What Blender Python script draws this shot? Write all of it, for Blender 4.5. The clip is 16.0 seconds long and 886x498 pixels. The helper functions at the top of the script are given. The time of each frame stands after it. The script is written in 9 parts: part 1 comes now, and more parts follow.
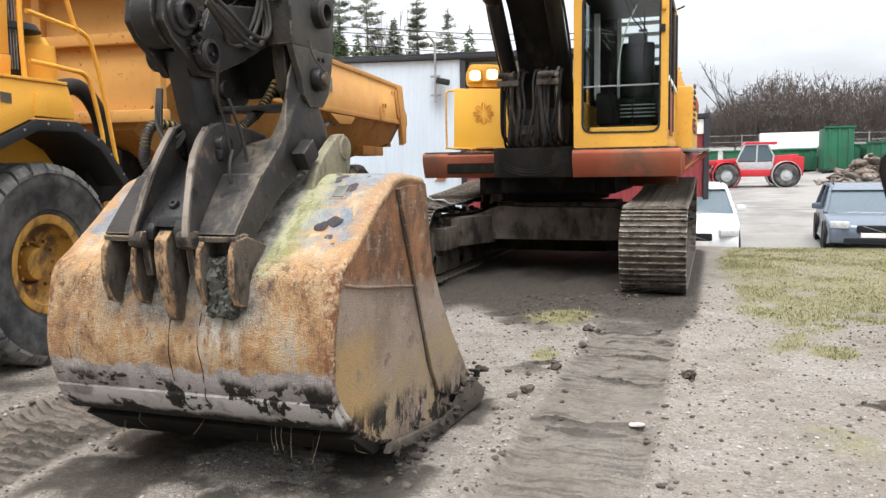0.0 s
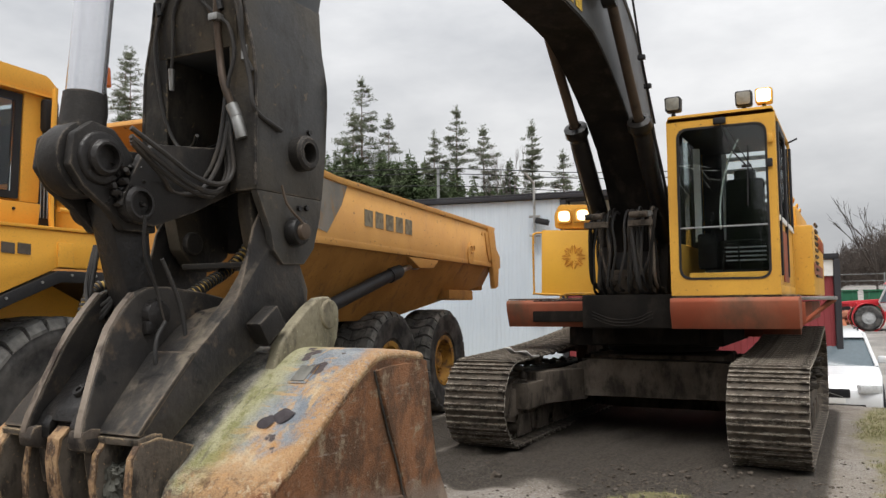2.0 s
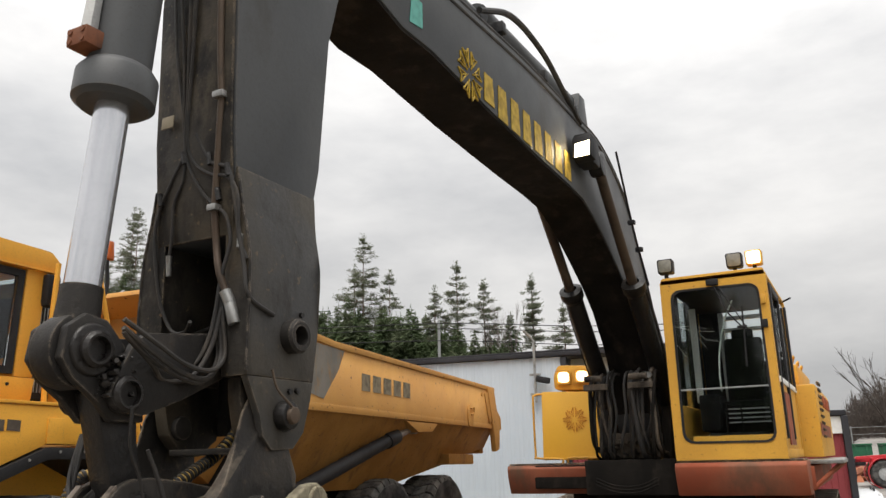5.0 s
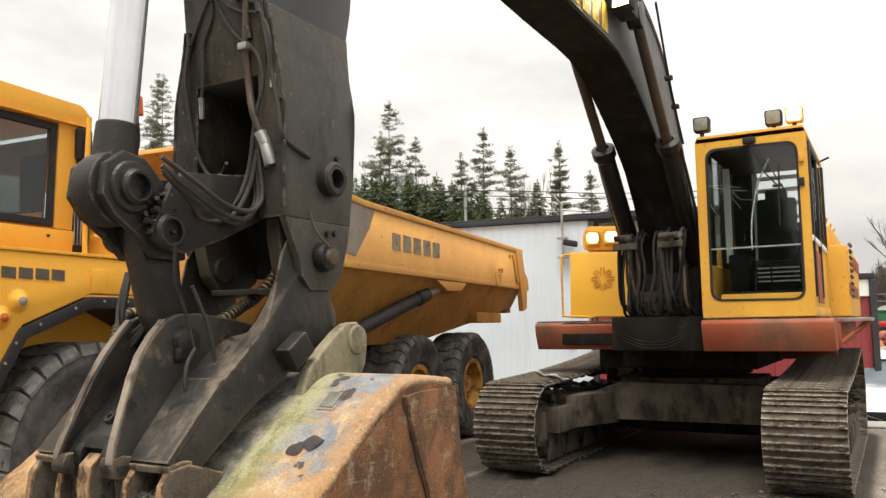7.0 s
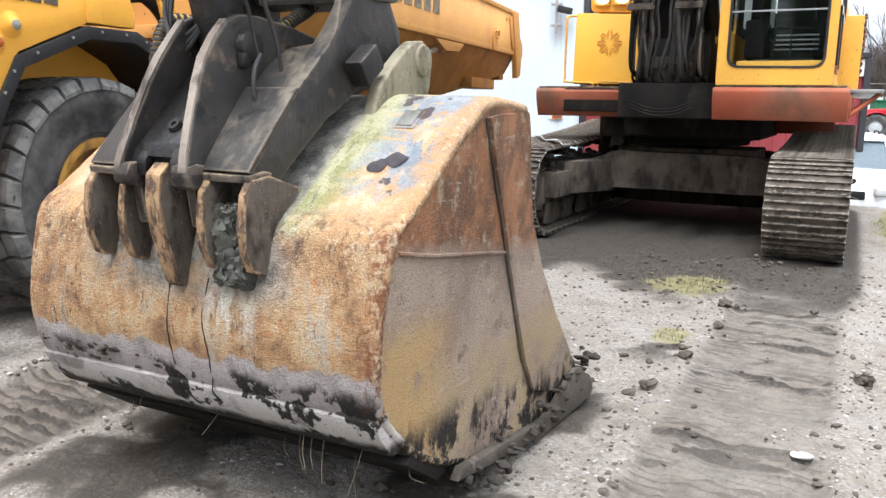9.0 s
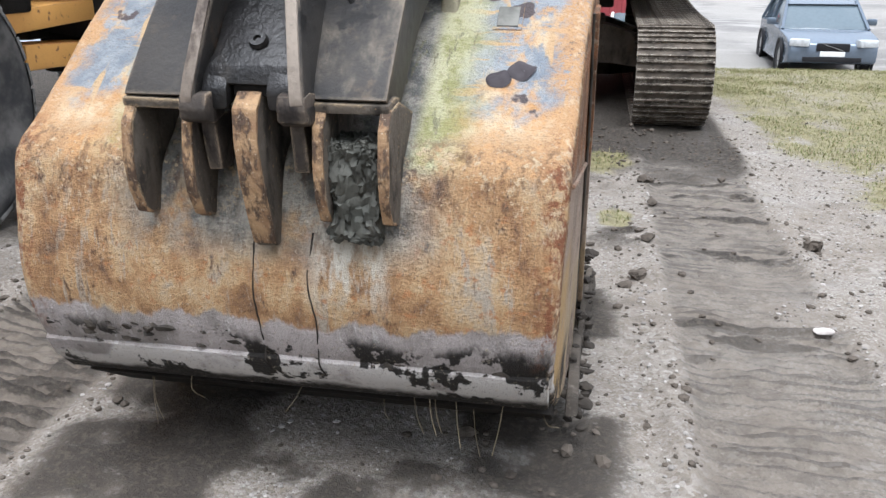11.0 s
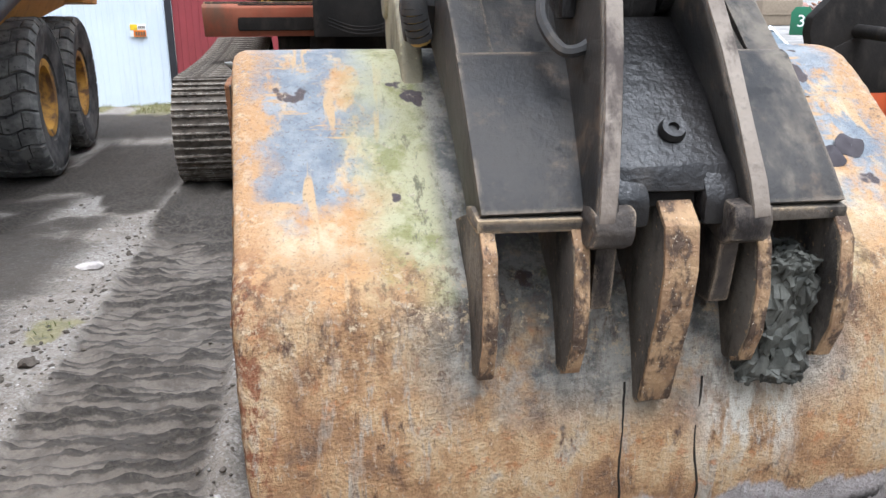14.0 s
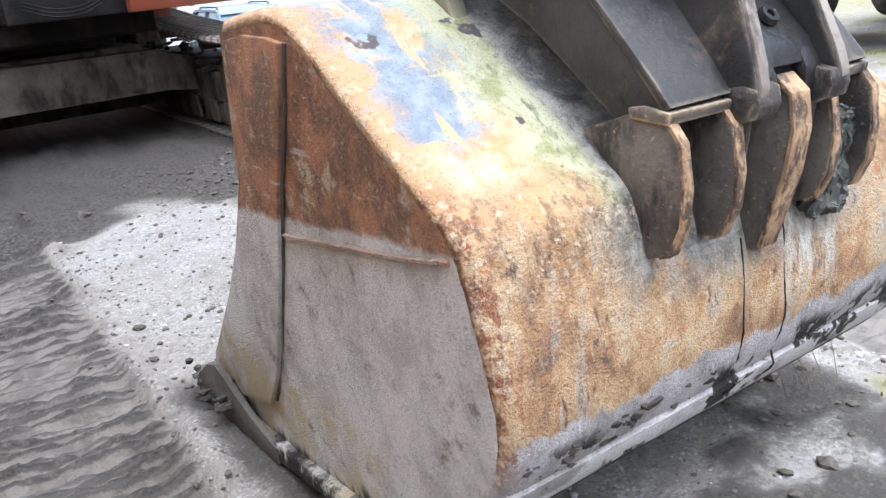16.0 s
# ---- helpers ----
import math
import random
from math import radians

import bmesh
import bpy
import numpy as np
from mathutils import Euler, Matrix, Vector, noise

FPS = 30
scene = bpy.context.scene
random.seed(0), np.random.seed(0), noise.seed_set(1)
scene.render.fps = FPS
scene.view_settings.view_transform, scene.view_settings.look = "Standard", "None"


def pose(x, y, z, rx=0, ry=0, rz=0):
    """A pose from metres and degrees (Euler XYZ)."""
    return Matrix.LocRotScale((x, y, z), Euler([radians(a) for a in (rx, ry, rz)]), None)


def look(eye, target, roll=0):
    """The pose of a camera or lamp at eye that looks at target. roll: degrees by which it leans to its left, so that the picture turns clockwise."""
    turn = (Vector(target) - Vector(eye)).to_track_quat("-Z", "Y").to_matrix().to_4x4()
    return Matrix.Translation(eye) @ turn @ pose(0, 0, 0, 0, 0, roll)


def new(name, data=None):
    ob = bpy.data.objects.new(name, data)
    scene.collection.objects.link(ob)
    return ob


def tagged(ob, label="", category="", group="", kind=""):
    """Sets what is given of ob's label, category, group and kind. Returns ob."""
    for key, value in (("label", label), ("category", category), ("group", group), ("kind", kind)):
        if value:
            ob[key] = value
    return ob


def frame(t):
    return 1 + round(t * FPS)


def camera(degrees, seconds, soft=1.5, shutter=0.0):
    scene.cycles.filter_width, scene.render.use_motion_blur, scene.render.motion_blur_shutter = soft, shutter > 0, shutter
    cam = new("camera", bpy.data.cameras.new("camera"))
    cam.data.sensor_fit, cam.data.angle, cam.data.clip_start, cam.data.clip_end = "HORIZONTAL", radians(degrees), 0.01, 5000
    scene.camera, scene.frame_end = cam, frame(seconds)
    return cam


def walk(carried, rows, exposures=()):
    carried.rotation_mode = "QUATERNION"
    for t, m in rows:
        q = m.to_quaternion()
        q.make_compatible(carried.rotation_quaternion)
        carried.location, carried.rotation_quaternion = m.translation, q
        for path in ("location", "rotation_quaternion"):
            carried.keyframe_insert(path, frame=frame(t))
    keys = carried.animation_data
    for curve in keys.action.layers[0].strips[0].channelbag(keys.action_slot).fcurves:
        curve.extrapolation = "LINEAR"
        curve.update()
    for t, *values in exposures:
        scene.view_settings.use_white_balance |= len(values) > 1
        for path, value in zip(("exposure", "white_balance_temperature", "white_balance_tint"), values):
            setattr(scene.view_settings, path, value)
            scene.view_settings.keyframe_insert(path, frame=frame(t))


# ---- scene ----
# ---- camera and walk ----
cam = camera(58.0, 16.0, soft=1.45)
# seconds, eye x y z, yaw to the left, pitch up, lean to the left
ROWS = [
    (0, 0.040, 0.032, 1.536, 18.82, -5.98, -1.02),
    (0.5, 0.065, 0.394, 1.523, 20.73, -5.61, -0.25),
    (1, 0.113, 0.718, 1.574, 22.59, -3.00, 0.00),
    (1.5, 0.173, 1.001, 1.642, 26.02, 1.32, 0.17),
    (2, 0.196, 1.085, 1.675, 27.34, 3.89, -0.73),
    (2.5, 0.193, 1.105, 1.718, 27.98, 6.77, -0.96),
    (3, 0.198, 1.100, 1.764, 28.43, 11.04, -1.03),
    (3.2, 0.206, 1.092, 1.772, 28.50, 12.90, -1.15),
    (4.2, 0.250, 1.070, 1.788, 27.80, 15.80, -1.35),
    (5.3, 0.268, 1.057, 1.785, 27.06, 14.05, -1.48),
    (5.5, 0.268, 1.056, 1.781, 27.00, 13.43, -1.61),
    (6, 0.258, 1.062, 1.757, 27.06, 11.37, -1.88),
    (6.5, 0.216, 1.082, 1.710, 28.11, 7.71, -1.64),
    (7, 0.192, 1.092, 1.687, 29.31, 5.50, -1.01),
    (7.5, 0.180, 1.088, 1.681, 30.03, 4.76, -0.49),
    (8, 0.148, 1.109, 1.619, 30.55, 2.12, 0.49),
    (8.5, -0.041, 1.130, 1.520, 29.92, -3.79, 1.00),
    (9, -0.295, 1.086, 1.467, 26.78, -10.25, 0.92),
    (9.2, -0.395, 1.078, 1.467, 25.50, -12.01, 0.88),
    (10.2, -0.960, 1.090, 1.500, 17.20, -17.60, 0.40),
    (11.3, -1.590, 1.171, 1.580, 8.60, -19.95, -0.25),
    (11.5, -1.709, 1.215, 1.597, 7.25, -20.24, -0.45),
    (12, -1.943, 1.261, 1.627, 3.39, -20.16, -0.60),
    (12.5, -2.228, 1.266, 1.661, 0.16, -17.91, -1.64),
    (13, -2.444, 1.361, 1.636, -0.99, -16.03, -1.74),
    (13.5, -2.623, 1.572, 1.617, -4.25, -16.53, -1.45),
    (14, -2.839, 1.667, 1.586, -8.97, -16.42, -0.31),
    (14.5, -3.150, 1.698, 1.601, -15.63, -17.36, -1.81),
    (15, -3.336, 1.812, 1.579, -22.67, -18.65, -3.86),
    (15.5, -3.534, 1.880, 1.561, -29.15, -19.72, -5.14),
    (16, -3.764, 1.924, 1.571, -32.29, -20.01, -5.88),
]
EXPOSURES = [(0, 1.14, 6250, 10), (1.0, 0.90, 6250, 10), (1.5, 0.70, 6500, 10), (2.0, 0.45, 6500, 10), (2.5, 0.48, 6800, 10), (3.2, -0.05, 6800, 10), (5.3, 0.43, 6700, 10), (6.0, 0.42, 6700, 10), (6.5, 0.58, 6800, 10), (7.0, 0.90, 7150, 10), (8.0, 1.12, 7000, 10), (8.5, 1.54, 7000, 10), (9.0, 1.50, 5950, 10),
             (11.5, 1.14, 5800, 10), (13.0, 1.19, 5700, 10), (14.5, 1.47, 5600, 10), (16, 1.82, 5350, 10)]


def heading(x, y, z, yaw, pitch, lean):
    a, b = radians(yaw), radians(pitch)
    ahead = Vector((-math.sin(a) * math.cos(b), math.cos(a) * math.cos(b), math.sin(b)))
    return look((x, y, z), Vector((x, y, z)) + ahead, lean)


walk(cam, [(t, heading(*row)) for t, *row in ROWS], EXPOSURES)

# ---- overcast daylight ----
SUN_ELEVATION, SUN_TURN = 70.0, 170.0
world = bpy.data.worlds.new("overcast_sky")
scene.world = world
world.use_nodes = True
wn, wl = world.node_tree.nodes, world.node_tree.links
wn.clear()
w_out, w_bg = wn.new("ShaderNodeOutputWorld"), wn.new("ShaderNodeBackground")
w_sky = wn.new("ShaderNodeTexSky")
w_sky.sky_type, w_sky.sun_disc = "NISHITA", False
w_sky.sun_elevation, w_sky.sun_rotation = radians(SUN_ELEVATION), radians(SUN_TURN)
w_sky.air_density, w_sky.dust_density = 1.0, 4.0
w_co, w_map = wn.new("ShaderNodeTexCoord"), wn.new("ShaderNodeMapping")
w_map.inputs["Scale"].default_value = (1.0, 1.0, 2.6)
w_noise, w_ramp = wn.new("ShaderNodeTexNoise"), wn.new("ShaderNodeValToRGB")
w_noise.inputs["Scale"].default_value, w_noise.inputs["Detail"].default_value, w_noise.inputs["Roughness"].default_value = 2.2, 7.0, 0.55
w_ramp.color_ramp.elements[0].position, w_ramp.color_ramp.elements[0].color = 0.30, (5.2, 5.35, 5.6, 1)
w_ramp.color_ramp.elements[1].position, w_ramp.color_ramp.elements[1].color = 0.68, (9.6, 9.6, 9.6, 1)
w_mix = wn.new("ShaderNodeMix")
w_mix.data_type = "RGBA"
w_mix.inputs[0].default_value = 0.94
wl.new(w_co.outputs["Generated"], w_map.inputs["Vector"])
wl.new(w_map.outputs["Vector"], w_noise.inputs["Vector"])
wl.new(w_noise.outputs["Fac"], w_ramp.inputs["Fac"])
wl.new(w_sky.outputs["Color"], w_mix.inputs[6])
wl.new(w_ramp.outputs["Color"], w_mix.inputs[7])
w_sep, w_rise, w_dome = wn.new("ShaderNodeSeparateXYZ"), wn.new("ShaderNodeMapRange"), wn.new("ShaderNodeVectorMath")
wl.new(w_co.outputs["Generated"], w_sep.inputs[0])
wl.new(w_sep.outputs["Z"], w_rise.inputs["Value"])
w_rise.inputs["To Min"].default_value, w_rise.inputs["To Max"].default_value = 0.62, 1.75  # an overcast dome is brightest overhead
w_dome.operation = "SCALE"
wl.new(w_mix.outputs[2], w_dome.inputs[0])
wl.new(w_rise.outputs["Result"], w_dome.inputs["Scale"])
wl.new(w_dome.outputs["Vector"], w_bg.inputs["Color"])
w_bg.inputs["Strength"].default_value = 0.086
wl.new(w_bg.outputs["Background"], w_out.inputs["Surface"])

sun = new("sun", bpy.data.lights.new("sun", "SUN"))
sun.data.energy, sun.data.angle, sun.data.color = 2.3, radians(40), (1.0, 0.97, 0.93)
SUN_WAY = Vector((math.sin(radians(SUN_TURN)) * math.cos(radians(SUN_ELEVATION)), math.cos(radians(SUN_TURN)) * math.cos(radians(SUN_ELEVATION)), math.sin(radians(SUN_ELEVATION))))
sun.matrix_world = look(SUN_WAY * 50, (0, 0, 0))
# ---- materials ----
class Mat:
    """A node material with short calls for noise, ramps and mixes."""

    def __init__(self, name, rough=0.6, metal=0.0, coords="Object"):
        self.m = bpy.data.materials.new(name)
        self.m.use_nodes = True
        self.n, self.l = self.m.node_tree.nodes, self.m.node_tree.links
        self.b = self.n["Principled BSDF"]
        self.put("Roughness", rough), self.put("Metallic", metal), self.put("Specular IOR Level", 0.5 if rough < 0.42 else 0.18)
        self.co = self.n.new("ShaderNodeTexCoord").outputs[coords]
        self.sep = None

    def put(self, key, value):
        self.wire(value, self.b.inputs[key])

    def wire(self, value, socket):
        if hasattr(value, "links"):
            self.l.new(value, socket)
        elif isinstance(value, tuple) and len(value) == 3 and socket.type == "RGBA":
            socket.default_value = (*value, 1)
        else:
            socket.default_value = value

    def axis(self, n):
        if not self.sep:
            self.sep = self.n.new("ShaderNodeSeparateXYZ")
            self.l.new(self.co, self.sep.inputs[0])
        return self.sep.outputs[n]

    def noise(self, scale, detail=4, rough=0.55, stretch=(1, 1, 1), shift=0.0):
        mp, no = self.n.new("ShaderNodeMapping"), self.n.new("ShaderNodeTexNoise")
        mp.inputs["Scale"].default_value, mp.inputs["Location"].default_value = stretch, (shift, shift * 0.7, shift * 1.3)
        self.l.new(self.co, mp.inputs["Vector"]), self.l.new(mp.outputs[0], no.inputs["Vector"])
        no.inputs["Scale"].default_value, no.inputs["Detail"].default_value, no.inputs["Roughness"].default_value = scale, detail, rough
        return no.outputs["Fac"]

    def cells(self, scale, stretch=(1, 1, 1), feature="F1"):
        mp, no = self.n.new("ShaderNodeMapping"), self.n.new("ShaderNodeTexVoronoi")
        mp.inputs["Scale"].default_value = stretch
        no.feature = feature
        self.l.new(self.co, mp.inputs["Vector"]), self.l.new(mp.outputs[0], no.inputs["Vector"])
        no.inputs["Scale"].default_value = scale
        return no.outputs["Distance"]

    def step(self, value, lo, hi):
        r = self.n.new("ShaderNodeMapRange")
        r.interpolation_type = "SMOOTHSTEP"
        self.wire(value, r.inputs["Value"])
        r.inputs["From Min"].default_value, r.inputs["From Max"].default_value = lo, hi
        return r.outputs["Result"]

    def calc(self, op, a, b=0.0):
        c = self.n.new("ShaderNodeMath")
        c.operation = op
        self.wire(a, c.inputs[0]), self.wire(b, c.inputs[1])
        return c.outputs[0]

    def mix(self, a, b, fac):
        x = self.n.new("ShaderNodeMix")
        x.data_type = "RGBA"
        self.wire(fac, x.inputs[0]), self.wire(a, x.inputs[6]), self.wire(b, x.inputs[7])
        return x.outputs[2]

    def ramp(self, fac, *stops):
        r = self.n.new("ShaderNodeValToRGB")
        while len(r.color_ramp.elements) < len(stops):
            r.color_ramp.elements.new(0.5)
        for e, (p, c) in zip(r.color_ramp.elements, stops):
            e.position, e.color = p, (*c, 1)
        self.wire(fac, r.inputs["Fac"])
        return r.outputs["Color"]

    def edge(self, radius=0.015):
        """Worn edges: where the rounded normal turns away from the flat one."""
        b, g, d = self.n.new("ShaderNodeBevel"), self.n.new("ShaderNodeNewGeometry"), self.n.new("ShaderNodeVectorMath")
        b.samples, b.inputs["Radius"].default_value, d.operation = 3, radius, "DOT_PRODUCT"
        self.l.new(b.outputs[0], d.inputs[0]), self.l.new(g.outputs["Normal"], d.inputs[1])
        return self.step(d.outputs["Value"], 0.99, 0.90)

    def normal(self, n):
        g, s = self.n.new("ShaderNodeNewGeometry"), self.n.new("ShaderNodeSeparateXYZ")
        self.l.new(g.outputs["True Normal"], s.inputs[0])
        return s.outputs[n]

    def random(self):
        return self.n.new("ShaderNodeObjectInfo").outputs["Random"]

    def island(self):
        return self.n.new("ShaderNodeNewGeometry").outputs["Random Per Island"]

    def bump(self, height, strength=0.3, distance=0.01):
        b = self.n.new("ShaderNodeBump")
        b.inputs["Strength"].default_value, b.inputs["Distance"].default_value = strength, distance
        self.wire(height, b.inputs["Height"])
        self.l.new(b.outputs[0], self.b.inputs["Normal"])
        return self.m


def worn(name, base, second, dirt, rough=0.6, metal=0.0, dirty=(0.5, 0.72), scale=3.0, edge=None, spot=None, bump=0.25, grit=0.45, shine=None):
    """Paint or metal with tonal drift, streaked dirt, fine specks and worn edges."""
    a = Mat(name, rough, metal)
    col = a.mix(base, second, a.step(a.noise(scale * 0.5, 5), 0.35, 0.65))
    col = a.mix(col, dirt, a.step(a.noise(scale, 8, 0.65, (1, 1, 0.45), 3.1), *dirty))
    if spot:
        col = a.mix(col, spot, a.step(a.noise(scale * 7, 6, 0.6, (1, 1, 1), 8.2), 0.62, 0.70))
    if edge:
        col = a.mix(col, edge, a.calc("MULTIPLY", a.edge(), a.step(a.noise(11, 6, 0.7), 0.44, 0.60)))
    fine = a.noise(85, 4, 0.6)
    col = a.mix(col, dirt, a.calc("MULTIPLY", a.step(fine, 0.5, 0.8), grit))
    if shine is not None:
        a.put("Specular IOR Level", shine)
    a.put("Base Color", col)
    a.put("Roughness", a.calc("ADD", rough - 0.12, a.calc("MULTIPLY", a.noise(scale * 2.5, 5), 0.24)))
    return a.bump(a.calc("ADD", a.noise(28, 6, 0.6), a.calc("MULTIPLY", fine, 0.3)), bump, 0.006)


def plain(name, col, rough=0.5, metal=0.0, var=0.25):
    a = Mat(name, rough, metal)
    dark = tuple(c * (1 - var) for c in col)
    a.put("Base Color", a.mix(col, dark, a.step(a.noise(14, 5), 0.35, 0.7)))
    return a.bump(a.noise(60, 4), 0.12, 0.003)


def glowing(name, col, power):
    a = Mat(name, 0.3)
    a.put("Base Color", (0.9, 0.88, 0.8)), a.put("Emission Color", col), a.put("Emission Strength", power)
    return a.m


def glass(name, tint=(0.75, 0.82, 0.82)):
    a = Mat(name, 0.03)
    a.put("Base Color", tint), a.put("Transmission Weight", 1.0), a.put("IOR", 1.45)
    return a.m


def bucket_steel(face):
    """Old bucket steel: rust, ochre, bare grey towards the bottom, caked black mud, lichen green and old blue paint on top."""
    a = Mat("bucket_steel_" + face, 0.68, 0.0)
    big, mid, fine = a.noise(2.6, 6, 0.6), a.noise(8, 9, 0.72, (1, 1, 0.75), 2.0), a.noise(60, 6, 0.75)
    speck, scratch = a.noise(120, 3, 0.7), a.noise(30, 5, 0.7, (1.0, 1, 0.12), 5.0)
    z, x, y = a.axis(2), a.calc("ABSOLUTE", a.axis(0)), a.axis(1)
    col = a.ramp(mid, (0.32, (0.12, 0.072, 0.045)), (0.42, (0.25, 0.14, 0.068)), (0.50, (0.355, 0.22, 0.11)), (0.58, (0.41, 0.29, 0.165)), (0.68, (0.33, 0.285, 0.225)))
    col = a.mix(col, (0.31, 0.265, 0.21), a.calc("MULTIPLY", a.step(scratch, 0.53, 0.64), a.step(big, 0.46, 0.64)))
    col = a.mix(col, (0.075, 0.042, 0.028), a.step(a.noise(14, 10, 0.75, (1, 1, 0.45), 9.0), 0.56, 0.66))
    col = a.mix(col, (0.33, 0.145, 0.06), a.calc("MULTIPLY", a.step(a.noise(24, 7, 0.7, (1, 1, 1), 12.0), 0.55, 0.66), 0.8))
    grey = a.mix((0.37, 0.33, 0.315), (0.24, 0.215, 0.20), a.step(mid, 0.42, 0.60))
    grey = a.mix(grey, (0.45, 0.42, 0.40), a.step(scratch, 0.60, 0.68))
    ripple = a.calc("ADD", z, a.calc("MULTIPLY", a.noise(7, 6, 0.65, (1, 1, 0.25), 1.0), 0.20))
    black = (0.020, 0.018, 0.016)
    if face == "back":
        centre = a.calc("MULTIPLY", a.step(x, 0.52, 0.32), a.step(z, 0.78, 0.92))
        dusty = a.mix((0.30, 0.28, 0.24), (0.12, 0.118, 0.11), a.step(a.noise(13, 8, 0.7), 0.40, 0.58))
        col = a.mix(col, dusty, a.calc("MULTIPLY", centre, a.step(a.noise(5, 6, 0.65, (1, 1, 1), 8.8), 0.34, 0.52)))
        drip = a.calc("MULTIPLY", a.calc("MULTIPLY", a.step(a.axis(0), 0.06, 0.18), a.step(a.axis(0), 0.38, 0.26)), a.calc("MULTIPLY", a.step(z, 0.64, 0.80), a.step(z, 1.0, 0.92)))
        col = a.mix(col, (0.47, 0.435, 0.365), a.calc("MULTIPLY", drip, a.step(a.noise(16, 8, 0.7, (1, 1, 0.3), 23.0), 0.46, 0.60)))
        col = a.mix(col, grey, a.step(ripple, 0.755, 0.735))
        blots = a.step(a.calc("ADD", a.noise(7.5, 8, 0.62, (1, 1, 0.75), 4.4), a.calc("MULTIPLY", a.step(a.axis(0), 0.0, 0.6), 0.035)), 0.535, 0.56)
        col = a.mix(col, (0.50, 0.47, 0.44), a.calc("MULTIPLY", a.calc("MULTIPLY", a.step(z, 0.53, 0.50), a.step(z, 0.39, 0.42)), a.step(a.noise(4, 5, 0.6, (1, 1, 1), 6.6), 0.40, 0.48)))
        col = a.mix(col, black, a.calc("MULTIPLY", a.step(ripple, 0.71, 0.66), blots))
        # below the strip the plate is near-black all along
        col = a.mix(col, black, a.step(a.calc("ADD", z, a.calc("MULTIPLY", a.noise(9, 6, 0.7, (1, 1, 1), 61.0), 0.08)), 0.475, 0.435))
        body = a.step(z, 0.60, 0.72)
        col = a.mix(col, (0.52, 0.455, 0.36), a.calc("MULTIPLY", a.calc("MULTIPLY", body, 0.45), a.step(a.noise(58, 7, 0.8, (1, 1, 0.22), 71.0), 0.585, 0.66)))
        col = a.mix(col, (0.095, 0.052, 0.032), a.calc("MULTIPLY", a.calc("MULTIPLY", body, 0.62), a.step(a.noise(46, 8, 0.8, (1, 1, 0.35), 73.0), 0.575, 0.65)))
        top = a.step(a.normal(2), 0.35, 0.62)
        warm = a.mix((0.45, 0.255, 0.115), (0.52, 0.40, 0.26), a.step(mid, 0.42, 0.60))
        blue = a.mix((0.185, 0.21, 0.24), (0.30, 0.32, 0.335), a.step(a.noise(9, 8, 0.7), 0.38, 0.62))
        green = a.mix((0.42, 0.40, 0.25), (0.25, 0.25, 0.11), a.step(a.noise(10, 8, 0.7, (1, 1, 1), 7.0), 0.44, 0.62))
        high = a.calc("ADD", z, a.calc("MULTIPLY", a.noise(4.5, 7, 0.65, (1, 1, 1), 3.0), 0.55))
        on = a.mix(warm, blue, a.calc("MULTIPLY", a.step(high, 1.46, 1.54), a.step(a.noise(5.5, 7, 0.65, (1.6, 1, 1), 2.2), 0.38, 0.48)))
        on = a.mix(on, (0.47, 0.31, 0.17), a.step(a.noise(16, 5, 0.6, (0.22, 1, 1), 6.0), 0.60, 0.66))
        on = a.mix(on, (0.47, 0.33, 0.19), a.step(a.noise(24, 3, 0.5, (1, 0.15, 0.15), 16.0), 0.64, 0.70))
        on = a.mix(on, dusty, a.step(x, 0.42, 0.36))
        side = a.calc("ADD", x, a.calc("MULTIPLY", a.noise(6, 7, 0.65, (1, 1, 1), 5.0), 0.25))
        on = a.mix(on, green, a.calc("MULTIPLY", a.step(side, 0.70, 0.55), a.step(x, 0.34, 0.39)))
        on = a.mix(on, (0.16, 0.155, 0.10), a.calc("MULTIPLY", a.step(side, 0.66, 0.52), a.step(a.noise(26, 6, 0.7, (1.5, 0.5, 0.5), 4.0), 0.55, 0.66)))
        on = a.mix(on, (0.085, 0.07, 0.07), a.step(a.noise(7, 4, 0.45, (1, 1, 1), 14.0), 0.655, 0.675))
        on = a.mix(on, (0.42, 0.25, 0.125), a.calc("MULTIPLY", a.step(a.calc("ADD", x, a.calc("MULTIPLY", mid, 0.22)), 0.79, 0.87), a.step(fine, 0.34, 0.5)))
        on = a.mix(on, (0.37, 0.225, 0.115), a.calc("MULTIPLY", a.calc("MULTIPLY", a.step(z, 1.16, 1.11), a.step(x, 0.36, 0.46)), a.step(mid, 0.42, 0.54)))
        col = a.mix(col, on, a.calc("MULTIPLY", top, a.step(z, 0.92, 0.98)))
        flake = a.noise(26, 9, 0.75, (1, 1, 0.7), 17.0)
        col = a.mix(col, (0.18, 0.072, 0.035), a.calc("MULTIPLY", a.calc("MULTIPLY", a.step(a.calc("ADD", x, a.calc("MULTIPLY", flake, 0.16)), 0.76, 0.84), a.calc("MULTIPLY", a.step(z, 0.50, 0.66), a.step(z, 1.20, 1.08))), a.step(flake, 0.46, 0.56)))
        col = a.mix(col, (0.50, 0.37, 0.235), a.calc("MULTIPLY", a.step(x, 0.735, 0.76), a.step(a.noise(40, 6, 0.7, (1, 1, 1), 41.0), 0.50, 0.66)))
        band = a.calc("MULTIPLY", a.step(z, 0.86, 1.04), a.step(z, 1.16, 1.10))
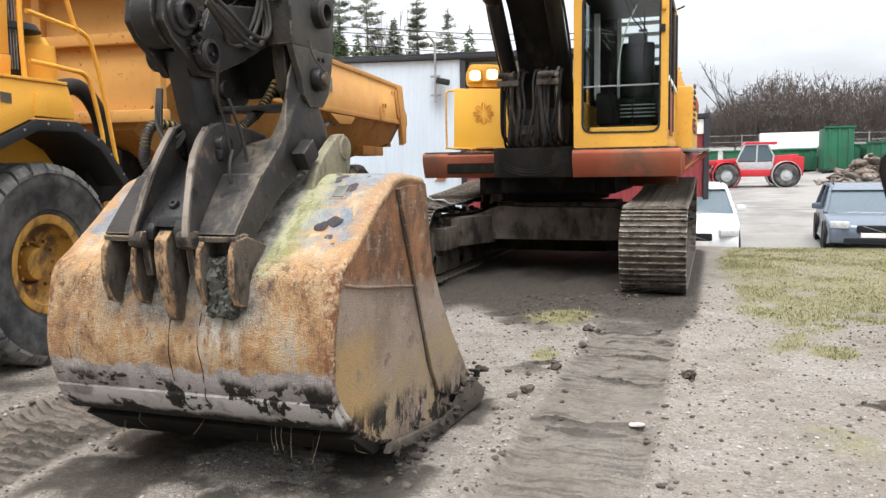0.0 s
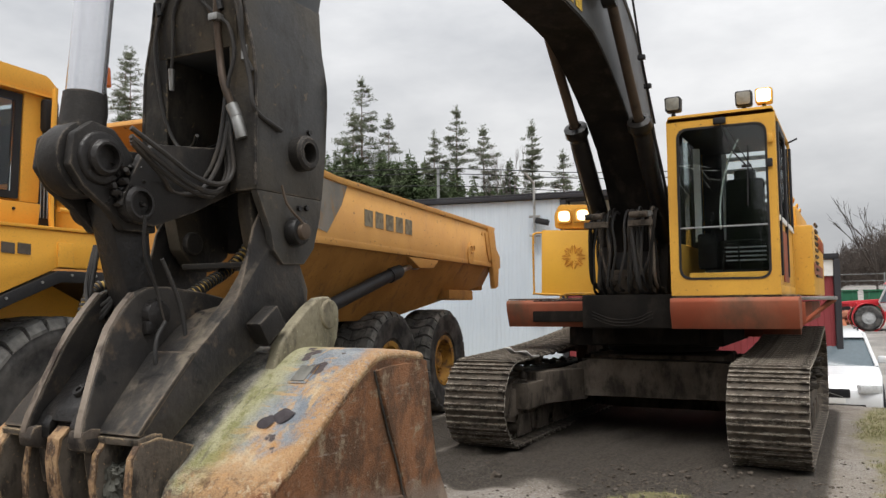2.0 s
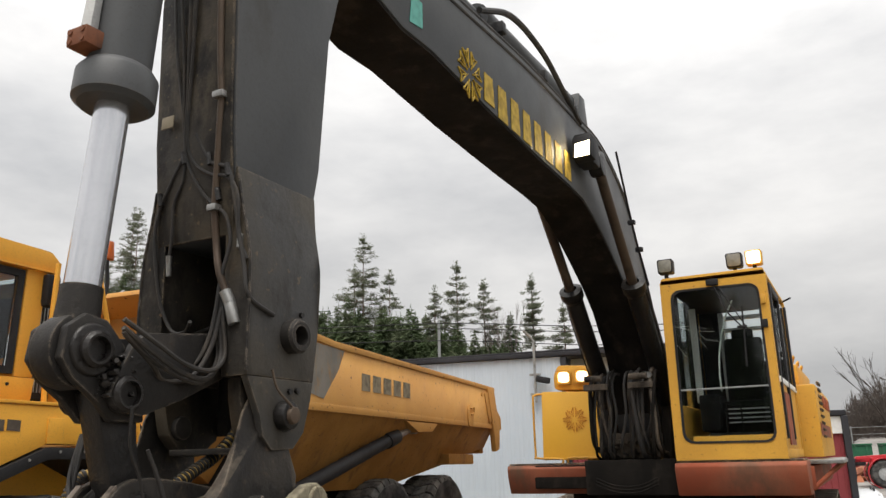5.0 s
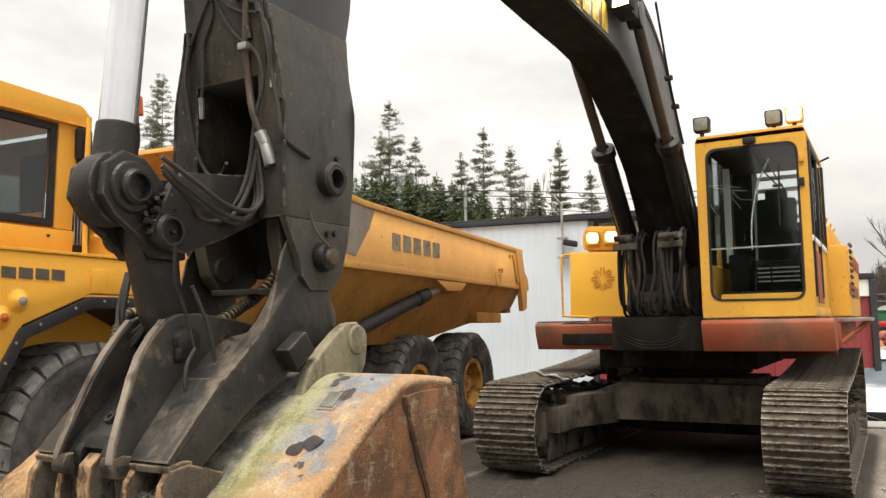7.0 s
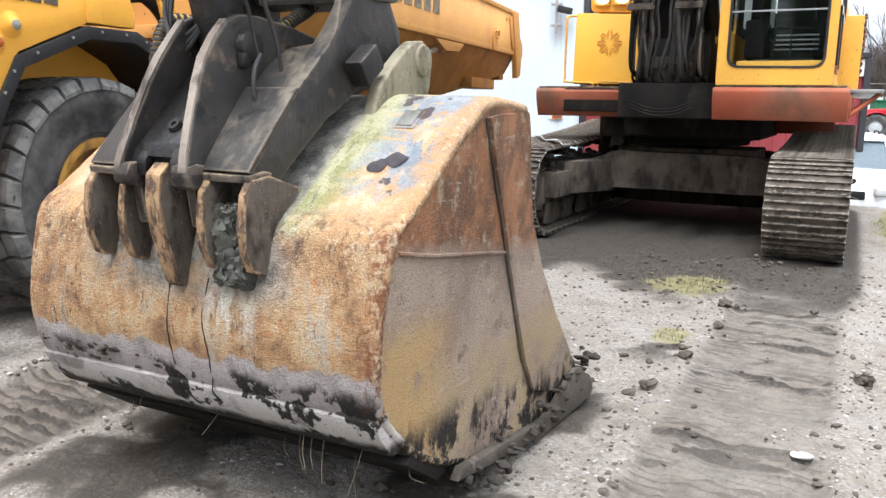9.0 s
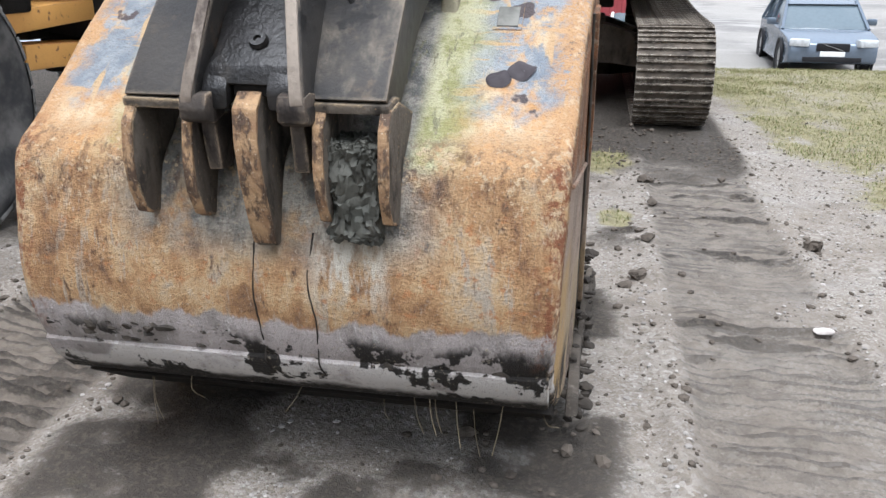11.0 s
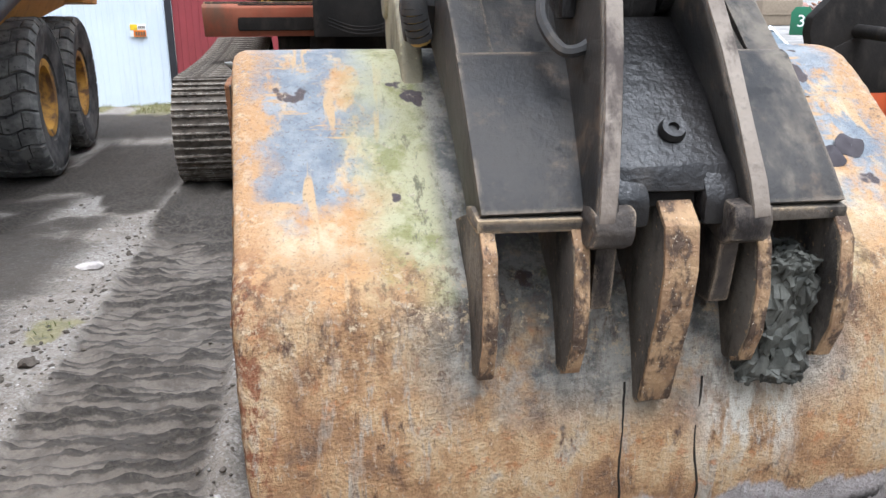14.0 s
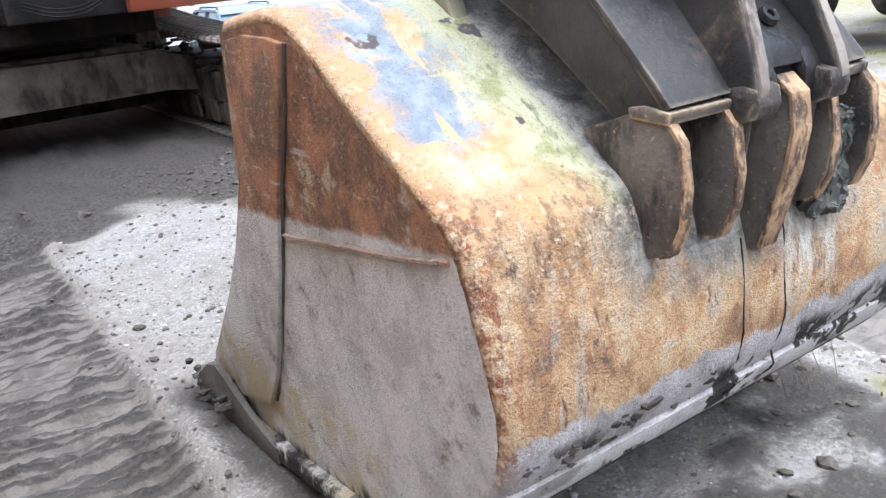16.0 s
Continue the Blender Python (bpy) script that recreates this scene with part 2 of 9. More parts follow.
        col = a.mix(col, (0.085, 0.052, 0.036), a.calc("MULTIPLY", a.calc("MULTIPLY", band, 0.72), a.step(a.noise(30, 9, 0.75, (1, 1, 0.25), 17.0), 0.48, 0.62)))
        col = a.mix(col, (0.44, 0.34, 0.22), a.calc("MULTIPLY", band, a.step(a.noise(34, 8, 0.75, (1, 1, 1), 19.0), 0.55, 0.62)))
    else:
        dark_side = face == "side"
        brown = a.mix((0.27, 0.125, 0.06), (0.125, 0.07, 0.042), a.step(mid, 0.40, 0.60))
        brown = a.mix(brown, (0.32, 0.25, 0.17), a.step(a.noise(11, 8, 0.7, (1, 1, 1), 21.0), 0.55, 0.66))
        steel = a.mix((0.34, 0.262, 0.205), (0.235, 0.178, 0.138), a.step(big, 0.4, 0.6)) if dark_side else a.mix((0.47, 0.43, 0.39), (0.35, 0.315, 0.28), a.step(mid, 0.42, 0.60))
        steel = a.mix(steel, (0.40, 0.36, 0.32), a.step(a.noise(16, 9, 0.75, (1, 1, 1), 31.0), 0.60, 0.68))
        steel = a.mix(steel, (0.13, 0.095, 0.07), a.calc("MULTIPLY", a.step(a.noise(9, 9, 0.75, (1, 1, 1), 27.0), 0.55, 0.68), 0.8))
        line = a.calc("ADD", a.calc("ADD", z, a.calc("MULTIPLY", y, 0.10)), a.calc("MULTIPLY", a.noise(6, 6, 0.65, (1, 1, 1), 1.0), 0.05 if not dark_side else 0.16))
        col = a.mix(brown, steel, a.step(line, 1.03, 1.005) if not dark_side else a.step(line, 1.10, 1.0))
        low = a.calc("MULTIPLY", a.step(ripple, 0.78 if dark_side else 0.56, 0.62 if dark_side else 0.46), a.step(a.noise(3.4, 6, 0.65, (1, 1, 1), 3.7), 0.42, 0.58))
        col = a.mix(col, (0.34, 0.26, 0.16) if dark_side else (0.36, 0.295, 0.185), low)
        if dark_side:
            ochre = a.calc("MULTIPLY", a.calc("MULTIPLY", a.step(y, -0.05, -0.35), a.step(z, 0.86, 0.70)), a.step(a.calc("ADD", mid, a.calc("MULTIPLY", big, 0.5)), 0.55, 0.75))
            col = a.mix(col, (0.44, 0.29, 0.125), a.calc("MULTIPLY", ochre, 0.85))
        scrape = a.step(a.noise(9, 6, 0.6, (1, 0.5, 3.5), 51.0), 0.62, 0.70)
        col = a.mix(col, (0.45, 0.40, 0.34), a.calc("MULTIPLY", scrape, 0.5))
        foot = a.calc("SUBTRACT", ripple, a.calc("MULTIPLY", a.step(y, 0.9, -0.3), 0.14))
        col = a.mix(col, black, a.calc("MULTIPLY", a.step(foot, 0.44 if dark_side else 0.22, 0.32 if dark_side else 0.16), a.step(a.noise(8, 10, 0.72, (1, 1, 0.6), 11.0), 0.45, 0.53)))
    col = a.mix(col, (0.56, 0.48, 0.37), a.calc("MULTIPLY", a.step(fine, 0.58, 0.68), 0.6))
    col = a.mix(col, (0.075, 0.05, 0.036), a.calc("MULTIPLY", a.step(speck, 0.57, 0.66), 0.42))
    a.put("Base Color", col)
    a.put("Roughness", a.calc("ADD", 0.46, a.calc("MULTIPLY", mid, 0.4)))
    return a.bump(a.calc("ADD", a.calc("MULTIPLY", mid, 1.2), a.calc("ADD", a.calc("MULTIPLY", fine, 0.9), a.calc("MULTIPLY", speck, 0.4))), 0.85, 0.013)


BUCKET_BACK, BUCKET_SIDE, BUCKET_GREY = bucket_steel("back"), bucket_steel("side"), bucket_steel("grey")
WORN_EDGE = worn("rubbed_bare_edge", (0.18, 0.148, 0.12), (0.26, 0.22, 0.18), (0.06, 0.047, 0.04), 0.6, 0.1, dirty=(0.48, 0.62), scale=8, bump=0.7)


def deck_steel():
    """Black hitch paint: tan dust lies on the slopes of the yard side, brown rubbed patches and greasy stains elsewhere."""
    a = Mat("scuffed_black_deck", 0.5)
    a.put("Specular IOR Level", 0.25)
    fine = a.noise(70, 6, 0.7)
    col = a.mix((0.018, 0.017, 0.0165), (0.038, 0.034, 0.030), a.step(a.noise(5, 7, 0.65), 0.38, 0.62))
    col = a.mix(col, (0.115, 0.082, 0.056), a.calc("MULTIPLY", a.step(a.noise(7.5, 8, 0.68, (1, 1, 1), 3.1), 0.53, 0.68), 0.75))
    dust = a.mix((0.215, 0.180, 0.135), (0.125, 0.102, 0.078), a.step(a.noise(12, 8, 0.7, (1, 1, 1), 6.0), 0.40, 0.62))
    lie = a.calc("ADD", a.noise(4.2, 8, 0.66, (1, 0.6, 0.6), 9.0), a.calc("MULTIPLY", a.step(a.axis(0), 0.02, 0.24), 0.12))
    col = a.mix(col, dust, a.calc("MULTIPLY", a.calc("MULTIPLY", a.step(lie, 0.55, 0.70), a.step(a.normal(2), 0.15, 0.5)), 0.60))
    col = a.mix(col, (0.18, 0.142, 0.104), a.calc("MULTIPLY", a.edge(), a.step(a.noise(14, 6, 0.7), 0.38, 0.56)))
    col = a.mix(col, (0.010, 0.0095, 0.009), a.calc("MULTIPLY", a.step(a.noise(9, 6, 0.6, (1, 1, 1), 21.0), 0.60, 0.66), 0.9))
    a.put("Base Color", a.mix(col, (0.012, 0.011, 0.011), a.calc("MULTIPLY", a.step(fine, 0.5, 0.8), 0.25)))
    a.put("Roughness", a.calc("ADD", 0.36, a.calc("MULTIPLY", a.noise(10, 6), 0.36)))
    return a.bump(a.calc("ADD", a.noise(24, 7, 0.65), a.calc("MULTIPLY", fine, 0.35)), 0.75, 0.006)


DECK = deck_steel()
LICHEN = worn("lichen_steel", (0.26, 0.235, 0.165), (0.20, 0.18, 0.125), (0.11, 0.095, 0.07), 0.85, dirty=(0.46, 0.64), scale=9, edge=(0.38, 0.32, 0.22), spot=(0.33, 0.32, 0.20), bump=0.8)
STEP_DARK = worn("dusty_pocket_steel", (0.055, 0.049, 0.042), (0.085, 0.075, 0.064), (0.03, 0.027, 0.024), 0.8, dirty=(0.5, 0.7), scale=9, bump=0.5)
LUG = worn("dark_worn_lug", (0.042, 0.036, 0.032), (0.085, 0.069, 0.056), (0.020, 0.017, 0.016), 0.6, dirty=(0.46, 0.62), scale=14, edge=(0.34, 0.26, 0.18), bump=1.0, shine=0.15)
HOOK = worn("dusty_worn_hook_steel", (0.12, 0.102, 0.082), (0.075, 0.062, 0.050), (0.030, 0.026, 0.022), 0.78, dirty=(0.48, 0.66), edge=(0.42, 0.31, 0.19), scale=11, spot=(0.25, 0.165, 0.095), bump=1.2)
RUST_STEEL = worn("rusty_steel", (0.115, 0.088, 0.066), (0.083, 0.066, 0.052), (0.034, 0.029, 0.025), 0.75, dirty=(0.47, 0.68), edge=(0.55, 0.38, 0.21), scale=13, spot=(0.27, 0.18, 0.10), bump=1.0)
OCHRE_EDGE = worn("chipped_ochre_edge", (0.33, 0.215, 0.118), (0.21, 0.125, 0.07), (0.075, 0.05, 0.035), 0.75, dirty=(0.44, 0.58), scale=34, spot=(0.55, 0.48, 0.37), bump=1.6)
HITCH = worn("grimy_black_paint", (0.018, 0.017, 0.0165), (0.031, 0.028, 0.025), (0.085, 0.07, 0.055), 0.5, dirty=(0.55, 0.78), scale=3.4, edge=(0.15, 0.125, 0.10), bump=0.6, grit=0.18, shine=0.2)
GREASE = worn("greasy_black_steel", (0.010, 0.0095, 0.0095), (0.019, 0.017, 0.016), (0.05, 0.042, 0.034), 0.34, dirty=(0.58, 0.82), scale=9, bump=0.9, grit=0.15, shine=0.35)
ARM = worn("dark_grey_paint", (0.062, 0.066, 0.071), (0.076, 0.079, 0.082), (0.046, 0.042, 0.037), 0.45, dirty=(0.52, 0.8), scale=1.8, edge=(0.12, 0.105, 0.09), bump=0.16)
ARM_FRONT = worn("oily_dark_paint", (0.045, 0.041, 0.036), (0.080, 0.066, 0.048), (0.016, 0.0145, 0.013), 0.5, dirty=(0.44, 0.64), scale=5.0, spot=(0.125, 0.095, 0.058), edge=(0.17, 0.135, 0.095), bump=0.6)
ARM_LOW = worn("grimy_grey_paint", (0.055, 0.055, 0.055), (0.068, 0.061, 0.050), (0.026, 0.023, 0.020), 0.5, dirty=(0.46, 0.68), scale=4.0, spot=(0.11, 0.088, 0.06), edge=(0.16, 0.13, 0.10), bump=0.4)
YELLOW = worn("excavator_yellow", (0.74, 0.40, 0.065), (0.66, 0.35, 0.06), (0.30, 0.17, 0.06), 0.5, dirty=(0.6, 0.85), scale=3, edge=(0.30, 0.17, 0.08), spot=(0.32, 0.16, 0.05), bump=0.12)
PANEL_YELLOW = worn("fresh_yellow_panel", (0.82, 0.44, 0.05), (0.78, 0.41, 0.05), (0.5, 0.25, 0.03), 0.4, dirty=(0.7, 0.95), scale=2, edge=(0.55, 0.3, 0.06), bump=0.06)
TRUCK = worn("dumper_yellow", (0.87, 0.44, 0.06), (0.82, 0.40, 0.06), (0.42, 0.22, 0.06), 0.45, dirty=(0.62, 0.9), scale=1.6, edge=(0.5, 0.3, 0.1), bump=0.08)
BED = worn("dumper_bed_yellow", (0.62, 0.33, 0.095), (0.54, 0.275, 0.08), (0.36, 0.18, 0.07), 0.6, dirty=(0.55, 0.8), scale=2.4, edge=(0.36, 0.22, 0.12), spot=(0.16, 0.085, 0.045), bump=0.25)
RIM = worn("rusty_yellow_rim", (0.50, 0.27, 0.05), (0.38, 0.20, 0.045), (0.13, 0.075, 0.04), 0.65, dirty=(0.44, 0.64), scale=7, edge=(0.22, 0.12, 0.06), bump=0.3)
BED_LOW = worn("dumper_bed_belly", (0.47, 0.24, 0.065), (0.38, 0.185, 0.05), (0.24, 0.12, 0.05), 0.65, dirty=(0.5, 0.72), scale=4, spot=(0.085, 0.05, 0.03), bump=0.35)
RED = worn("faded_red_paint", (0.33, 0.082, 0.042), (0.37, 0.125, 0.072), (0.155, 0.088, 0.058), 0.65, dirty=(0.40, 0.74), scale=2.6, edge=(0.22, 0.13, 0.08), bump=0.25)
TRACK = worn("muddy_track_steel", (0.090, 0.075, 0.060), (0.135, 0.113, 0.090), (0.040, 0.033, 0.027), 0.7, dirty=(0.46, 0.66), scale=6, edge=(0.50, 0.45, 0.38), bump=0.6)
FRAME = worn("mud_caked_frame", (0.095, 0.078, 0.062), (0.155, 0.128, 0.102), (0.035, 0.029, 0.024), 0.8, dirty=(0.45, 0.66), scale=5, edge=(0.2, 0.17, 0.14), bump=0.6)
CUTTER = worn("muddy_cutter_steel", (0.045, 0.038, 0.031), (0.085, 0.072, 0.058), (0.18, 0.155, 0.13), 0.8, dirty=(0.56, 0.74), scale=9, bump=0.9)
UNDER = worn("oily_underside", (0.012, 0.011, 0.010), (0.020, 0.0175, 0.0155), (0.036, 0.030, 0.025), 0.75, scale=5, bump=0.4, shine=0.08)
FLAP = worn("stone_chipped_rubber_flap", (0.016, 0.016, 0.018), (0.024, 0.024, 0.026), (0.05, 0.047, 0.043), 0.6, dirty=(0.55, 0.8), scale=4, spot=(0.045, 0.045, 0.047), bump=0.2)
BLACK = worn("black_plastic", (0.022, 0.022, 0.024), (0.03, 0.03, 0.032), (0.07, 0.062, 0.052), 0.55, dirty=(0.56, 0.8), scale=5, bump=0.1)
HOSE = worn("rubber_hose", (0.03, 0.03, 0.03), (0.045, 0.042, 0.04), (0.09, 0.075, 0.06), 0.55, scale=8, bump=0.2)
PIPE = worn("brown_oil_pipe", (0.085, 0.06, 0.045), (0.10, 0.075, 0.055), (0.05, 0.04, 0.032), 0.45, 0.2, scale=7, bump=0.2)
GUARD = worn("yellow_spiral_guard", (0.42, 0.28, 0.08), (0.33, 0.21, 0.06), (0.12, 0.08, 0.04), 0.6, scale=9, bump=0.2)
CHROME = worn("chrome_rod", (0.62, 0.63, 0.66), (0.56, 0.57, 0.6), (0.45, 0.46, 0.48), 0.22, 0.75, dirty=(0.7, 0.95), bump=0.02)
STEEL = worn("bare_steel", (0.42, 0.42, 0.41), (0.33, 0.33, 0.32), (0.14, 0.13, 0.12), 0.4, 0.7, scale=9, bump=0.1)
COPPER_RED = worn("rusty_red_block", (0.22, 0.085, 0.045), (0.17, 0.07, 0.04), (0.07, 0.045, 0.035), 0.65, scale=12, bump=0.2)
LAMP_ON, LAMP_WARM = glowing("lamp_lit", (1.0, 0.84, 0.52), 2.2), glowing("work_lamp_lit", (1.0, 0.80, 0.50), 28.0)
LAMP_OFF = plain("lamp_lens_off", (0.30, 0.29, 0.25), 0.15)
GLASS = glass("cab_glass")
TRIM_GREY = plain("grey_trim", (0.30, 0.31, 0.31), 0.5)
CAB_BLACK = plain("matt_black_cab_lining", (0.014, 0.014, 0.014), 0.8, var=0.3)
PALE_CRACK = plain("pale_green_grey", (0.42, 0.46, 0.42), 0.4, var=0.3)
WHITE = plain("white_trim", (0.78, 0.78, 0.76), 0.5, var=0.08)
MARK_YELLOW, MARK_RED, MARK_GREY = plain("faded_yellow_marking", (0.50, 0.34, 0.05), 0.6, var=0.45), plain("red_outline_marking", (0.62, 0.20, 0.03), 0.5), plain("grey_brown_marking", (0.13, 0.105, 0.085), 0.5)
MARK_PALE = plain("worn_grey_marking", (0.30, 0.255, 0.18), 0.6, var=0.45)
TEAL, ORANGE = plain("teal_sticker", (0.12, 0.42, 0.36), 0.5), plain("orange_lens", (0.55, 0.12, 0.02), 0.25)


def tyre_rubber():
    a = Mat("dusty_tyre_rubber", 0.85)
    col = a.mix((0.034, 0.034, 0.035), (0.072, 0.069, 0.066), a.step(a.noise(6, 6), 0.4, 0.65))
    col = a.mix(col, (0.15, 0.142, 0.132), a.calc("MULTIPLY", a.step(a.noise(3, 5, 0.6, (1, 1, 1), 4), 0.40, 0.64), 0.7))
    a.put("Base Color", col)
    return a.bump(a.noise(45, 5), 0.3, 0.006)


RUBBER = tyre_rubber()


def dry_tread():
    a = Mat("dusty_tread_rubber", 0.9)
    col = a.mix((0.10, 0.098, 0.094), (0.19, 0.183, 0.17), a.step(a.noise(7, 6), 0.38, 0.62))
    a.put("Base Color", a.mix(col, (0.05, 0.048, 0.046), a.step(a.noise(18, 6, 0.6, (1, 1, 1), 5), 0.56, 0.7)))
    return a.bump(a.noise(50, 5), 0.35, 0.006)


TREAD = dry_tread()
# ---- mesh helpers ----
def thing(name, place, label, category, turn=0.0, group="", kind=""):
    ob = new(name)
    ob.matrix_basis = pose(*place, 0, 0, turn)
    ob.empty_display_size = 0.2
    return tagged(ob, label, category, group, kind)


def root_of(ob):
    while ob.parent:
        ob = ob.parent
    return ob


def smooth_by_angle(me, degrees=38):
    for p in me.polygons:
        p.use_smooth = True
    me.set_sharp_from_angle(angle=radians(degrees))


PLAIN = Matrix()
SET_BACK = Matrix.Translation((0.19, 1.09, 1.69)) @ Matrix.Scale(1.03, 4) @ Matrix.Translation((-0.19, -1.09, -1.69))  # plan of boom, house and tracks to its true size
PLAN = [PLAIN]


def part(name, bm, material, parent, label="", world_coords=True, sharp=38):
    """Links a bmesh as one mesh under a thing or a part; the bmesh is in the plan's metres unless world_coords is off."""
    if world_coords:
        bm.transform(root_of(parent).matrix_basis.inverted() @ PLAN[0])
    me = bpy.data.meshes.new(name)
    bmesh.ops.recalc_face_normals(bm, faces=bm.faces)
    bm.to_mesh(me)
    bm.free()
    for m in (material if isinstance(material, (list, tuple)) else [material]):
        me.materials.append(m)
    smooth_by_angle(me, sharp)
    ob = new(name, me)
    ob.parent = parent
    if label:
        ob["label"] = label
    return ob


def whole(name, bm, material, label, category, group="", kind="", sharp=38):
    """A thing that is one mesh: its origin goes to its base."""
    me = bpy.data.meshes.new(name)
    bmesh.ops.recalc_face_normals(bm, faces=bm.faces)
    pts = [v.co for v in bm.verts]
    lo = Vector([min(p[n] for p in pts) for n in range(3)])
    hi = Vector([max(p[n] for p in pts) for n in range(3)])
    base = Vector(((lo.x + hi.x) / 2, (lo.y + hi.y) / 2, lo.z))
    bm.transform(Matrix.Translation(-base))
    bm.to_mesh(me)
    bm.free()
    for m in (material if isinstance(material, (list, tuple)) else [material]):
        me.materials.append(m)
    smooth_by_angle(me, sharp)
    ob = new(name, me)
    ob.location = base
    return tagged(ob, label, category, group, kind)


def bevelled(bm, width, segments=2, angle=25):
    if width > 0:
        edges = [e for e in bm.edges if len(e.link_faces) == 2 and e.calc_face_angle(0) > radians(angle)]
        bmesh.ops.bevel(bm, geom=edges, offset=width, segments=segments, affect="EDGES", clamp_overlap=True, profile=0.6)
    return bm


def joined(*pieces):
    out = bmesh.new()
    for b in pieces:
        me = bpy.data.meshes.new("piece")
        b.to_mesh(me)
        b.free()
        out.from_mesh(me)
        bpy.data.meshes.remove(me)
    return out


def box(c, s, bevel=0.0, turn=None, segments=2):
    bm = bmesh.new()
    bmesh.ops.create_cube(bm, size=1.0)
    bm.transform(Matrix.Diagonal((*s, 1)))
    bevelled(bm, bevel, segments)
    bm.transform(Matrix.Translation(c) @ (turn or Matrix()))
    return bm


def span(x0, x1, y0, y1, z0, z1, bevel=0.0, segments=2):
    return box(((x0 + x1) / 2, (y0 + y1) / 2, (z0 + z1) / 2), (abs(x1 - x0), abs(y1 - y0), abs(z1 - z0)), bevel, None, segments)


def prism(pts, x0, x1, bevel=0.0, axis="x", segments=2):
    """A flat outline, given as (y, z) for axis x, (x, z) for axis y or (x, y) for axis z, drawn out between two places on the axis."""
    bm = bmesh.new()
    put = {"x": lambda a, b, t: (t, a, b), "y": lambda a, b, t: (a, t, b), "z": lambda a, b, t: (a, b, t)}[axis]
    lo, hi = [bm.verts.new(put(a, b, x0)) for a, b in pts], [bm.verts.new(put(a, b, x1)) for a, b in pts]
    bm.faces.new(lo), bm.faces.new(hi[::-1])
    for i in range(len(pts)):
        j = (i + 1) % len(pts)
        bm.faces.new((lo[i], hi[i], hi[j], lo[j]))
    bmesh.ops.recalc_face_normals(bm, faces=bm.faces)
    return bevelled(bm, bevel, segments)


def rod(p0, p1, r0, r1=None, seg=24, bevel=0.0):
    p0, p1 = Vector(p0), Vector(p1)
    bm = bmesh.new()
    bmesh.ops.create_cone(bm, cap_ends=True, segments=seg, radius1=r0, radius2=r0 if r1 is None else r1, depth=(p1 - p0).length)
    if bevel:
        bevelled(bm, bevel, 2, 60)
    bm.transform(Matrix.Translation((p0 + p1) / 2) @ (p1 - p0).to_track_quat("Z", "Y").to_matrix().to_4x4())
    return bm


def turned(profile, p0, way, seg=48):
    """A solid of revolution: profile of (radius, distance along the way)."""
    bm = bmesh.new()
    rings = []
    for r, d in profile:
        rings.append([bm.verts.new((max(r, 0.0005) * math.cos(2 * math.pi * i / seg), max(r, 0.0005) * math.sin(2 * math.pi * i / seg), d)) for i in range(seg)])
    for a, b in zip(rings, rings[1:]):
        for i in range(seg):
            bm.faces.new((a[i], a[(i + 1) % seg], b[(i + 1) % seg], b[i]))
    bm.transform(Matrix.Translation(p0) @ Vector(way).to_track_quat("Z", "Y").to_matrix().to_4x4())
    return bm


def ring_boss(p0, p1, r, hole, seg=28, depth=0.03):
    """A pin boss with a round hole sunk in its outer end p1."""
    p0, p1 = Vector(p0), Vector(p1)
    n = (p1 - p0).length
    return turned([(0, 0), (r, 0), (r, n - 0.012), (r - 0.012, n), (hole, n), (hole * 0.96, n - depth), (0, n - depth)], p0, p1 - p0, seg)


def curve_points(pts, steps=8):
    """A smooth line through the points."""
    pts = [Vector(p) for p in pts]
    full = [2 * pts[0] - pts[1], *pts, 2 * pts[-1] - pts[-2]]
    out = []
    for a, b, c, d in zip(full, full[1:], full[2:], full[3:]):
        for k in range(steps):
            t = k / steps
            out.append(0.5 * (2 * b + (c - a) * t + (2 * a - 5 * b + 4 * c - d) * t * t + (3 * b - a - 3 * c + d) * t**3))
    return [*out, pts[-1]]


def tube(pts, r, seg=8, steps=7, straight=False):
    line = [Vector(p) for p in pts] if straight else curve_points(pts, steps)
    bm = bmesh.new()
    rings, side = [], None
    for i, p in enumerate(line):
        way = (line[min(i + 1, len(line) - 1)] - line[max(i - 1, 0)]).normalized()
        side = (side if side is not None else (Vector((0, 0, 1)) if abs(way.z) < 0.9 else Vector((1, 0, 0))))
        side = (side - way * side.dot(way)).normalized()
        up = way.cross(side)
        rings.append([bm.verts.new(p + r * (math.cos(2 * math.pi * k / seg) * side + math.sin(2 * math.pi * k / seg) * up)) for k in range(seg)])
    for a, b in zip(rings, rings[1:]):
        for k in range(seg):
            bm.faces.new((a[k], a[(k + 1) % seg], b[(k + 1) % seg], b[k]))
    bm.faces.new(rings[0][::-1]), bm.faces.new(rings[-1])
    return bm


def rounded(pts, radius, steps=4):
    """Rounds the corners of a closed outline."""
    out, n = [], len(pts)
    for i in range(n):
        p, a, b = Vector(pts[i]), Vector(pts[i - 1]), Vector(pts[(i + 1) % n])
        ra = min(radius, (a - p).length * 0.45, (b - p).length * 0.45)
        s, e = p + (a - p).normalized() * ra, p + (b - p).normalized() * ra
        for k in range(steps + 1):
            t = k / steps
            out.append(tuple((1 - t) ** 2 * s + 2 * t * (1 - t) * p + t * t * e))
    return out


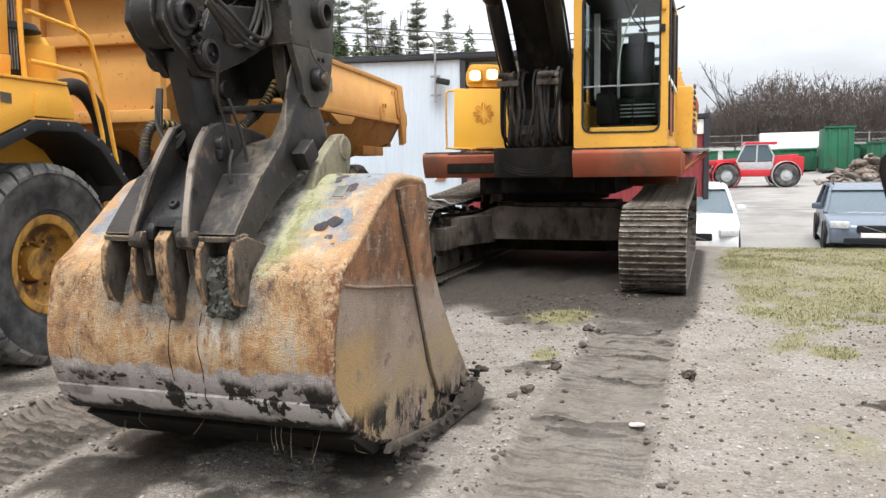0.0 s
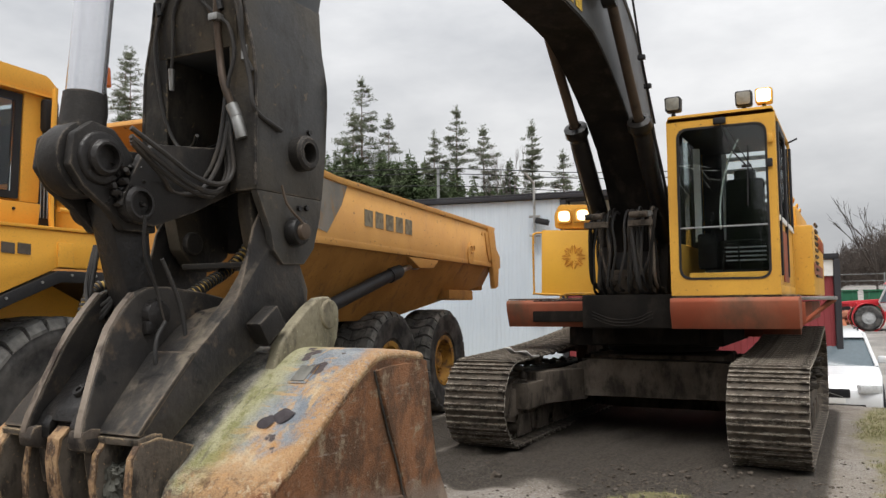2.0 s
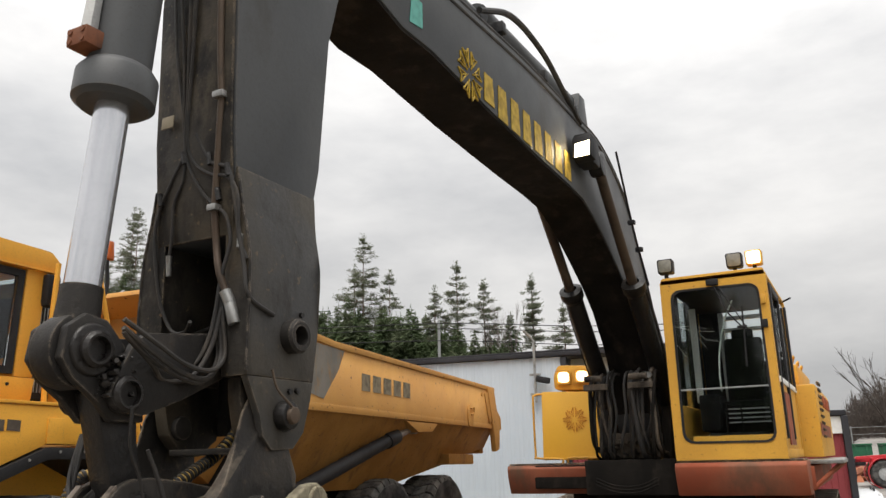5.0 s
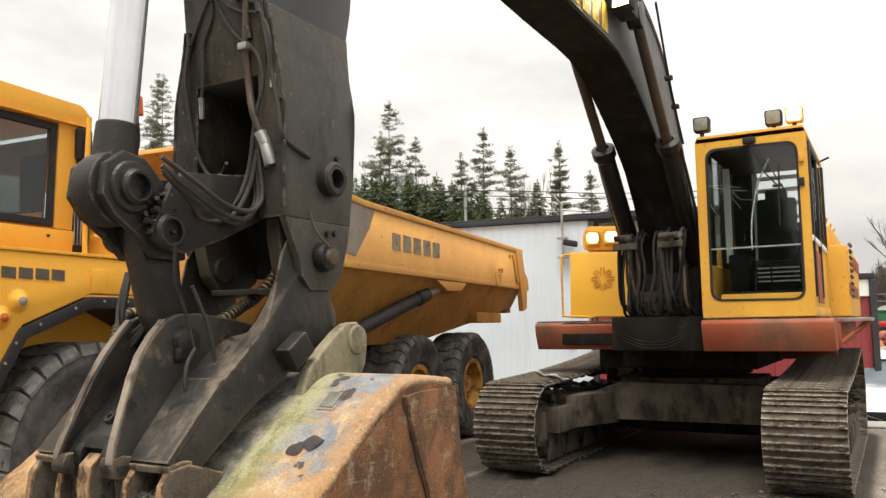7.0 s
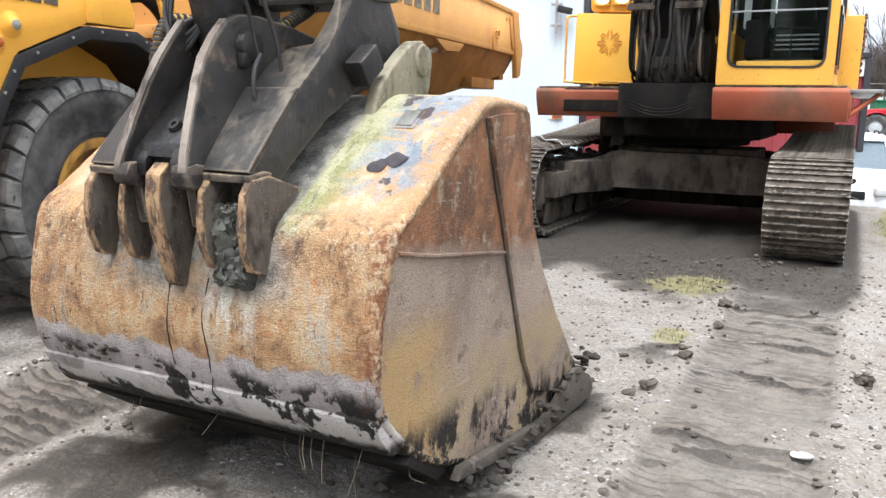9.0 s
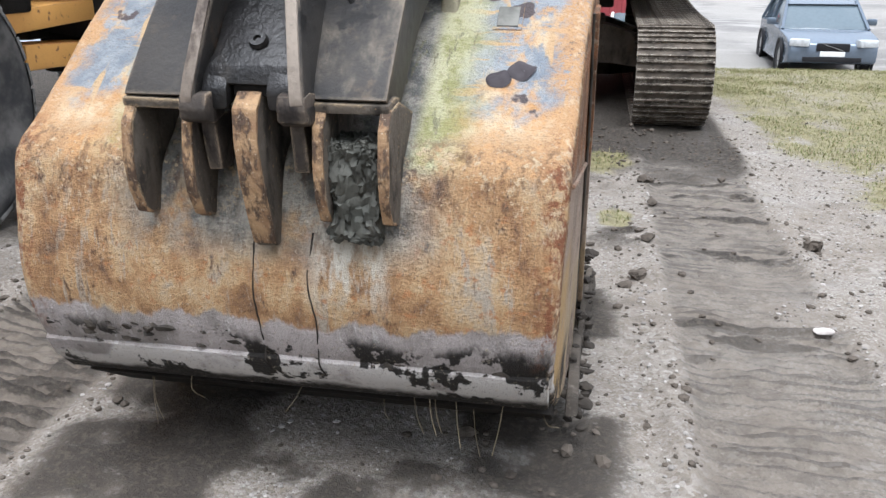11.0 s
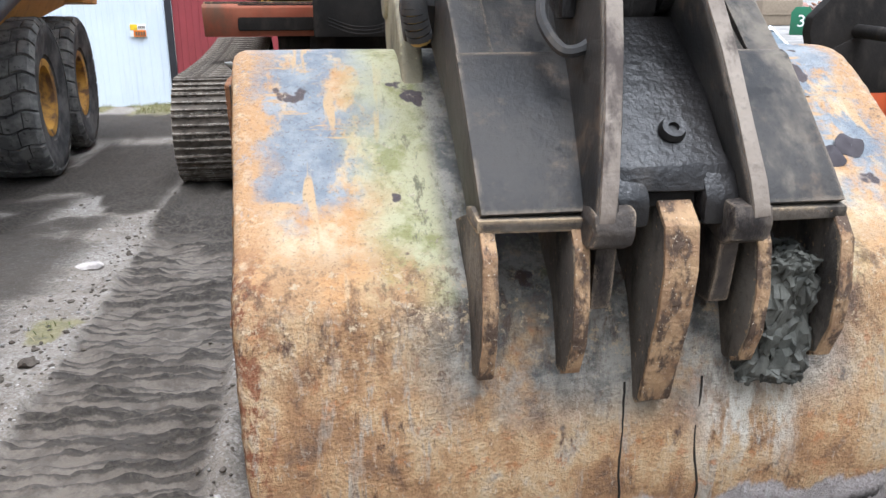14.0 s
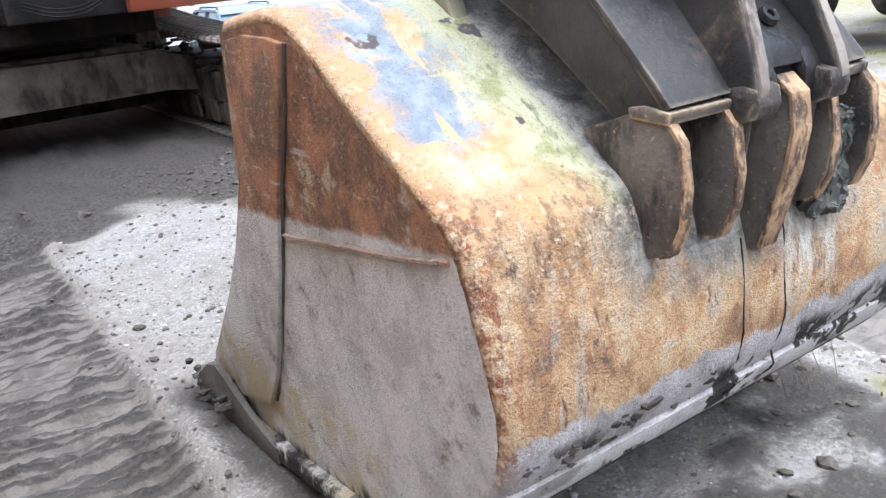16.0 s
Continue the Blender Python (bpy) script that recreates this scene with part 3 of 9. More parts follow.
def frame_band(outer, inner, x0, x1, axis="y", bevel=0.0):
    """A flat ring between two outlines of equal count, drawn out along the axis."""
    bm = bmesh.new()
    put = {"x": lambda a, b, t: (t, a, b), "y": lambda a, b, t: (a, t, b), "z": lambda a, b, t: (a, b, t)}[axis]
    loops = [[bm.verts.new(put(a, b, t)) for a, b in line] for t in (x0, x1) for line in (outer, inner)]
    o0, i0, o1, i1 = loops
    n = len(outer)
    for k in range(n):
        j = (k + 1) % n
        for quad in ((o0[k], o0[j], i0[j], i0[k]), (o1[j], o1[k], i1[k], i1[j]), (o0[j], o0[k], o1[k], o1[j]), (i0[k], i0[j], i1[j], i1[k])):
            bm.faces.new(quad)
    bmesh.ops.recalc_face_normals(bm, faces=bm.faces)
    return bevelled(bm, bevel)


def rough_up(bm, size, scale=6.0, seed=0.0):
    for v in bm.verts:
        v.co += size * noise.noise_vector(v.co * scale + Vector((seed, seed, seed)))
    return bm
# ---- ground ----
def smooth(a, b, x):
    t = np.clip((x - a) / (b - a), 0, 1)
    return t * t * (3 - 2 * t)


LATTICE = np.random.RandomState(7).rand(256, 256)


def field(x, y, size, octaves=4):
    """Soft noise from 0 to 1 over the plane, its largest lumps of the given size."""
    total, weight, norm = 0.0, 1.0, 0.0
    for k in range(octaves):
        u, v = x / size * 2**k + 31.7 * k, y / size * 2**k + 17.3 * k
        i, j = np.floor(u).astype(int), np.floor(v).astype(int)
        f, g = u - i, v - j
        f, g = f * f * (3 - 2 * f), g * g * (3 - 2 * g)
        a, b = LATTICE[i % 256, j % 256], LATTICE[(i + 1) % 256, j % 256]
        c, d = LATTICE[i % 256, (j + 1) % 256], LATTICE[(i + 1) % 256, (j + 1) % 256]
        total = total + weight * ((a * (1 - f) + b * f) * (1 - g) + (c * (1 - f) + d * f) * g)
        norm, weight = norm + weight, weight * 0.5
    return total / norm


RUTS = ((-0.62, 0.37), (-3.68, 0.40))  # middle and half width of the two track paths


def rut_mask(x, y):
    m = 0.0
    for mid, half in RUTS:
        off = np.abs(x - mid + 0.06 * (field(x * 0 + mid, y, 1.4, 2) - 0.5))
        m = np.maximum(m, smooth(half + 0.05, half - 0.04, off) * smooth(1.0, 1.8, y) * smooth(11.0, 10.0, y))
    return m * smooth(0.10, 0.30, field(x + 9, y, 1.7, 3))


def grass_mask(x, y):
    lawn = smooth(-0.05, 0.5, x + 0.5 * (field(x, y, 1.2, 3) - 0.5)) * smooth(6.0, 9.5, y + 3.0 * (field(x + 5, y, 1.3, 3) - 0.5)) * smooth(16.9, 15.9, y)
    lawn = lawn * (0.22 + 0.33 * smooth(8.5, 11.5, y) + 0.78 * smooth(0.42, 0.58, field(x + 40, y + 12, 0.9, 5)))
    lawn = np.maximum(lawn * 0.95, 0.8 * smooth(0.1, 0.9, x) * smooth(3.6, 5.6, y) * smooth(0.55, 0.66, field(x + 3, y + 8, 0.8, 4)) * smooth(16.9, 15.9, y))
    for cx, cy, r in ((-1.42, 7.85, 0.33), (-1.25, 6.3, 0.14), (-4.25, 5.9, 0.15), (0.95, 6.9, 0.16), (0.62, 7.0, 0.13), (1.5, 6.4, 0.2), (-1.2, 3.0, 0.14)):
        lawn = np.maximum(lawn, smooth(r * 1.25, r * 0.4, np.hypot(x - cx, (y - cy) * 0.8) + 0.25 * (field(x, y + 3, 0.3, 3) - 0.5)))
    lawn = np.maximum(lawn, smooth(15.6, 16.6, y) * smooth(-3.4, -4.2, x) * smooth(18.5, 17.8, y) * smooth(0.35, 0.5, field(x, y, 0.9, 3)))
    return np.clip(lawn, 0, 1)


def mud_shade_mask(x, y):
    m = smooth(0.54, 0.64, field(x + 11, y + 4, 1.1, 5)) * smooth(-2.6, -1.8, x) * smooth(0.6, 0.0, x) * smooth(5.0, 6.5, y) * smooth(9.5, 8.6, y)
    # ground below the excavator: mud, with the machine's shade put into the colour
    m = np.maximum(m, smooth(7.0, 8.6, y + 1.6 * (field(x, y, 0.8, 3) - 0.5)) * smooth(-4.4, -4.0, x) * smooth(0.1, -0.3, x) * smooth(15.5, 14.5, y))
    m = np.maximum(m, smooth(0.54, 0.66, field(x * 0.5 + 2, y + 19, 0.42, 5)) * smooth(0.05, 0.25, x) * smooth(6.2, 5.4, y) * smooth(3.0, 4.0, y) * 0.95)
    m = np.maximum(m, 0.75 * smooth(0.50, 0.62, field(x + 21, y + 9, 1.6, 4)) * smooth(3.9, 3.1, y) * smooth(-3.4, -3.0, x) * smooth(-1.0, -1.6, x))
    # darker ground below and beside the dump truck
    m = np.maximum(m, 0.85 * smooth(-4.6, -5.4, x) * smooth(5.5, 6.5, y) * smooth(12.5, 11.0, y) * smooth(0.35, 0.5, field(x, y + 2, 1.5, 3)))
    m = np.maximum(m, 0.9 * smooth(-3.9, -4.5, x) * smooth(7.0, 8.6, y) * smooth(16.6, 15.6, y) * smooth(0.30, 0.46, field(x + 8, y, 1.3, 4)))
    m = np.maximum(m, 0.62 * smooth(-4.0, -4.7, x) * smooth(2.5, 3.5, y) * smooth(16.6, 15.6, y) * smooth(0.25, 0.55, field(x + 5, y + 21, 1.0, 5)))
    # left rut: mud colour follows the darkened step edges
    m = np.maximum(m, 0.85 * rut_mask(x, y) * smooth(-1.8, -2.4, x) * np.clip(ridge_shade(x, y) * 0.9 + 1.4 * (field(x * 0.6 + 4, y * 1.5, 0.30, 5) - 0.5), 0, 1))
    near_track = rut_mask(x, y) * smooth(-1.8, -1.4, x)
    m = np.maximum(m, near_track * 0.75 * smooth(0.58, 0.68, field(x * 0.55 + 3, y * 2.6, 0.30, 5)) * smooth(3.0, 5.0, y))
    m = np.maximum(m, near_track * 0.85 * smooth(6.4, 8.8, y + 1.6 * (field(x + 1, y, 0.5, 4) - 0.5)) * smooth(0.30, 0.55, field(x * 0.5, y * 2.2, 0.25, 5) + 0.25 * smooth(7.5, 9.0, y)))
    # contact shade and damp round the bucket's foot, coloured like the mud
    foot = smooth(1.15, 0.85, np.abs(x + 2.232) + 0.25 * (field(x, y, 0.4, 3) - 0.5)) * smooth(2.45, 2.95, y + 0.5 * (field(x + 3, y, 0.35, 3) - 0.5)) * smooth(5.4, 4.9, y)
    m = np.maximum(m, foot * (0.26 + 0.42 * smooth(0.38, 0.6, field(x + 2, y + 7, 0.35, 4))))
    return np.clip(m, 0, 1)


def cleat_ridge(x, y):
    """Strength of each crumbling step between the cleat prints, and the place across it from 0 to 1."""
    wave = (y + 0.06 * (x + 0.6) + 0.006 * (field(x, y, 0.8, 2) - 0.5) + 0.004 * (field(x, y + 3, 0.05, 4) - 0.5)) / 0.068
    row = np.floor(wave)
    saw = wave - row
    left = smooth(-1.8, -2.4, x)
    strong = (0.7 + 0.3 * np.sin(row * 2.1)) * np.clip(0.42 + 0.15 * left + 1.4 * smooth(0.44 - 0.14 * left, 0.68, field(x, y + 30, 0.22, 4)), 0, 1.4)
    return strong, saw


def ridge_shade(x, y):
    """Where the broken edge of a step is darkened: its shade, put into the colour."""
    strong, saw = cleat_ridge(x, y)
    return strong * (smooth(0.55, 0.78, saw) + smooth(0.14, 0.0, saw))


def ground_height(x, y):
    near = smooth(40, 16, np.hypot(x, y - 6))
    h = 0.05 * (field(x, y, 3.1, 3) - 0.5) + 0.035 * (field(x, y, 0.5, 4) - 0.5) * near + 0.022 * (field(x, y, 0.10, 3) - 0.5) * near
    rut = rut_mask(x, y)
    strong, saw = cleat_ridge(x, y)
    step_h = strong * saw**1.6 * smooth(1.0, 0.84, saw)
    left = smooth(-1.8, -2.4, x)
    h = h + rut * (-0.018 - 0.015 * left + (0.032 + 0.020 * left) * step_h + (0.014 + 0.012 * left) * (field(x, y, 0.10, 4) - 0.5) + 0.014 * left * (field(x, y, 0.035, 2) - 0.5))
    for mid, half in RUTS:
        side = np.exp(-(((np.abs(x - mid) - half - 0.05) / 0.07) ** 2)) * smooth(1.0, 2.0, y) * smooth(10.5, 9.5, y)
        h = h + side * (0.03 + 0.03 * left) * smooth(0.42, 0.62, field(x, y + 5, 0.45, 4))
    h = h + mud_shade_mask(x, y) * 0.11 * (field(x + 7, y, 0.22, 4) - 0.42)
    right = smooth(-3.5, -1.0, x)
    h = h - 0.62 * right * smooth(15.6, 17.4, y) * smooth(8.0, 4.5, x) - 0.35 * right * smooth(15.6, 17.4, y) * smooth(4.5, 8.0, x)
    h = h - 0.055 * smooth(7.6, 9.6, y) * smooth(22.0, 16.0, y)
    h = h + 0.027 * np.clip(y - 18, 0, 42) * right + 0.058 * np.clip(y - 60, 0, 50) * right
    return h * 1.0


def spread(lo, hi, step, far):
    out = [np.arange(lo, hi + step * 0.5, step)]
    for sign, end in ((-1, lo), (1, hi)):
        tail, s, p = [], step, end
        while abs(p - end) < far:
            s *= 1.16
            p = p + sign * s
            tail.append(p)
        out.insert(0, np.array(tail[::-1])) if sign < 0 else out.append(np.array(tail))
    return np.concatenate(out)


def ground_material():
    a = Mat("sandy_gravel_yard", 0.9)
    a.put("Specular IOR Level", 0.25)
    at = {}
    for key in ("rut", "grass", "mud", "yard", "ridge"):
        n = a.n.new("ShaderNodeAttribute")
        n.attribute_name = key
        at[key] = n.outputs["Fac"]
    big, mid, fine, grit = a.noise(0.9, 6), a.noise(4.5, 7, 0.62), a.noise(38, 5, 0.7), a.noise(150, 3, 0.7)
    sand = a.ramp(mid, (0.30, (0.12, 0.101, 0.083)), (0.44, (0.18, 0.155, 0.130)), (0.56, (0.226, 0.198, 0.167)), (0.72, (0.212, 0.192, 0.168)))
    sand = a.mix(sand, (0.27, 0.25, 0.225), a.step(big, 0.48, 0.64))
    stones = a.step(a.cells(55), 0.22, 0.12)
    pick = a.step(a.noise(21, 3), 0.5, 0.58)
    sand = a.mix(sand, (0.42, 0.39, 0.35), a.calc("MULTIPLY", a.calc("MULTIPLY", stones, pick), 0.75))
    sand = a.mix(sand, (0.11, 0.09, 0.072), a.calc("MULTIPLY", a.step(fine, 0.53, 0.65), 0.8))
    sand = a.mix(sand, (0.185, 0.155, 0.122), a.calc("MULTIPLY", a.step(a.noise(11, 8, 0.75, (1, 1, 1), 13.0), 0.50, 0.64), 0.7))
    sand = a.mix(sand, (0.40, 0.375, 0.335), a.calc("MULTIPLY", a.step(grit, 0.58, 0.72), 0.45))
    for size, share in ((48, 0.45), (110, 0.5)):
        cell = a.n.new("ShaderNodeTexVoronoi")
        cell.inputs["Scale"].default_value = size
        a.l.new(a.co, cell.inputs["Vector"])
        tone = a.n.new("ShaderNodeSeparateColor")
        a.l.new(cell.outputs["Color"], tone.inputs[0])
        sand = a.mix(sand, a.ramp(tone.outputs[0], (0.0, (0.09, 0.075, 0.062)), (0.35, (0.22, 0.19, 0.155)), (0.7, (0.27, 0.246, 0.217)), (1.0, (0.44, 0.418, 0.388))), a.calc("MULTIPLY", a.step(a.noise(3.2, 5, 0.6, (1, 1, 1), size), 0.38, 0.62), share))
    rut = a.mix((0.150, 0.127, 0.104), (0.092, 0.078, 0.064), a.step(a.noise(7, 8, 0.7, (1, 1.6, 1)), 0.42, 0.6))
    # shade on the drops between cleat prints, painted into the rut
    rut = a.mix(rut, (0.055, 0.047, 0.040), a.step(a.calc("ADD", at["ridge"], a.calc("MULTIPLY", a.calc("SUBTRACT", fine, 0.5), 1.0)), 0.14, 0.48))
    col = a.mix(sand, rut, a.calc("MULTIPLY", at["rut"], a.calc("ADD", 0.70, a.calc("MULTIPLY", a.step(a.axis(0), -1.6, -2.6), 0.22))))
    # this colour also paints the shade under bucket and excavator
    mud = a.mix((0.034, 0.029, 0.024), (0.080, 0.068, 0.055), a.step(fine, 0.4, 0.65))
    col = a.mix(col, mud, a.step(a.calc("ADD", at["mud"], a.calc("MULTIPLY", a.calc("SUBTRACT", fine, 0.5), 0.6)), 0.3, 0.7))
    turf = a.ramp(a.noise(12, 6, 0.65), (0.3, (0.10, 0.088, 0.055)), (0.46, (0.17, 0.155, 0.07)), (0.60, (0.24, 0.215, 0.11)), (0.75, (0.29, 0.25, 0.16)))
    col = a.mix(col, turf, a.calc("MULTIPLY", a.step(a.calc("ADD", at["grass"], a.calc("MULTIPLY", a.calc("SUBTRACT", mid, 0.5), 1.2)), 0.12, 0.75), 0.8))
    yard = a.mix((0.25, 0.235, 0.215), (0.17, 0.16, 0.15), a.step(a.noise(0.35, 6, 0.6, (1, 0.5, 1)), 0.42, 0.6))
    col = a.mix(col, a.mix(yard, (0.30, 0.285, 0.265), a.step(a.noise(1.6, 5, 0.6, (0.4, 1, 1)), 0.5, 0.68)), at["yard"])
    a.put("Base Color", col)
    a.put("Roughness", a.calc("SUBTRACT", 0.95, a.calc("MULTIPLY", a.calc("ADD", at["rut"], at["yard"]), 0.22)))
    return a.bump(a.calc("ADD", a.calc("MULTIPLY", fine, 0.9), a.calc("ADD", a.calc("MULTIPLY", grit, 0.35), a.calc("MULTIPLY", stones, 0.25))), 0.8, 0.022)


GROUND_MAT = ground_material()


def build_ground():
    xs, ys = spread(-5.2, 1.4, 0.024, 900), spread(1.7, 8.2, 0.0105, 1500)
    gx, gy = np.meshgrid(xs, ys)
    gz = ground_height(gx, gy)
    nx, ny = len(xs), len(ys)
    me = bpy.data.meshes.new("ground")
    me.vertices.add(nx * ny)
    me.vertices.foreach_set("co", np.stack([gx, gy, gz], -1).ravel())
    i = (np.arange(ny - 1)[:, None] * nx + np.arange(nx - 1)).ravel()
    quads = np.stack([i, i + 1, i + nx + 1, i + nx], -1)
    me.loops.add(quads.size)
    me.loops.foreach_set("vertex_index", quads.ravel())
    me.polygons.add(len(quads))
    me.polygons.foreach_set("loop_start", np.arange(len(quads)) * 4)
    me.update(calc_edges=True)
    me.shade_smooth()
    yard = smooth(16.6, 17.8, gy) * smooth(-3.5, -1.5, gx)
    for key, values in (("rut", rut_mask(gx, gy)), ("grass", grass_mask(gx, gy)), ("mud", mud_shade_mask(gx, gy)), ("yard", yard), ("ridge", rut_mask(gx, gy) * ridge_shade(gx, gy))):
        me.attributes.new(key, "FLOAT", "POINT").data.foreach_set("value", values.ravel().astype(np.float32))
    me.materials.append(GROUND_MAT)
    return tagged(new("ground", me), "sandy gravel yard with crawler track prints, mud and thin grass", "ground", kind="structure")


build_ground()


def at_ground(x, y):
    return float(ground_height(np.array([x]), np.array([y]))[0])


# ---- warehouse behind the machines ----
WALL_TURN = 10.0
WALL_AT = Vector((-5.44, 17.70, 0.0))


def corrugated_paint(name, col, second):
    a = Mat(name, 0.5)
    c = a.mix(col, second, a.step(a.noise(0.8, 5), 0.4, 0.65))
    c = a.mix(c, tuple(v * 0.72 for v in second), a.calc("MULTIPLY", a.step(a.noise(2.5, 6, 0.6, (6, 6, 0.3)), 0.55, 0.75), 0.4))
    a.put("Base Color", c)
    return a.bump(a.noise(30, 4), 0.05, 0.004)


WALL_WHITE = corrugated_paint("white_sheet_metal", (0.60, 0.665, 0.73), (0.56, 0.625, 0.69))
WALL_RED = corrugated_paint("dull_red_sheet_metal", (0.27, 0.055, 0.062), (0.23, 0.05, 0.055))
ROOF_DARK = corrugated_paint("dark_roof_sheet", (0.035, 0.035, 0.04), (0.05, 0.05, 0.055))


def sheet_wall(name, u0, u1, z0, z1, pitch, depth, material, label, thick=0.25):
    """A ribbed sheet wall along the facade line from u0 to u1, with its thickness behind."""
    bm = bmesh.new()
    line, u = [], u0
    while u < u1 - 1e-6:
        for du, d in ((0, 0), (0.40, 0), (0.5, -depth), (0.90, -depth)):
            if u + du * pitch < u1:
                line.append((u + du * pitch, d))
        u += pitch
    line.append((u1, 0))
    line += [(u1, thick), (u0, thick)]
    lo, hi = [bm.verts.new((a, b, z0)) for a, b in line], [bm.verts.new((a, b, z1)) for a, b in line]
    for i in range(len(line)):
        j = (i + 1) % len(line)
        bm.faces.new((lo[i], lo[j], hi[j], hi[i]))
    bm.faces.new(hi)
    bm.transform(Matrix.Translation(WALL_AT) @ pose(0, 0, 0, 0, 0, WALL_TURN))
    return whole(name, bm, material, label, "wall", kind="structure", sharp=20)


sheet_wall("wall_white", -34.0, -0.05, -0.3, 3.92, 0.19, 0.008, WALL_WHITE, "white ribbed sheet metal warehouse wall")
sheet_wall("wall_red", 0.08, 5.30, -0.3, 2.45, 0.24, 0.018, WALL_RED, "dull red sheet metal lean-to wall")


def facade(bm):
    bm.transform(Matrix.Translation(WALL_AT) @ pose(0, 0, 0, 0, 0, WALL_TURN))
    return bm


whole("corner_trim", facade(span(-0.055, 0.07, -0.05, 0.2, -0.25, 3.9, 0.01)), ROOF_DARK, "black corner flashing between white and red walls", "trim", kind="structure")
whole("roof_edge", facade(joined(span(-34.2, 3.5, -0.08, 0.5, 3.93, 4.02, 0.01), span(-34.2, 3.5, -0.05, 14, 4.024, 4.07, 0.01))), ROOF_DARK, "dark sheet metal roof and eaves of the warehouse", "roof", kind="structure")
whole("upper_wall", facade(span(0.08, 3.4, 0.6, 0.85, 2.2, 3.92)), WALL_WHITE, "white upper wall above the red lean-to", "wall", kind="structure")
whole("lean_to_trim", facade(joined(span(0.07, 5.4, -0.09, 0.9, 2.455, 2.56, 0.01), span(5.305, 5.42, -0.09, 6.0, -0.3, 2.45, 0.01))), ROOF_DARK, "dark eaves and corner trim of the red lean-to", "trim", kind="structure")
whole("lean_to_band", facade(span(3.2, 5.30, -0.045, -0.025, 2.12, 2.44)), WHITE, "pale fascia band under the lean-to eaves", "trim", kind="structure")
whole("lean_to_side", facade(span(5.10, 5.30, 0.26, 6.0, -0.3, 2.45)), WALL_RED, "red side wall of the lean-to", "wall", kind="structure")
whole("warehouse_end", facade(span(3.2, 3.4, 0.86, 14, -0.3, 3.92)), WALL_WHITE, "white end wall of the warehouse", "wall", kind="structure")

lamp = thing("wall_lamp", tuple(WALL_AT + Vector((-0.52, -0.30, 3.0))), "grey flood lamp on a bent pipe at the warehouse eaves", "lamp")
part("pipe", facade(tube([(-0.60, -0.16, 2.95), (-0.60, -0.16, 4.15), (-0.62, -0.18, 4.3), (-0.78, -0.3, 4.5)], 0.028, straight=False)), STEEL, lamp)
part("lamp_head", facade(box((-0.42, -0.2, 3.42), (0.30, 0.16, 0.13), 0.03, pose(0, 0, 0, 0, 12, 0))), BLACK, lamp)
for z in (3.52, 3.10):
    part("bracket", facade(span(-0.72, -0.48, -0.17, -0.10, z, z + 0.05, 0.01)), STEEL, lamp)

sign = thing("alarm_sign", tuple(WALL_AT + Vector((-0.55, -0.06, 1.2))), "small yellow and orange alarm company sign on the wall", "sign")
part("board", facade(span(-0.69, -0.41, -0.040, -0.028, 1.20, 1.43, 0.003)), WHITE, sign)
part("orange_band", facade(span(-0.63, -0.415, -0.047, -0.041, 1.205, 1.32)), plain("sign_orange", (0.75, 0.19, 0.01), 0.4), sign)
part("yellow_band", facade(span(-0.685, -0.56, -0.046, -0.041, 1.325, 1.425)), plain("sign_yellow", (0.8, 0.55, 0.02), 0.4), sign)
for k in range(4):
    part("lettering_bar", facade(span(-0.60 + 0.045 * k, -0.57 + 0.045 * k, -0.052, -0.048, 1.225, 1.295)), MARK_GREY, sign)
    part("lettering_bar", facade(span(-0.54 + 0.03 * k, -0.52 + 0.03 * k, -0.050, -0.041, 1.355, 1.40)), MARK_GREY, sign)
# ---- bucket ----
C = -2.232  # the middle plane of bucket, stick and boom
bucket = thing("bucket", (C, 3.6, 0), "rusty ochre excavator bucket with bare grey base and caked mud", "bucket")
BACK = [(4.03, 1.475), (3.90, 1.492), (3.76, 1.50), (3.67, 1.485), (3.60, 1.45), (3.50, 1.385), (3.30, 1.245), (3.16, 1.145), (3.095, 1.105), (3.055, 1.06), (3.03, 0.99), (2.998, 0.86), (2.984, 0.76),
        (2.986, 0.67), (3.005, 0.58), (3.045, 0.50), (3.12, 0.42), (3.22, 0.335), (3.36, 0.245), (3.52, 0.175), (3.75, 0.115), (4.05, 0.075), (4.4, 0.05), (4.95, 0.045)]


def half_width(y, z):
    return 0.755 + 0.022 * min(1, max(0, (z - 0.45) / 0.6)) + 0.035 * min(1, max(0, (y - 3.1) / 0.9))


def towards_middle(p, d):
    inward = (Vector((3.75, 0.8)) - Vector((p.y, p.z))).normalized()
    return p.y + inward.x * d, p.z + inward.y * d


def chipped(v):
    """Dents all over, and a broken, welded edge at both ends."""
    rim = max(0.0, (abs(v.x - C) - 0.72) / 0.08)
    return 0.004 * noise.noise_vector(v * 5) + 0.0035 * min(1.0, rim) * noise.noise_vector(v * 34)


EDGE_DROP = 0.034


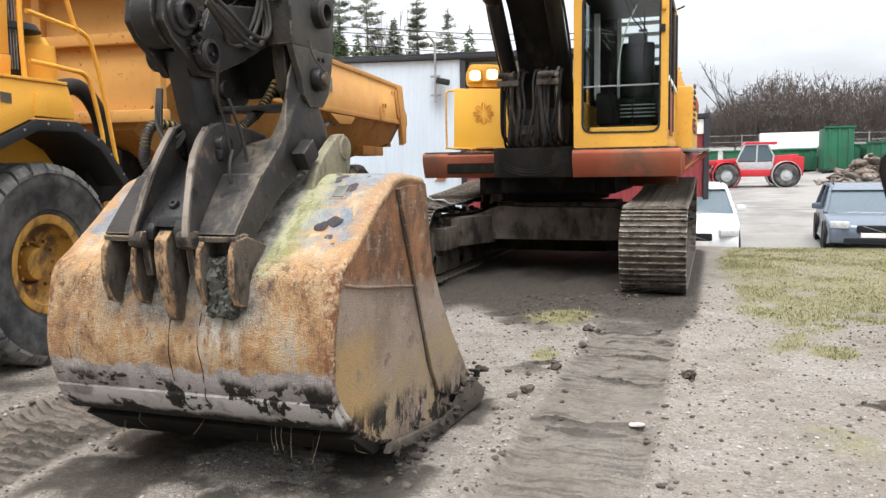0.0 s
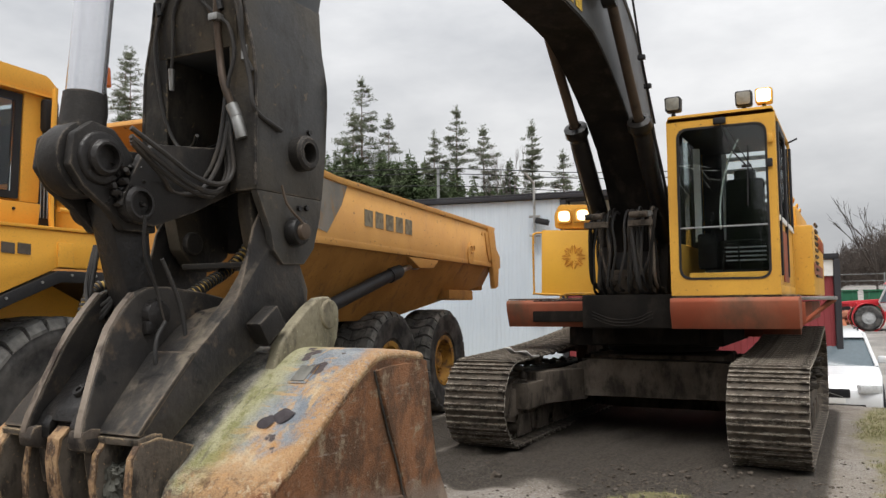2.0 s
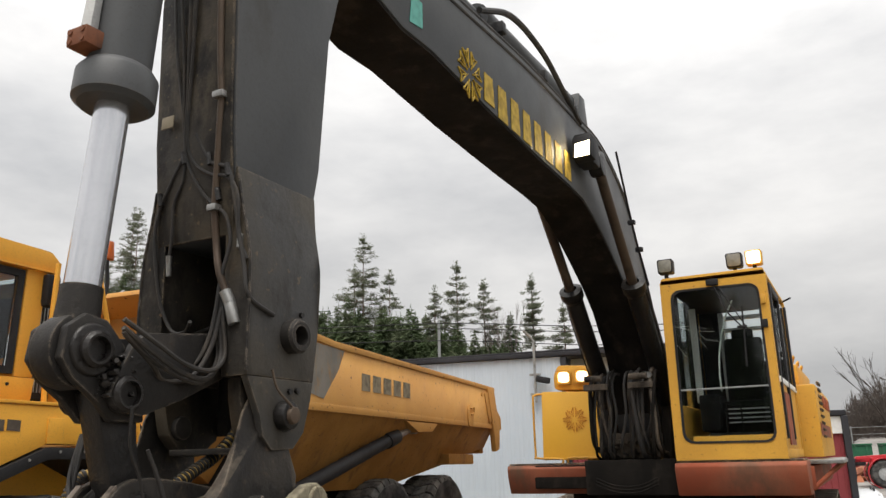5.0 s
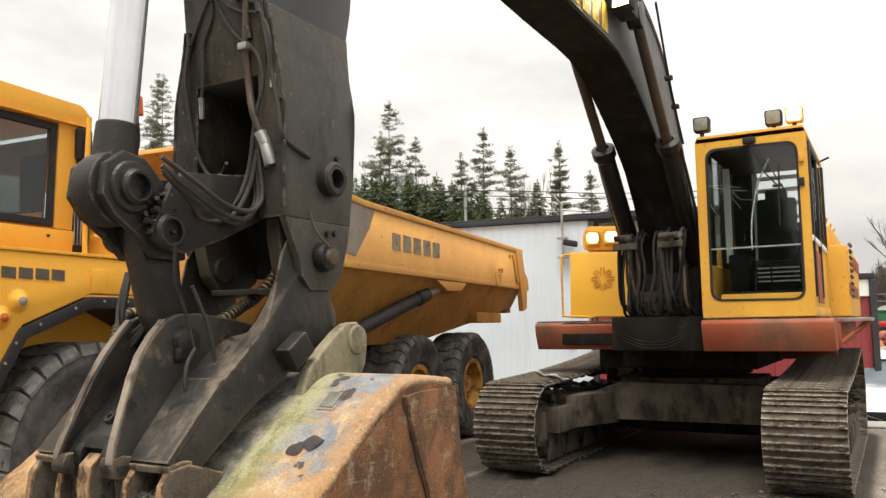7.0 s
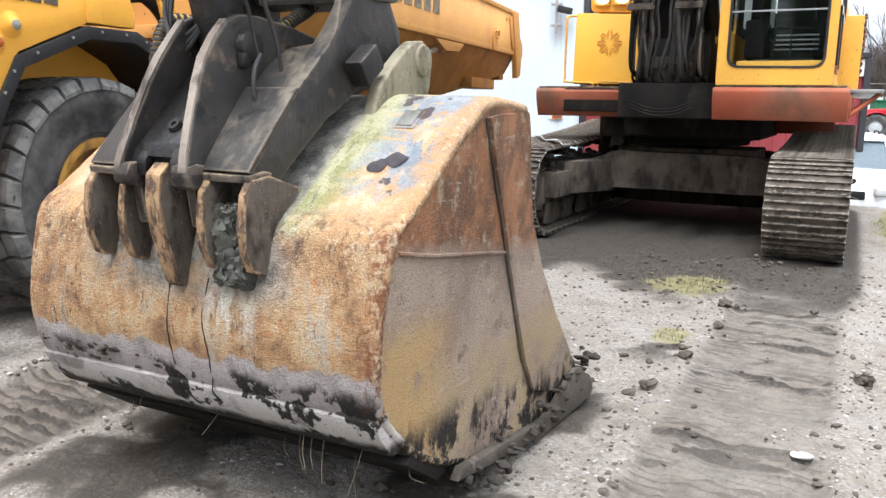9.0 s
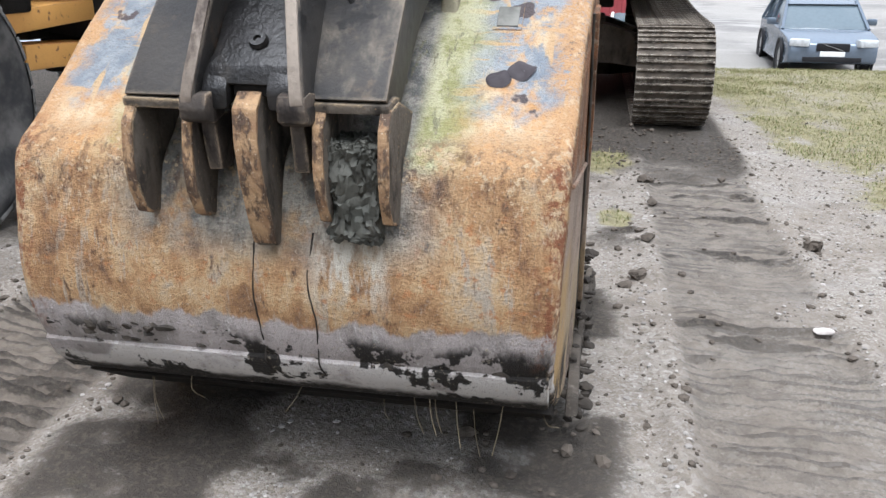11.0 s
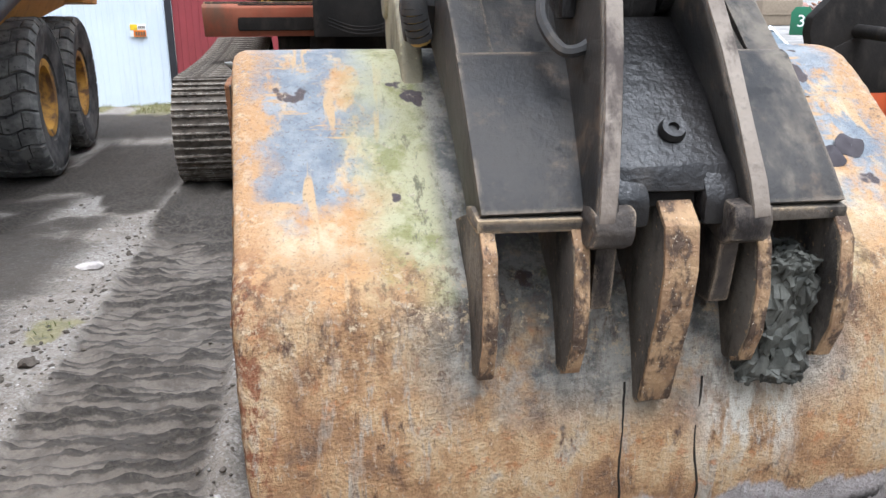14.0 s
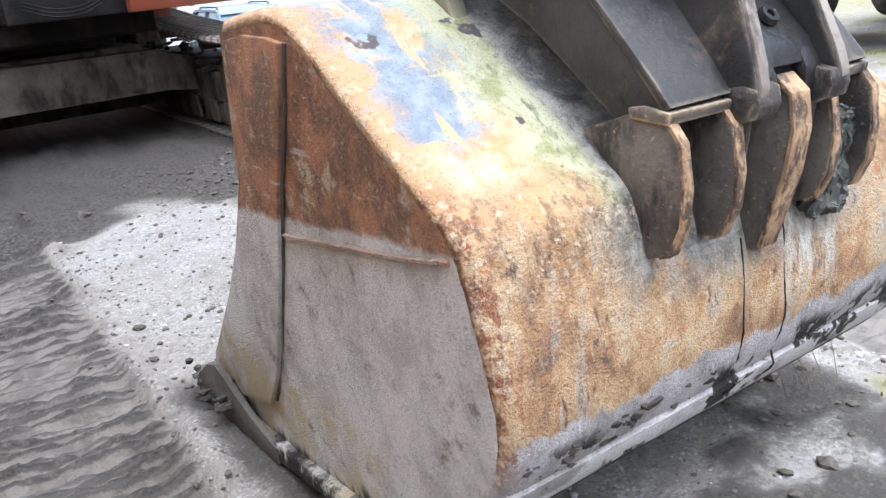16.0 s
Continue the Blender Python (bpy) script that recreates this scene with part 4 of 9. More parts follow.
def bucket_shell():
    bm = bmesh.new()
    stations = [-1.0, -0.993, -0.98, -0.96, -0.90, -0.7, -0.5, -0.3, -0.1, 0.1, 0.3, 0.5, 0.7, 0.90, 0.96, 0.98, 0.993, 1.0]
    drop = {0: EDGE_DROP, 1: 0.016, 2: 0.006, 3: 0.001}
    rows = []
    for p in curve_points([(0, a, b) for a, b in BACK], 6):
        row = []
        for k, s in enumerate(stations):
            y, z = towards_middle(p, drop.get(min(k, len(stations) - 1 - k), 0.0))
            row.append(bm.verts.new((C + s * half_width(p.y, p.z), y, z)))
        rows.append(row)
    for a, b in zip(rows, rows[1:]):
        for k in range(len(stations) - 1):
            bm.faces.new((a[k], a[k + 1], b[k + 1], b[k]))
    for v in bm.verts:
        v.co += chipped(v.co)
    return bm


shell = part("shell", bucket_shell(), BUCKET_BACK, bucket, "curved back plate, rusty ochre with grey bare metal below", sharp=70)
sol = shell.modifiers.new("thick", "SOLIDIFY")
sol.thickness, sol.offset = 0.028, -1.0
MOUTH = [(4.93, 0.055), (4.86, 0.20), (4.68, 0.33), (4.42, 0.60), (4.24, 0.80), (4.15, 0.95), (4.09, 1.18), (4.06, 1.36), (4.045, 1.44)]


def side_plate(sign):
    bm = bmesh.new()
    rim = [(half_width(p.y, p.z), *towards_middle(p, EDGE_DROP)) for p in curve_points([(0, a, b) for a, b in BACK], 6)[:-6]]
    rim += [(half_width(y, z), y, z) for y, z in MOUTH]
    rings = []
    for inset in (0.0, 0.03):
        rings.append([bm.verts.new((C + sign * (w - inset), y, z)) for w, y, z in rim])
    for v in rings[0]:
        v.co += chipped(v.co)
    bm.faces.new(rings[0]), bm.faces.new(rings[1][::-1])
    for k in range(len(rim)):
        j = (k + 1) % len(rim)
        bm.faces.new((rings[0][k], rings[0][j], rings[1][j], rings[1][k]))
    bmesh.ops.triangulate(bm, faces=[f for f in bm.faces if len(f.verts) > 4])
    return bm


def ribbon(pts, x0, x1, proud=0.003, sunk=0.006):
    """A thin worn skin along the front edge of a plate."""
    line, out, back = [Vector(p) for p in pts], [], []
    for k, p in enumerate(line):
        way = (line[min(k + 1, len(line) - 1)] - line[max(k - 1, 0)]).normalized()
        side = Vector((way.y, -way.x))
        side = side if side.x < 0 else -side
        out.append(tuple(p + side * proud)), back.append(tuple(p - side * sunk))
    return rough_up(prism(out + back[::-1], x0, x1, 0.002), 0.0025, 45)


for sign, steel in ((1, BUCKET_SIDE), (-1, BUCKET_GREY)):
    part("side_plate", side_plate(sign), steel, bucket, "brown rusty side plate with mud along its foot" if sign > 0 else "grey worn side plate, rust brown above")
    w = lambda y, z, d=0.0: (C + sign * (half_width(y, z) + d), y, z)
    # mouth edge strip, thicker than the side plate
    groove = [(3.66, 1.425), (3.74, 1.21), (3.80, 1.08), (3.885, 0.87), (3.985, 0.64), (4.08, 0.43), (4.20, 0.26)]
    strip = [(3.72, 1.435), (3.88, 1.44), (4.03, 1.42), (4.068, 1.20), (4.105, 1.02), (4.24, 0.80), (4.44, 0.56), (4.70, 0.29), (4.50, 0.16), *groove[::-1]]
    part("mouth_edge", rough_up(prism(strip, C + sign * 0.80, C + sign * 0.819, 0.006), 0.003, 14), steel, bucket, "thick doubled plate along the mouth")
    # dark tube stands in for the step's shadow and the dirt in it
    part("groove", rough_up(tube([(C + sign * (half_width(a, b) + 0.003), a - 0.004, b) for a, b in groove], 0.0045, 6), 0.002, 30), STEP_DARK, bucket, "dark line of painted shade and dirt at the plate's step")
    # weld seam half way up and the groove bar
    part("weld_seam", rough_up(tube([w(3.10, 1.032, 0.001), w(3.3, 0.993, 0.001), w(3.53, 0.962, 0.001), w(3.86, 0.918, 0.001)], 0.007, 6), 0.003, 25), BUCKET_SIDE, bucket)
    # side cutter: forward flare at the lip
    flare = [(4.20, 0.02), (4.74, 0.015), (4.87, 0.03), (4.90, 0.06), (4.85, 0.13), (4.74, 0.21), (4.67, 0.23), (4.58, 0.19), (4.42, 0.12), (4.2, 0.09)]
    bm = rough_up(prism(flare, C + sign * 0.805, C + sign * 0.832, 0.008), 0.003, 11)
    for v in bm.verts:
        v.co.x += sign * 0.07 * max(0, (v.co.y - 4.3) / 0.75) ** 1.5
    part("side_cutter", bm, CUTTER, bucket, "bent side cutter caked with black mud")
    # runner along the bottom edge
    part("bottom_runner", rough_up(prism([(3.44, 0.17), (3.48, 0.205), (4.3, 0.085), (4.70, 0.055), (4.84, 0.03), (4.70, 0.012), (4.3, 0.012)], C + sign * 0.785, C + sign * 0.826, 0.010), 0.006, 9), BUCKET_GREY if sign < 0 else CUTTER, bucket)
    # round-topped ear behind the hitch
    ear = [(3.56, 1.42), (3.60, 1.52), (3.69, 1.60), (3.79, 1.67), (3.86, 1.705), (3.93, 1.712), (3.985, 1.675), (4.005, 1.61), (3.99, 1.53), (3.95, 1.46)]
    part("ear", prism(ear, C + sign * 0.350, C + sign * 0.402, 0.012, segments=3), LICHEN, bucket, "lichen-stained ear plate with round top")
    part("ear_boss", rod((C + sign * 0.40, 3.925, 1.635), (C + sign * 0.412, 3.925, 1.635), 0.066, 0.06, 24, 0.005), LICHEN, bucket)
    # bracket pair: two hook plates with a cap between them
    for x in (0.327, 0.165):
        px = C + sign * x + (0.008 if sign > 0 else 0)
        hook = [(3.20, 1.19), (3.04, 1.245), (2.965, 1.235), (2.93, 1.19), (2.918, 1.10), (2.925, 1.02), (2.955, 0.955), (3.01, 0.935), (3.06, 0.95), (3.10, 1.1)]
        part("hook_plate", rough_up(prism(hook, px - 0.013, px + 0.013, 0.004), 0.004, 22, x), HOOK, bucket, "worn brown hook plate of the hitch bracket")
        part("worn_edge", ribbon([(2.965, 1.235), (2.93, 1.19), (2.918, 1.10), (2.925, 1.02), (2.955, 0.955), (2.985, 0.942)], px - 0.0135, px + 0.0135), OCHRE_EDGE, bucket, "chipped ochre edge")
    part("bracket_cap", rough_up(prism([(2.955, 1.222), (2.95, 1.247), (3.02, 1.258), (3.06, 1.25), (3.05, 1.228)], C + sign * 0.15, C + sign * 0.345, 0.006), 0.003, 20), HOOK, bucket)
fin = [(3.16, 1.22), (3.02, 1.275), (2.945, 1.272), (2.905, 1.235), (2.895, 1.16), (2.91, 1.06), (2.94, 0.96), (2.965, 0.88), (2.985, 0.865), (3.02, 0.87)]
part("centre_fin", rough_up(prism(fin, C - 0.028, C + 0.032, 0.007), 0.004, 22), HOOK, bucket, "thick curved centre fin, rust brown edge")
part("worn_edge", ribbon([(2.945, 1.272), (2.905, 1.235), (2.895, 1.16), (2.91, 1.06), (2.94, 0.96), (2.965, 0.88)], C - 0.0285, C + 0.0325, 0.003, 0.008), OCHRE_EDGE, bucket, "chipped ochre edge")
# packed wet earth in one bracket
earth = box((C + 0.245, 3.02, 1.025), (0.128, 0.13, 0.26), 0.02)
bmesh.ops.subdivide_edges(earth, edges=earth.edges[:], cuts=17, use_grid_fill=True)
part("packed_earth", rough_up(rough_up(rough_up(earth, 0.022, 19), 0.012, 58), 0.009, 130), worn("wet_grey_earth", (0.052, 0.053, 0.045), (0.085, 0.083, 0.070), (0.028, 0.027, 0.024), 0.62, scale=22, bump=1.0), bucket, "lump of wet grey earth stuck in the bracket", sharp=30)
# wear strip along the foot of the back, welded on
part("wear_strip", rough_up(prism([(3.02, 0.515), (3.035, 0.53), (3.075, 0.48), (3.17, 0.395), (3.165, 0.37), (3.12, 0.375), (3.05, 0.45)], C - 0.745, C + 0.745, 0.008), 0.003, 12), BUCKET_BACK, bucket, "pale worn strip with black mud patches")
part("under_strip", rough_up(prism([(3.20, 0.315), (3.235, 0.335), (3.50, 0.20), (3.49, 0.165), (3.42, 0.165)], C - 0.75, C + 0.75, 0.008), 0.004, 10), UNDER, bucket, "near-black underside strip")
part("cutting_edge", rough_up(prism([(4.55, 0.03), (5.0, 0.02), (5.08, 0.05), (4.98, 0.085), (4.55, 0.08)], C - 0.84, C + 0.84, 0.008), 0.004, 8), RUST_STEEL, bucket)
# two dark cracks down the back
for x, wob in ((-0.045, 0.012), (0.112, 0.016)):
    pts = [(C + x + wob * noise.noise((z * 9, x * 40, 0)), 3.0, z) for z in np.linspace(0.90, 0.40, 14)]
    line = []
    for px, _, z in pts:
        y = min((abs(a[1] - z), a[0]) for a in BACK[10:17])[1]
        i = next(k for k in range(9, 20) if BACK[k][1] >= z >= BACK[k + 1][1])
        f = (BACK[i][1] - z) / (BACK[i][1] - BACK[i + 1][1])
        line.append((px, BACK[i][0] * (1 - f) + BACK[i + 1][0] * f + (-0.0015 if z > 0.53 else -0.030), z))
    bm = rough_up(tube(line, 0.0026, 6, 2), 0.0026, 60)
    part("crack", bm, UNDER, bucket, "dark crack in the back plate")
# data plate
n_up = Vector((0, -0.58, 0.814))
for dz, s, m in ((0.001, (0.085, 0.11, 0.008), BUCKET_BACK), (0.007, (0.062, 0.085, 0.004), plain("dull_data_plate", (0.19, 0.185, 0.165), 0.6, var=0.5))):
    part("data_plate" if m is BUCKET_BACK else "plate_face", box(Vector((-1.674, 3.542, 1.414)) + n_up * dz, s, 0.004, pose(0, 0, 0, 35.5, 0, 0)), m, bucket)
for x, y, z, r in ((-1.672, 3.327, 1.266, 0.034), (-1.612, 3.352, 1.285, 0.038)):
    part("oil_stain", rough_up(turned([(0, 0.005), (r * 0.5, 0.005), (r * 0.7, 0.005), (r, 0.001)], Vector((x, y, z)), n_up, 28), 0.012, 22), plain("dried_oil", (0.058, 0.05, 0.054), 0.7, var=0.4), bucket)


def clods(count, seed, spots, size):
    """Caked mud lumps: spots gives a random place."""
    bm, rnd = bmesh.new(), random.Random(seed)
    for _ in range(count):
        p, r = spots(rnd), size * rnd.uniform(0.4, 1.3)
        b = bmesh.ops.create_icosphere(bm, subdivisions=2 if r > 0.022 else 1, radius=r)
        s = Vector((rnd.uniform(0.8, 1.8), rnd.uniform(0.7, 1.2), rnd.uniform(0.45, 0.9)))
        for v in b["verts"]:
            q = Vector((v.co.x * s.x, v.co.y * s.y, v.co.z * s.z))
            v.co = Vector(p) + q + r * 0.5 * noise.noise_vector((Vector(p) + q) * (0.9 / r))
    return bm


MUD = worn("black_caked_mud", (0.030, 0.026, 0.022), (0.045, 0.038, 0.031), (0.075, 0.062, 0.05), 0.85, scale=16, bump=0.9)


def on_back(rnd):
    x = rnd.choice([rnd.uniform(-0.72, -0.1), rnd.uniform(0.25, 0.70)])
    z = rnd.uniform(0.44, 0.60) if x < 0 else rnd.uniform(0.43, 0.53)
    i = next(k for k in range(9, 20) if BACK[k][1] >= z >= BACK[k + 1][1])
    f = (BACK[i][1] - z) / (BACK[i][1] - BACK[i + 1][1])
    return (C + x, BACK[i][0] * (1 - f) + BACK[i + 1][0] * f + 0.004, z)


tagged(part("mud", clods(150, 3, on_back, 0.014), MUD, bucket, "black mud lumps along the foot"), kind="stuff")
tagged(part("mud", clods(60, 4, lambda r: (C + 0.79 + 0.07 * r.random(), (y := r.uniform(3.5, 5.0)), 0.06 + r.random() * (0.10 + 0.06 * (y - 3.5))), 0.020), MUD, bucket), kind="stuff")
tagged(part("mud", clods(30, 5, lambda r: (C - 0.80 - 0.10 * r.random(), r.uniform(4.5, 5.0), r.uniform(0.03, 0.13)), 0.018), MUD, bucket), kind="stuff")

# dry straws and roots that hang from the foot
def straws():
    bm_list, rnd = [], random.Random(77)
    for _ in range(12):
        x, y = C + rnd.choice((rnd.uniform(0.2, 0.72), rnd.uniform(-0.7, 0.7))), rnd.uniform(3.12, 3.3)
        z, n = 0.40 - 0.8 * (y - 3.12), rnd.uniform(0.05, 0.16)
        dx = rnd.uniform(-0.06, 0.06)
        bm_list.append(tube([(x, y, z), (x + dx * 0.4, y - 0.03, z - n * 0.5), (x + dx, y - rnd.uniform(-0.02, 0.06), z - n)], 0.0014, 4, 3))
    return joined(*bm_list)


tagged(part("straw", straws(), plain("dry_straw", (0.16, 0.13, 0.085), 0.8), bucket, "dry straws and roots hanging from the foot"), kind="stuff")

# ---- quick hitch ----
def splay(z):
    """The ribs stand wider apart towards their feet."""
    return 0.012 + 0.055 * max(0.0, min(1.0, (1.62 - z) / 0.42))


hitch = thing("quick_hitch", (C, 3.3, 1.2), "grimy black quick hitch clamped on the bucket bracket", "quick hitch")
SLOPE = [(2.966, 1.262), (3.0, 1.298), (3.114, 1.418), (3.20, 1.503), (3.30, 1.588)]
CHEEK = [(3.078, 1.198), *SLOPE, (3.39, 1.665), (3.45, 1.725), (3.51, 1.80), (3.555, 1.89), (3.585, 1.99), (3.63, 2.06), (3.70, 2.075), (3.79, 2.04), (3.85, 1.96), (3.89, 1.84), (3.89, 1.74), (3.86, 1.66), (3.79, 1.60), (3.68, 1.565), (3.60, 1.535), (3.50, 1.48), (3.37, 1.41), (3.25, 1.325)]
for sign in (1, -1):
    bm = prism(CHEEK, C + sign * 0.262, C + sign * 0.335, 0.008)
    for v in bm.verts:
        if abs(v.co.x - C) > 0.30:
            v.co.x -= sign * 0.060 * float(smooth(1.66, 1.88, np.array(v.co.z)))
    part("cheek_plate", rough_up(bm, 0.002, 16), DECK, hitch, "thick cheek plate with scraped edges")
    part("stop_block", rough_up(box((C + sign * 0.365, 3.56, 1.60), (0.07, 0.13, 0.10), 0.01, pose(0, 0, 0, 34, 0, 0)), 0.003, 15), HITCH, hitch)
    ribline = [(2.892, 1.235), (2.91, 1.20), (2.96, 1.20), (3.02, 1.27), (3.10, 1.36), (3.22, 1.48), (3.40, 1.60), (3.64, 1.66), (3.62, 1.705), (3.46, 1.735), (3.30, 1.752), (3.21, 1.75), (3.145, 1.725), (3.09, 1.67), (3.035, 1.60), (2.995, 1.525), (2.945, 1.41), (2.905, 1.31), (2.892, 1.27)]
    bm = prism(ribline, C + sign * 0.060, C + sign * 0.098, 0.010, segments=3)
    for v in bm.verts:
        v.co.x += sign * splay(v.co.z)
    rib = part("rib", rough_up(bm, 0.002, 20), DECK, hitch, "curved rib with worn pale edge")
    face = [(2.888, 1.25), (2.888, 1.27), (2.900, 1.312), (2.939, 1.412), (2.989, 1.527), (3.029, 1.603), (3.085, 1.675), (3.14, 1.731), (3.144, 1.72), (3.092, 1.668), (3.038, 1.597), (2.998, 1.522), (2.948, 1.407), (2.909, 1.308), (2.90, 1.25)]
    bm = prism(face, C + sign * 0.064, C + sign * 0.094, 0.003)
    for v in bm.verts:
        v.co.x += sign * splay(v.co.z)
    part("worn_edge", rough_up(bm, 0.003, 30), WORN_EDGE, rib, "rubbed bare steel edge")
    part("lug", rough_up(prism([(2.893, 1.27), (2.884, 1.235), (2.893, 1.208), (2.93, 1.195), (2.985, 1.21), (3.0, 1.262), (2.93, 1.275)], C + sign * 0.086, C + sign * 0.160, 0.008, segments=2), 0.004, 24), LUG, hitch, "rounded worn lug")
    part("lug_leg", rough_up(prism([(2.94, 1.215), (2.955, 1.12), (2.965, 1.07), (3.02, 1.065), (3.05, 1.21)], C + sign * 0.095, C + sign * 0.135, 0.008), 0.003, 20), LUG, hitch)
    part("pin_end", joined(rod((C + sign * 0.06, 3.227, 1.646), (C + sign * 0.145, 3.227, 1.646), 0.062, 0.055, 20, 0.01), box((C + sign * 0.13, 3.19, 1.60), (0.03, 0.05, 0.05), 0.01)), GREASE, hitch)
part("deck", rough_up(prism([(2.975, 1.255), (3.03, 1.316), (3.118, 1.408), (3.205, 1.494), (3.32, 1.585), (3.45, 1.655), (3.64, 1.69), (3.64, 1.65), (3.45, 1.61), (3.25, 1.48), (3.10, 1.34)], C - 0.265, C + 0.265, 0.004), 0.002, 9), DECK, hitch, "sloping black deck plate with rubbed patches")
for sign in (1, -1):
    part("front_deck", rough_up(prism([(2.972, 1.248), (2.952, 1.258), (2.994, 1.306), (3.110, 1.426), (3.19, 1.505), (3.215, 1.515), (3.20, 1.49), (3.118, 1.405), (3.015, 1.295)], C + sign * 0.085, C + sign * 0.3385, 0.005), 0.0015, 12), DECK, hitch, "scuffed front deck of the hitch")
part("channel_floor", rough_up(prism([(2.935, 1.29), (2.95, 1.335), (2.992, 1.375), (3.05, 1.44), (3.2, 1.58), (3.25, 1.55), (3.085, 1.38), (3.0, 1.27)], C - 0.10, C + 0.10, 0.004), 0.004, 18), GREASE, hitch, "greasy channel between the ribs")
for sign in (1, -1):
    part("channel_toe", rough_up(prism([(2.925, 1.23), (2.922, 1.275), (2.945, 1.318), (2.98, 1.352), (3.0, 1.26)], C + sign * 0.050, C + sign * 0.115, 0.01), 0.004, 20), GREASE, hitch)
part("plug", turned([(0, 0.004), (0.009, 0.004), (0.010, 0.012), (0.021, 0.012), (0.025, 0.0)], (C + 0.012, 2.996, 1.386), (0, -0.72, 0.69), 20), GREASE, hitch)
# solid black block: the notch's darkness is put into its colour
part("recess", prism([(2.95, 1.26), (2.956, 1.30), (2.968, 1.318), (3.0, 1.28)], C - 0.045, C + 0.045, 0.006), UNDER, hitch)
part("grease_line", tube([(C + 0.17, 3.227, 1.62), (C + 0.19, 3.17, 1.56), (C + 0.20, 3.16, 1.47), (C + 0.20, 3.24, 1.44), (C + 0.20, 3.30, 1.52), (C + 0.19, 3.28, 1.68), (C + 0.18, 3.20, 1.85)], 0.008), HOSE, hitch)
part("hose", tube([(C - 0.16, 3.2, 1.66), (C - 0.19, 3.14, 1.58), (C - 0.16, 3.08, 1.52), (C - 0.10, 3.10, 1.56), (C - 0.12, 3.20, 1.72)], 0.012), HOSE, hitch)
for k, (dx, drop) in enumerate(((0.0, 0.0), (0.012, -0.02), (-0.01, 0.025))):
    part("hose_loop", tube([(C - 0.24 + dx, 3.26, 1.92), (C - 0.20 + dx, 3.19, 1.74 + drop), (C - 0.14, 3.15, 1.655 + drop), (C - 0.07, 3.15, 1.66 + drop), (C - 0.02, 3.19, 1.76), (C - 0.01, 3.24, 1.92)], 0.0085, 8), HOSE, hitch)
# yellow spiral guarded hose behind the link
for pts in ([(C - 0.34, 3.50, 1.76), (C - 0.39, 3.40, 1.762), (C - 0.40, 3.352, 1.708), (C - 0.40, 3.328, 1.633), (C - 0.40, 3.327, 1.588), (C - 0.385, 3.35, 1.53)], [(C - 0.02, 3.50, 1.70), (C, 3.57, 1.745), (C, 3.65, 1.785), (C, 3.73, 1.825), (C, 3.83, 1.90), (C + 0.02, 3.90, 2.0)]):
    hose = part("guarded_hose", tube(pts, 0.022, 10), GUARD, hitch, "hose in a yellow spiral guard")
    line = curve_points(pts, 9)
    for a, b in list(zip(line, line[1:]))[1::2]:
        part("spiral_wrap", turned([(0.021, -0.006), (0.027, -0.006), (0.027, 0.006), (0.021, 0.006)], a, b - a, 10), HOSE, hose)
# ---- excavator ----
excavator = thing("excavator", (-2.17, 11.8, 0), "old yellow crawler excavator with dark grey boom and red skirts", "excavator")

# stick: box section, forked at its lower end
STICK_W = 0.232
stick = part("stick", prism([(3.565, 2.74), (3.52, 3.2), (3.50, 3.9), (3.52, 4.6), (3.75, 5.3), (4.35, 5.55), (4.62, 5.2), (4.38, 4.6), (4.20, 3.95), (4.13, 3.2), (4.07, 2.93), (4.04, 2.75)], C - STICK_W, C + STICK_W, 0.012), [ARM], excavator, "dark grey box-section stick")
part("front_plate", prism([(3.56, 2.74), (3.514, 3.2), (3.494, 3.9), (3.514, 4.6), (3.50, 4.6), (3.480, 3.9), (3.50, 3.2), (3.548, 2.74)], C - STICK_W + 0.01, C + STICK_W - 0.01, 0.004), ARM_FRONT, stick, "oily front face with old drips")
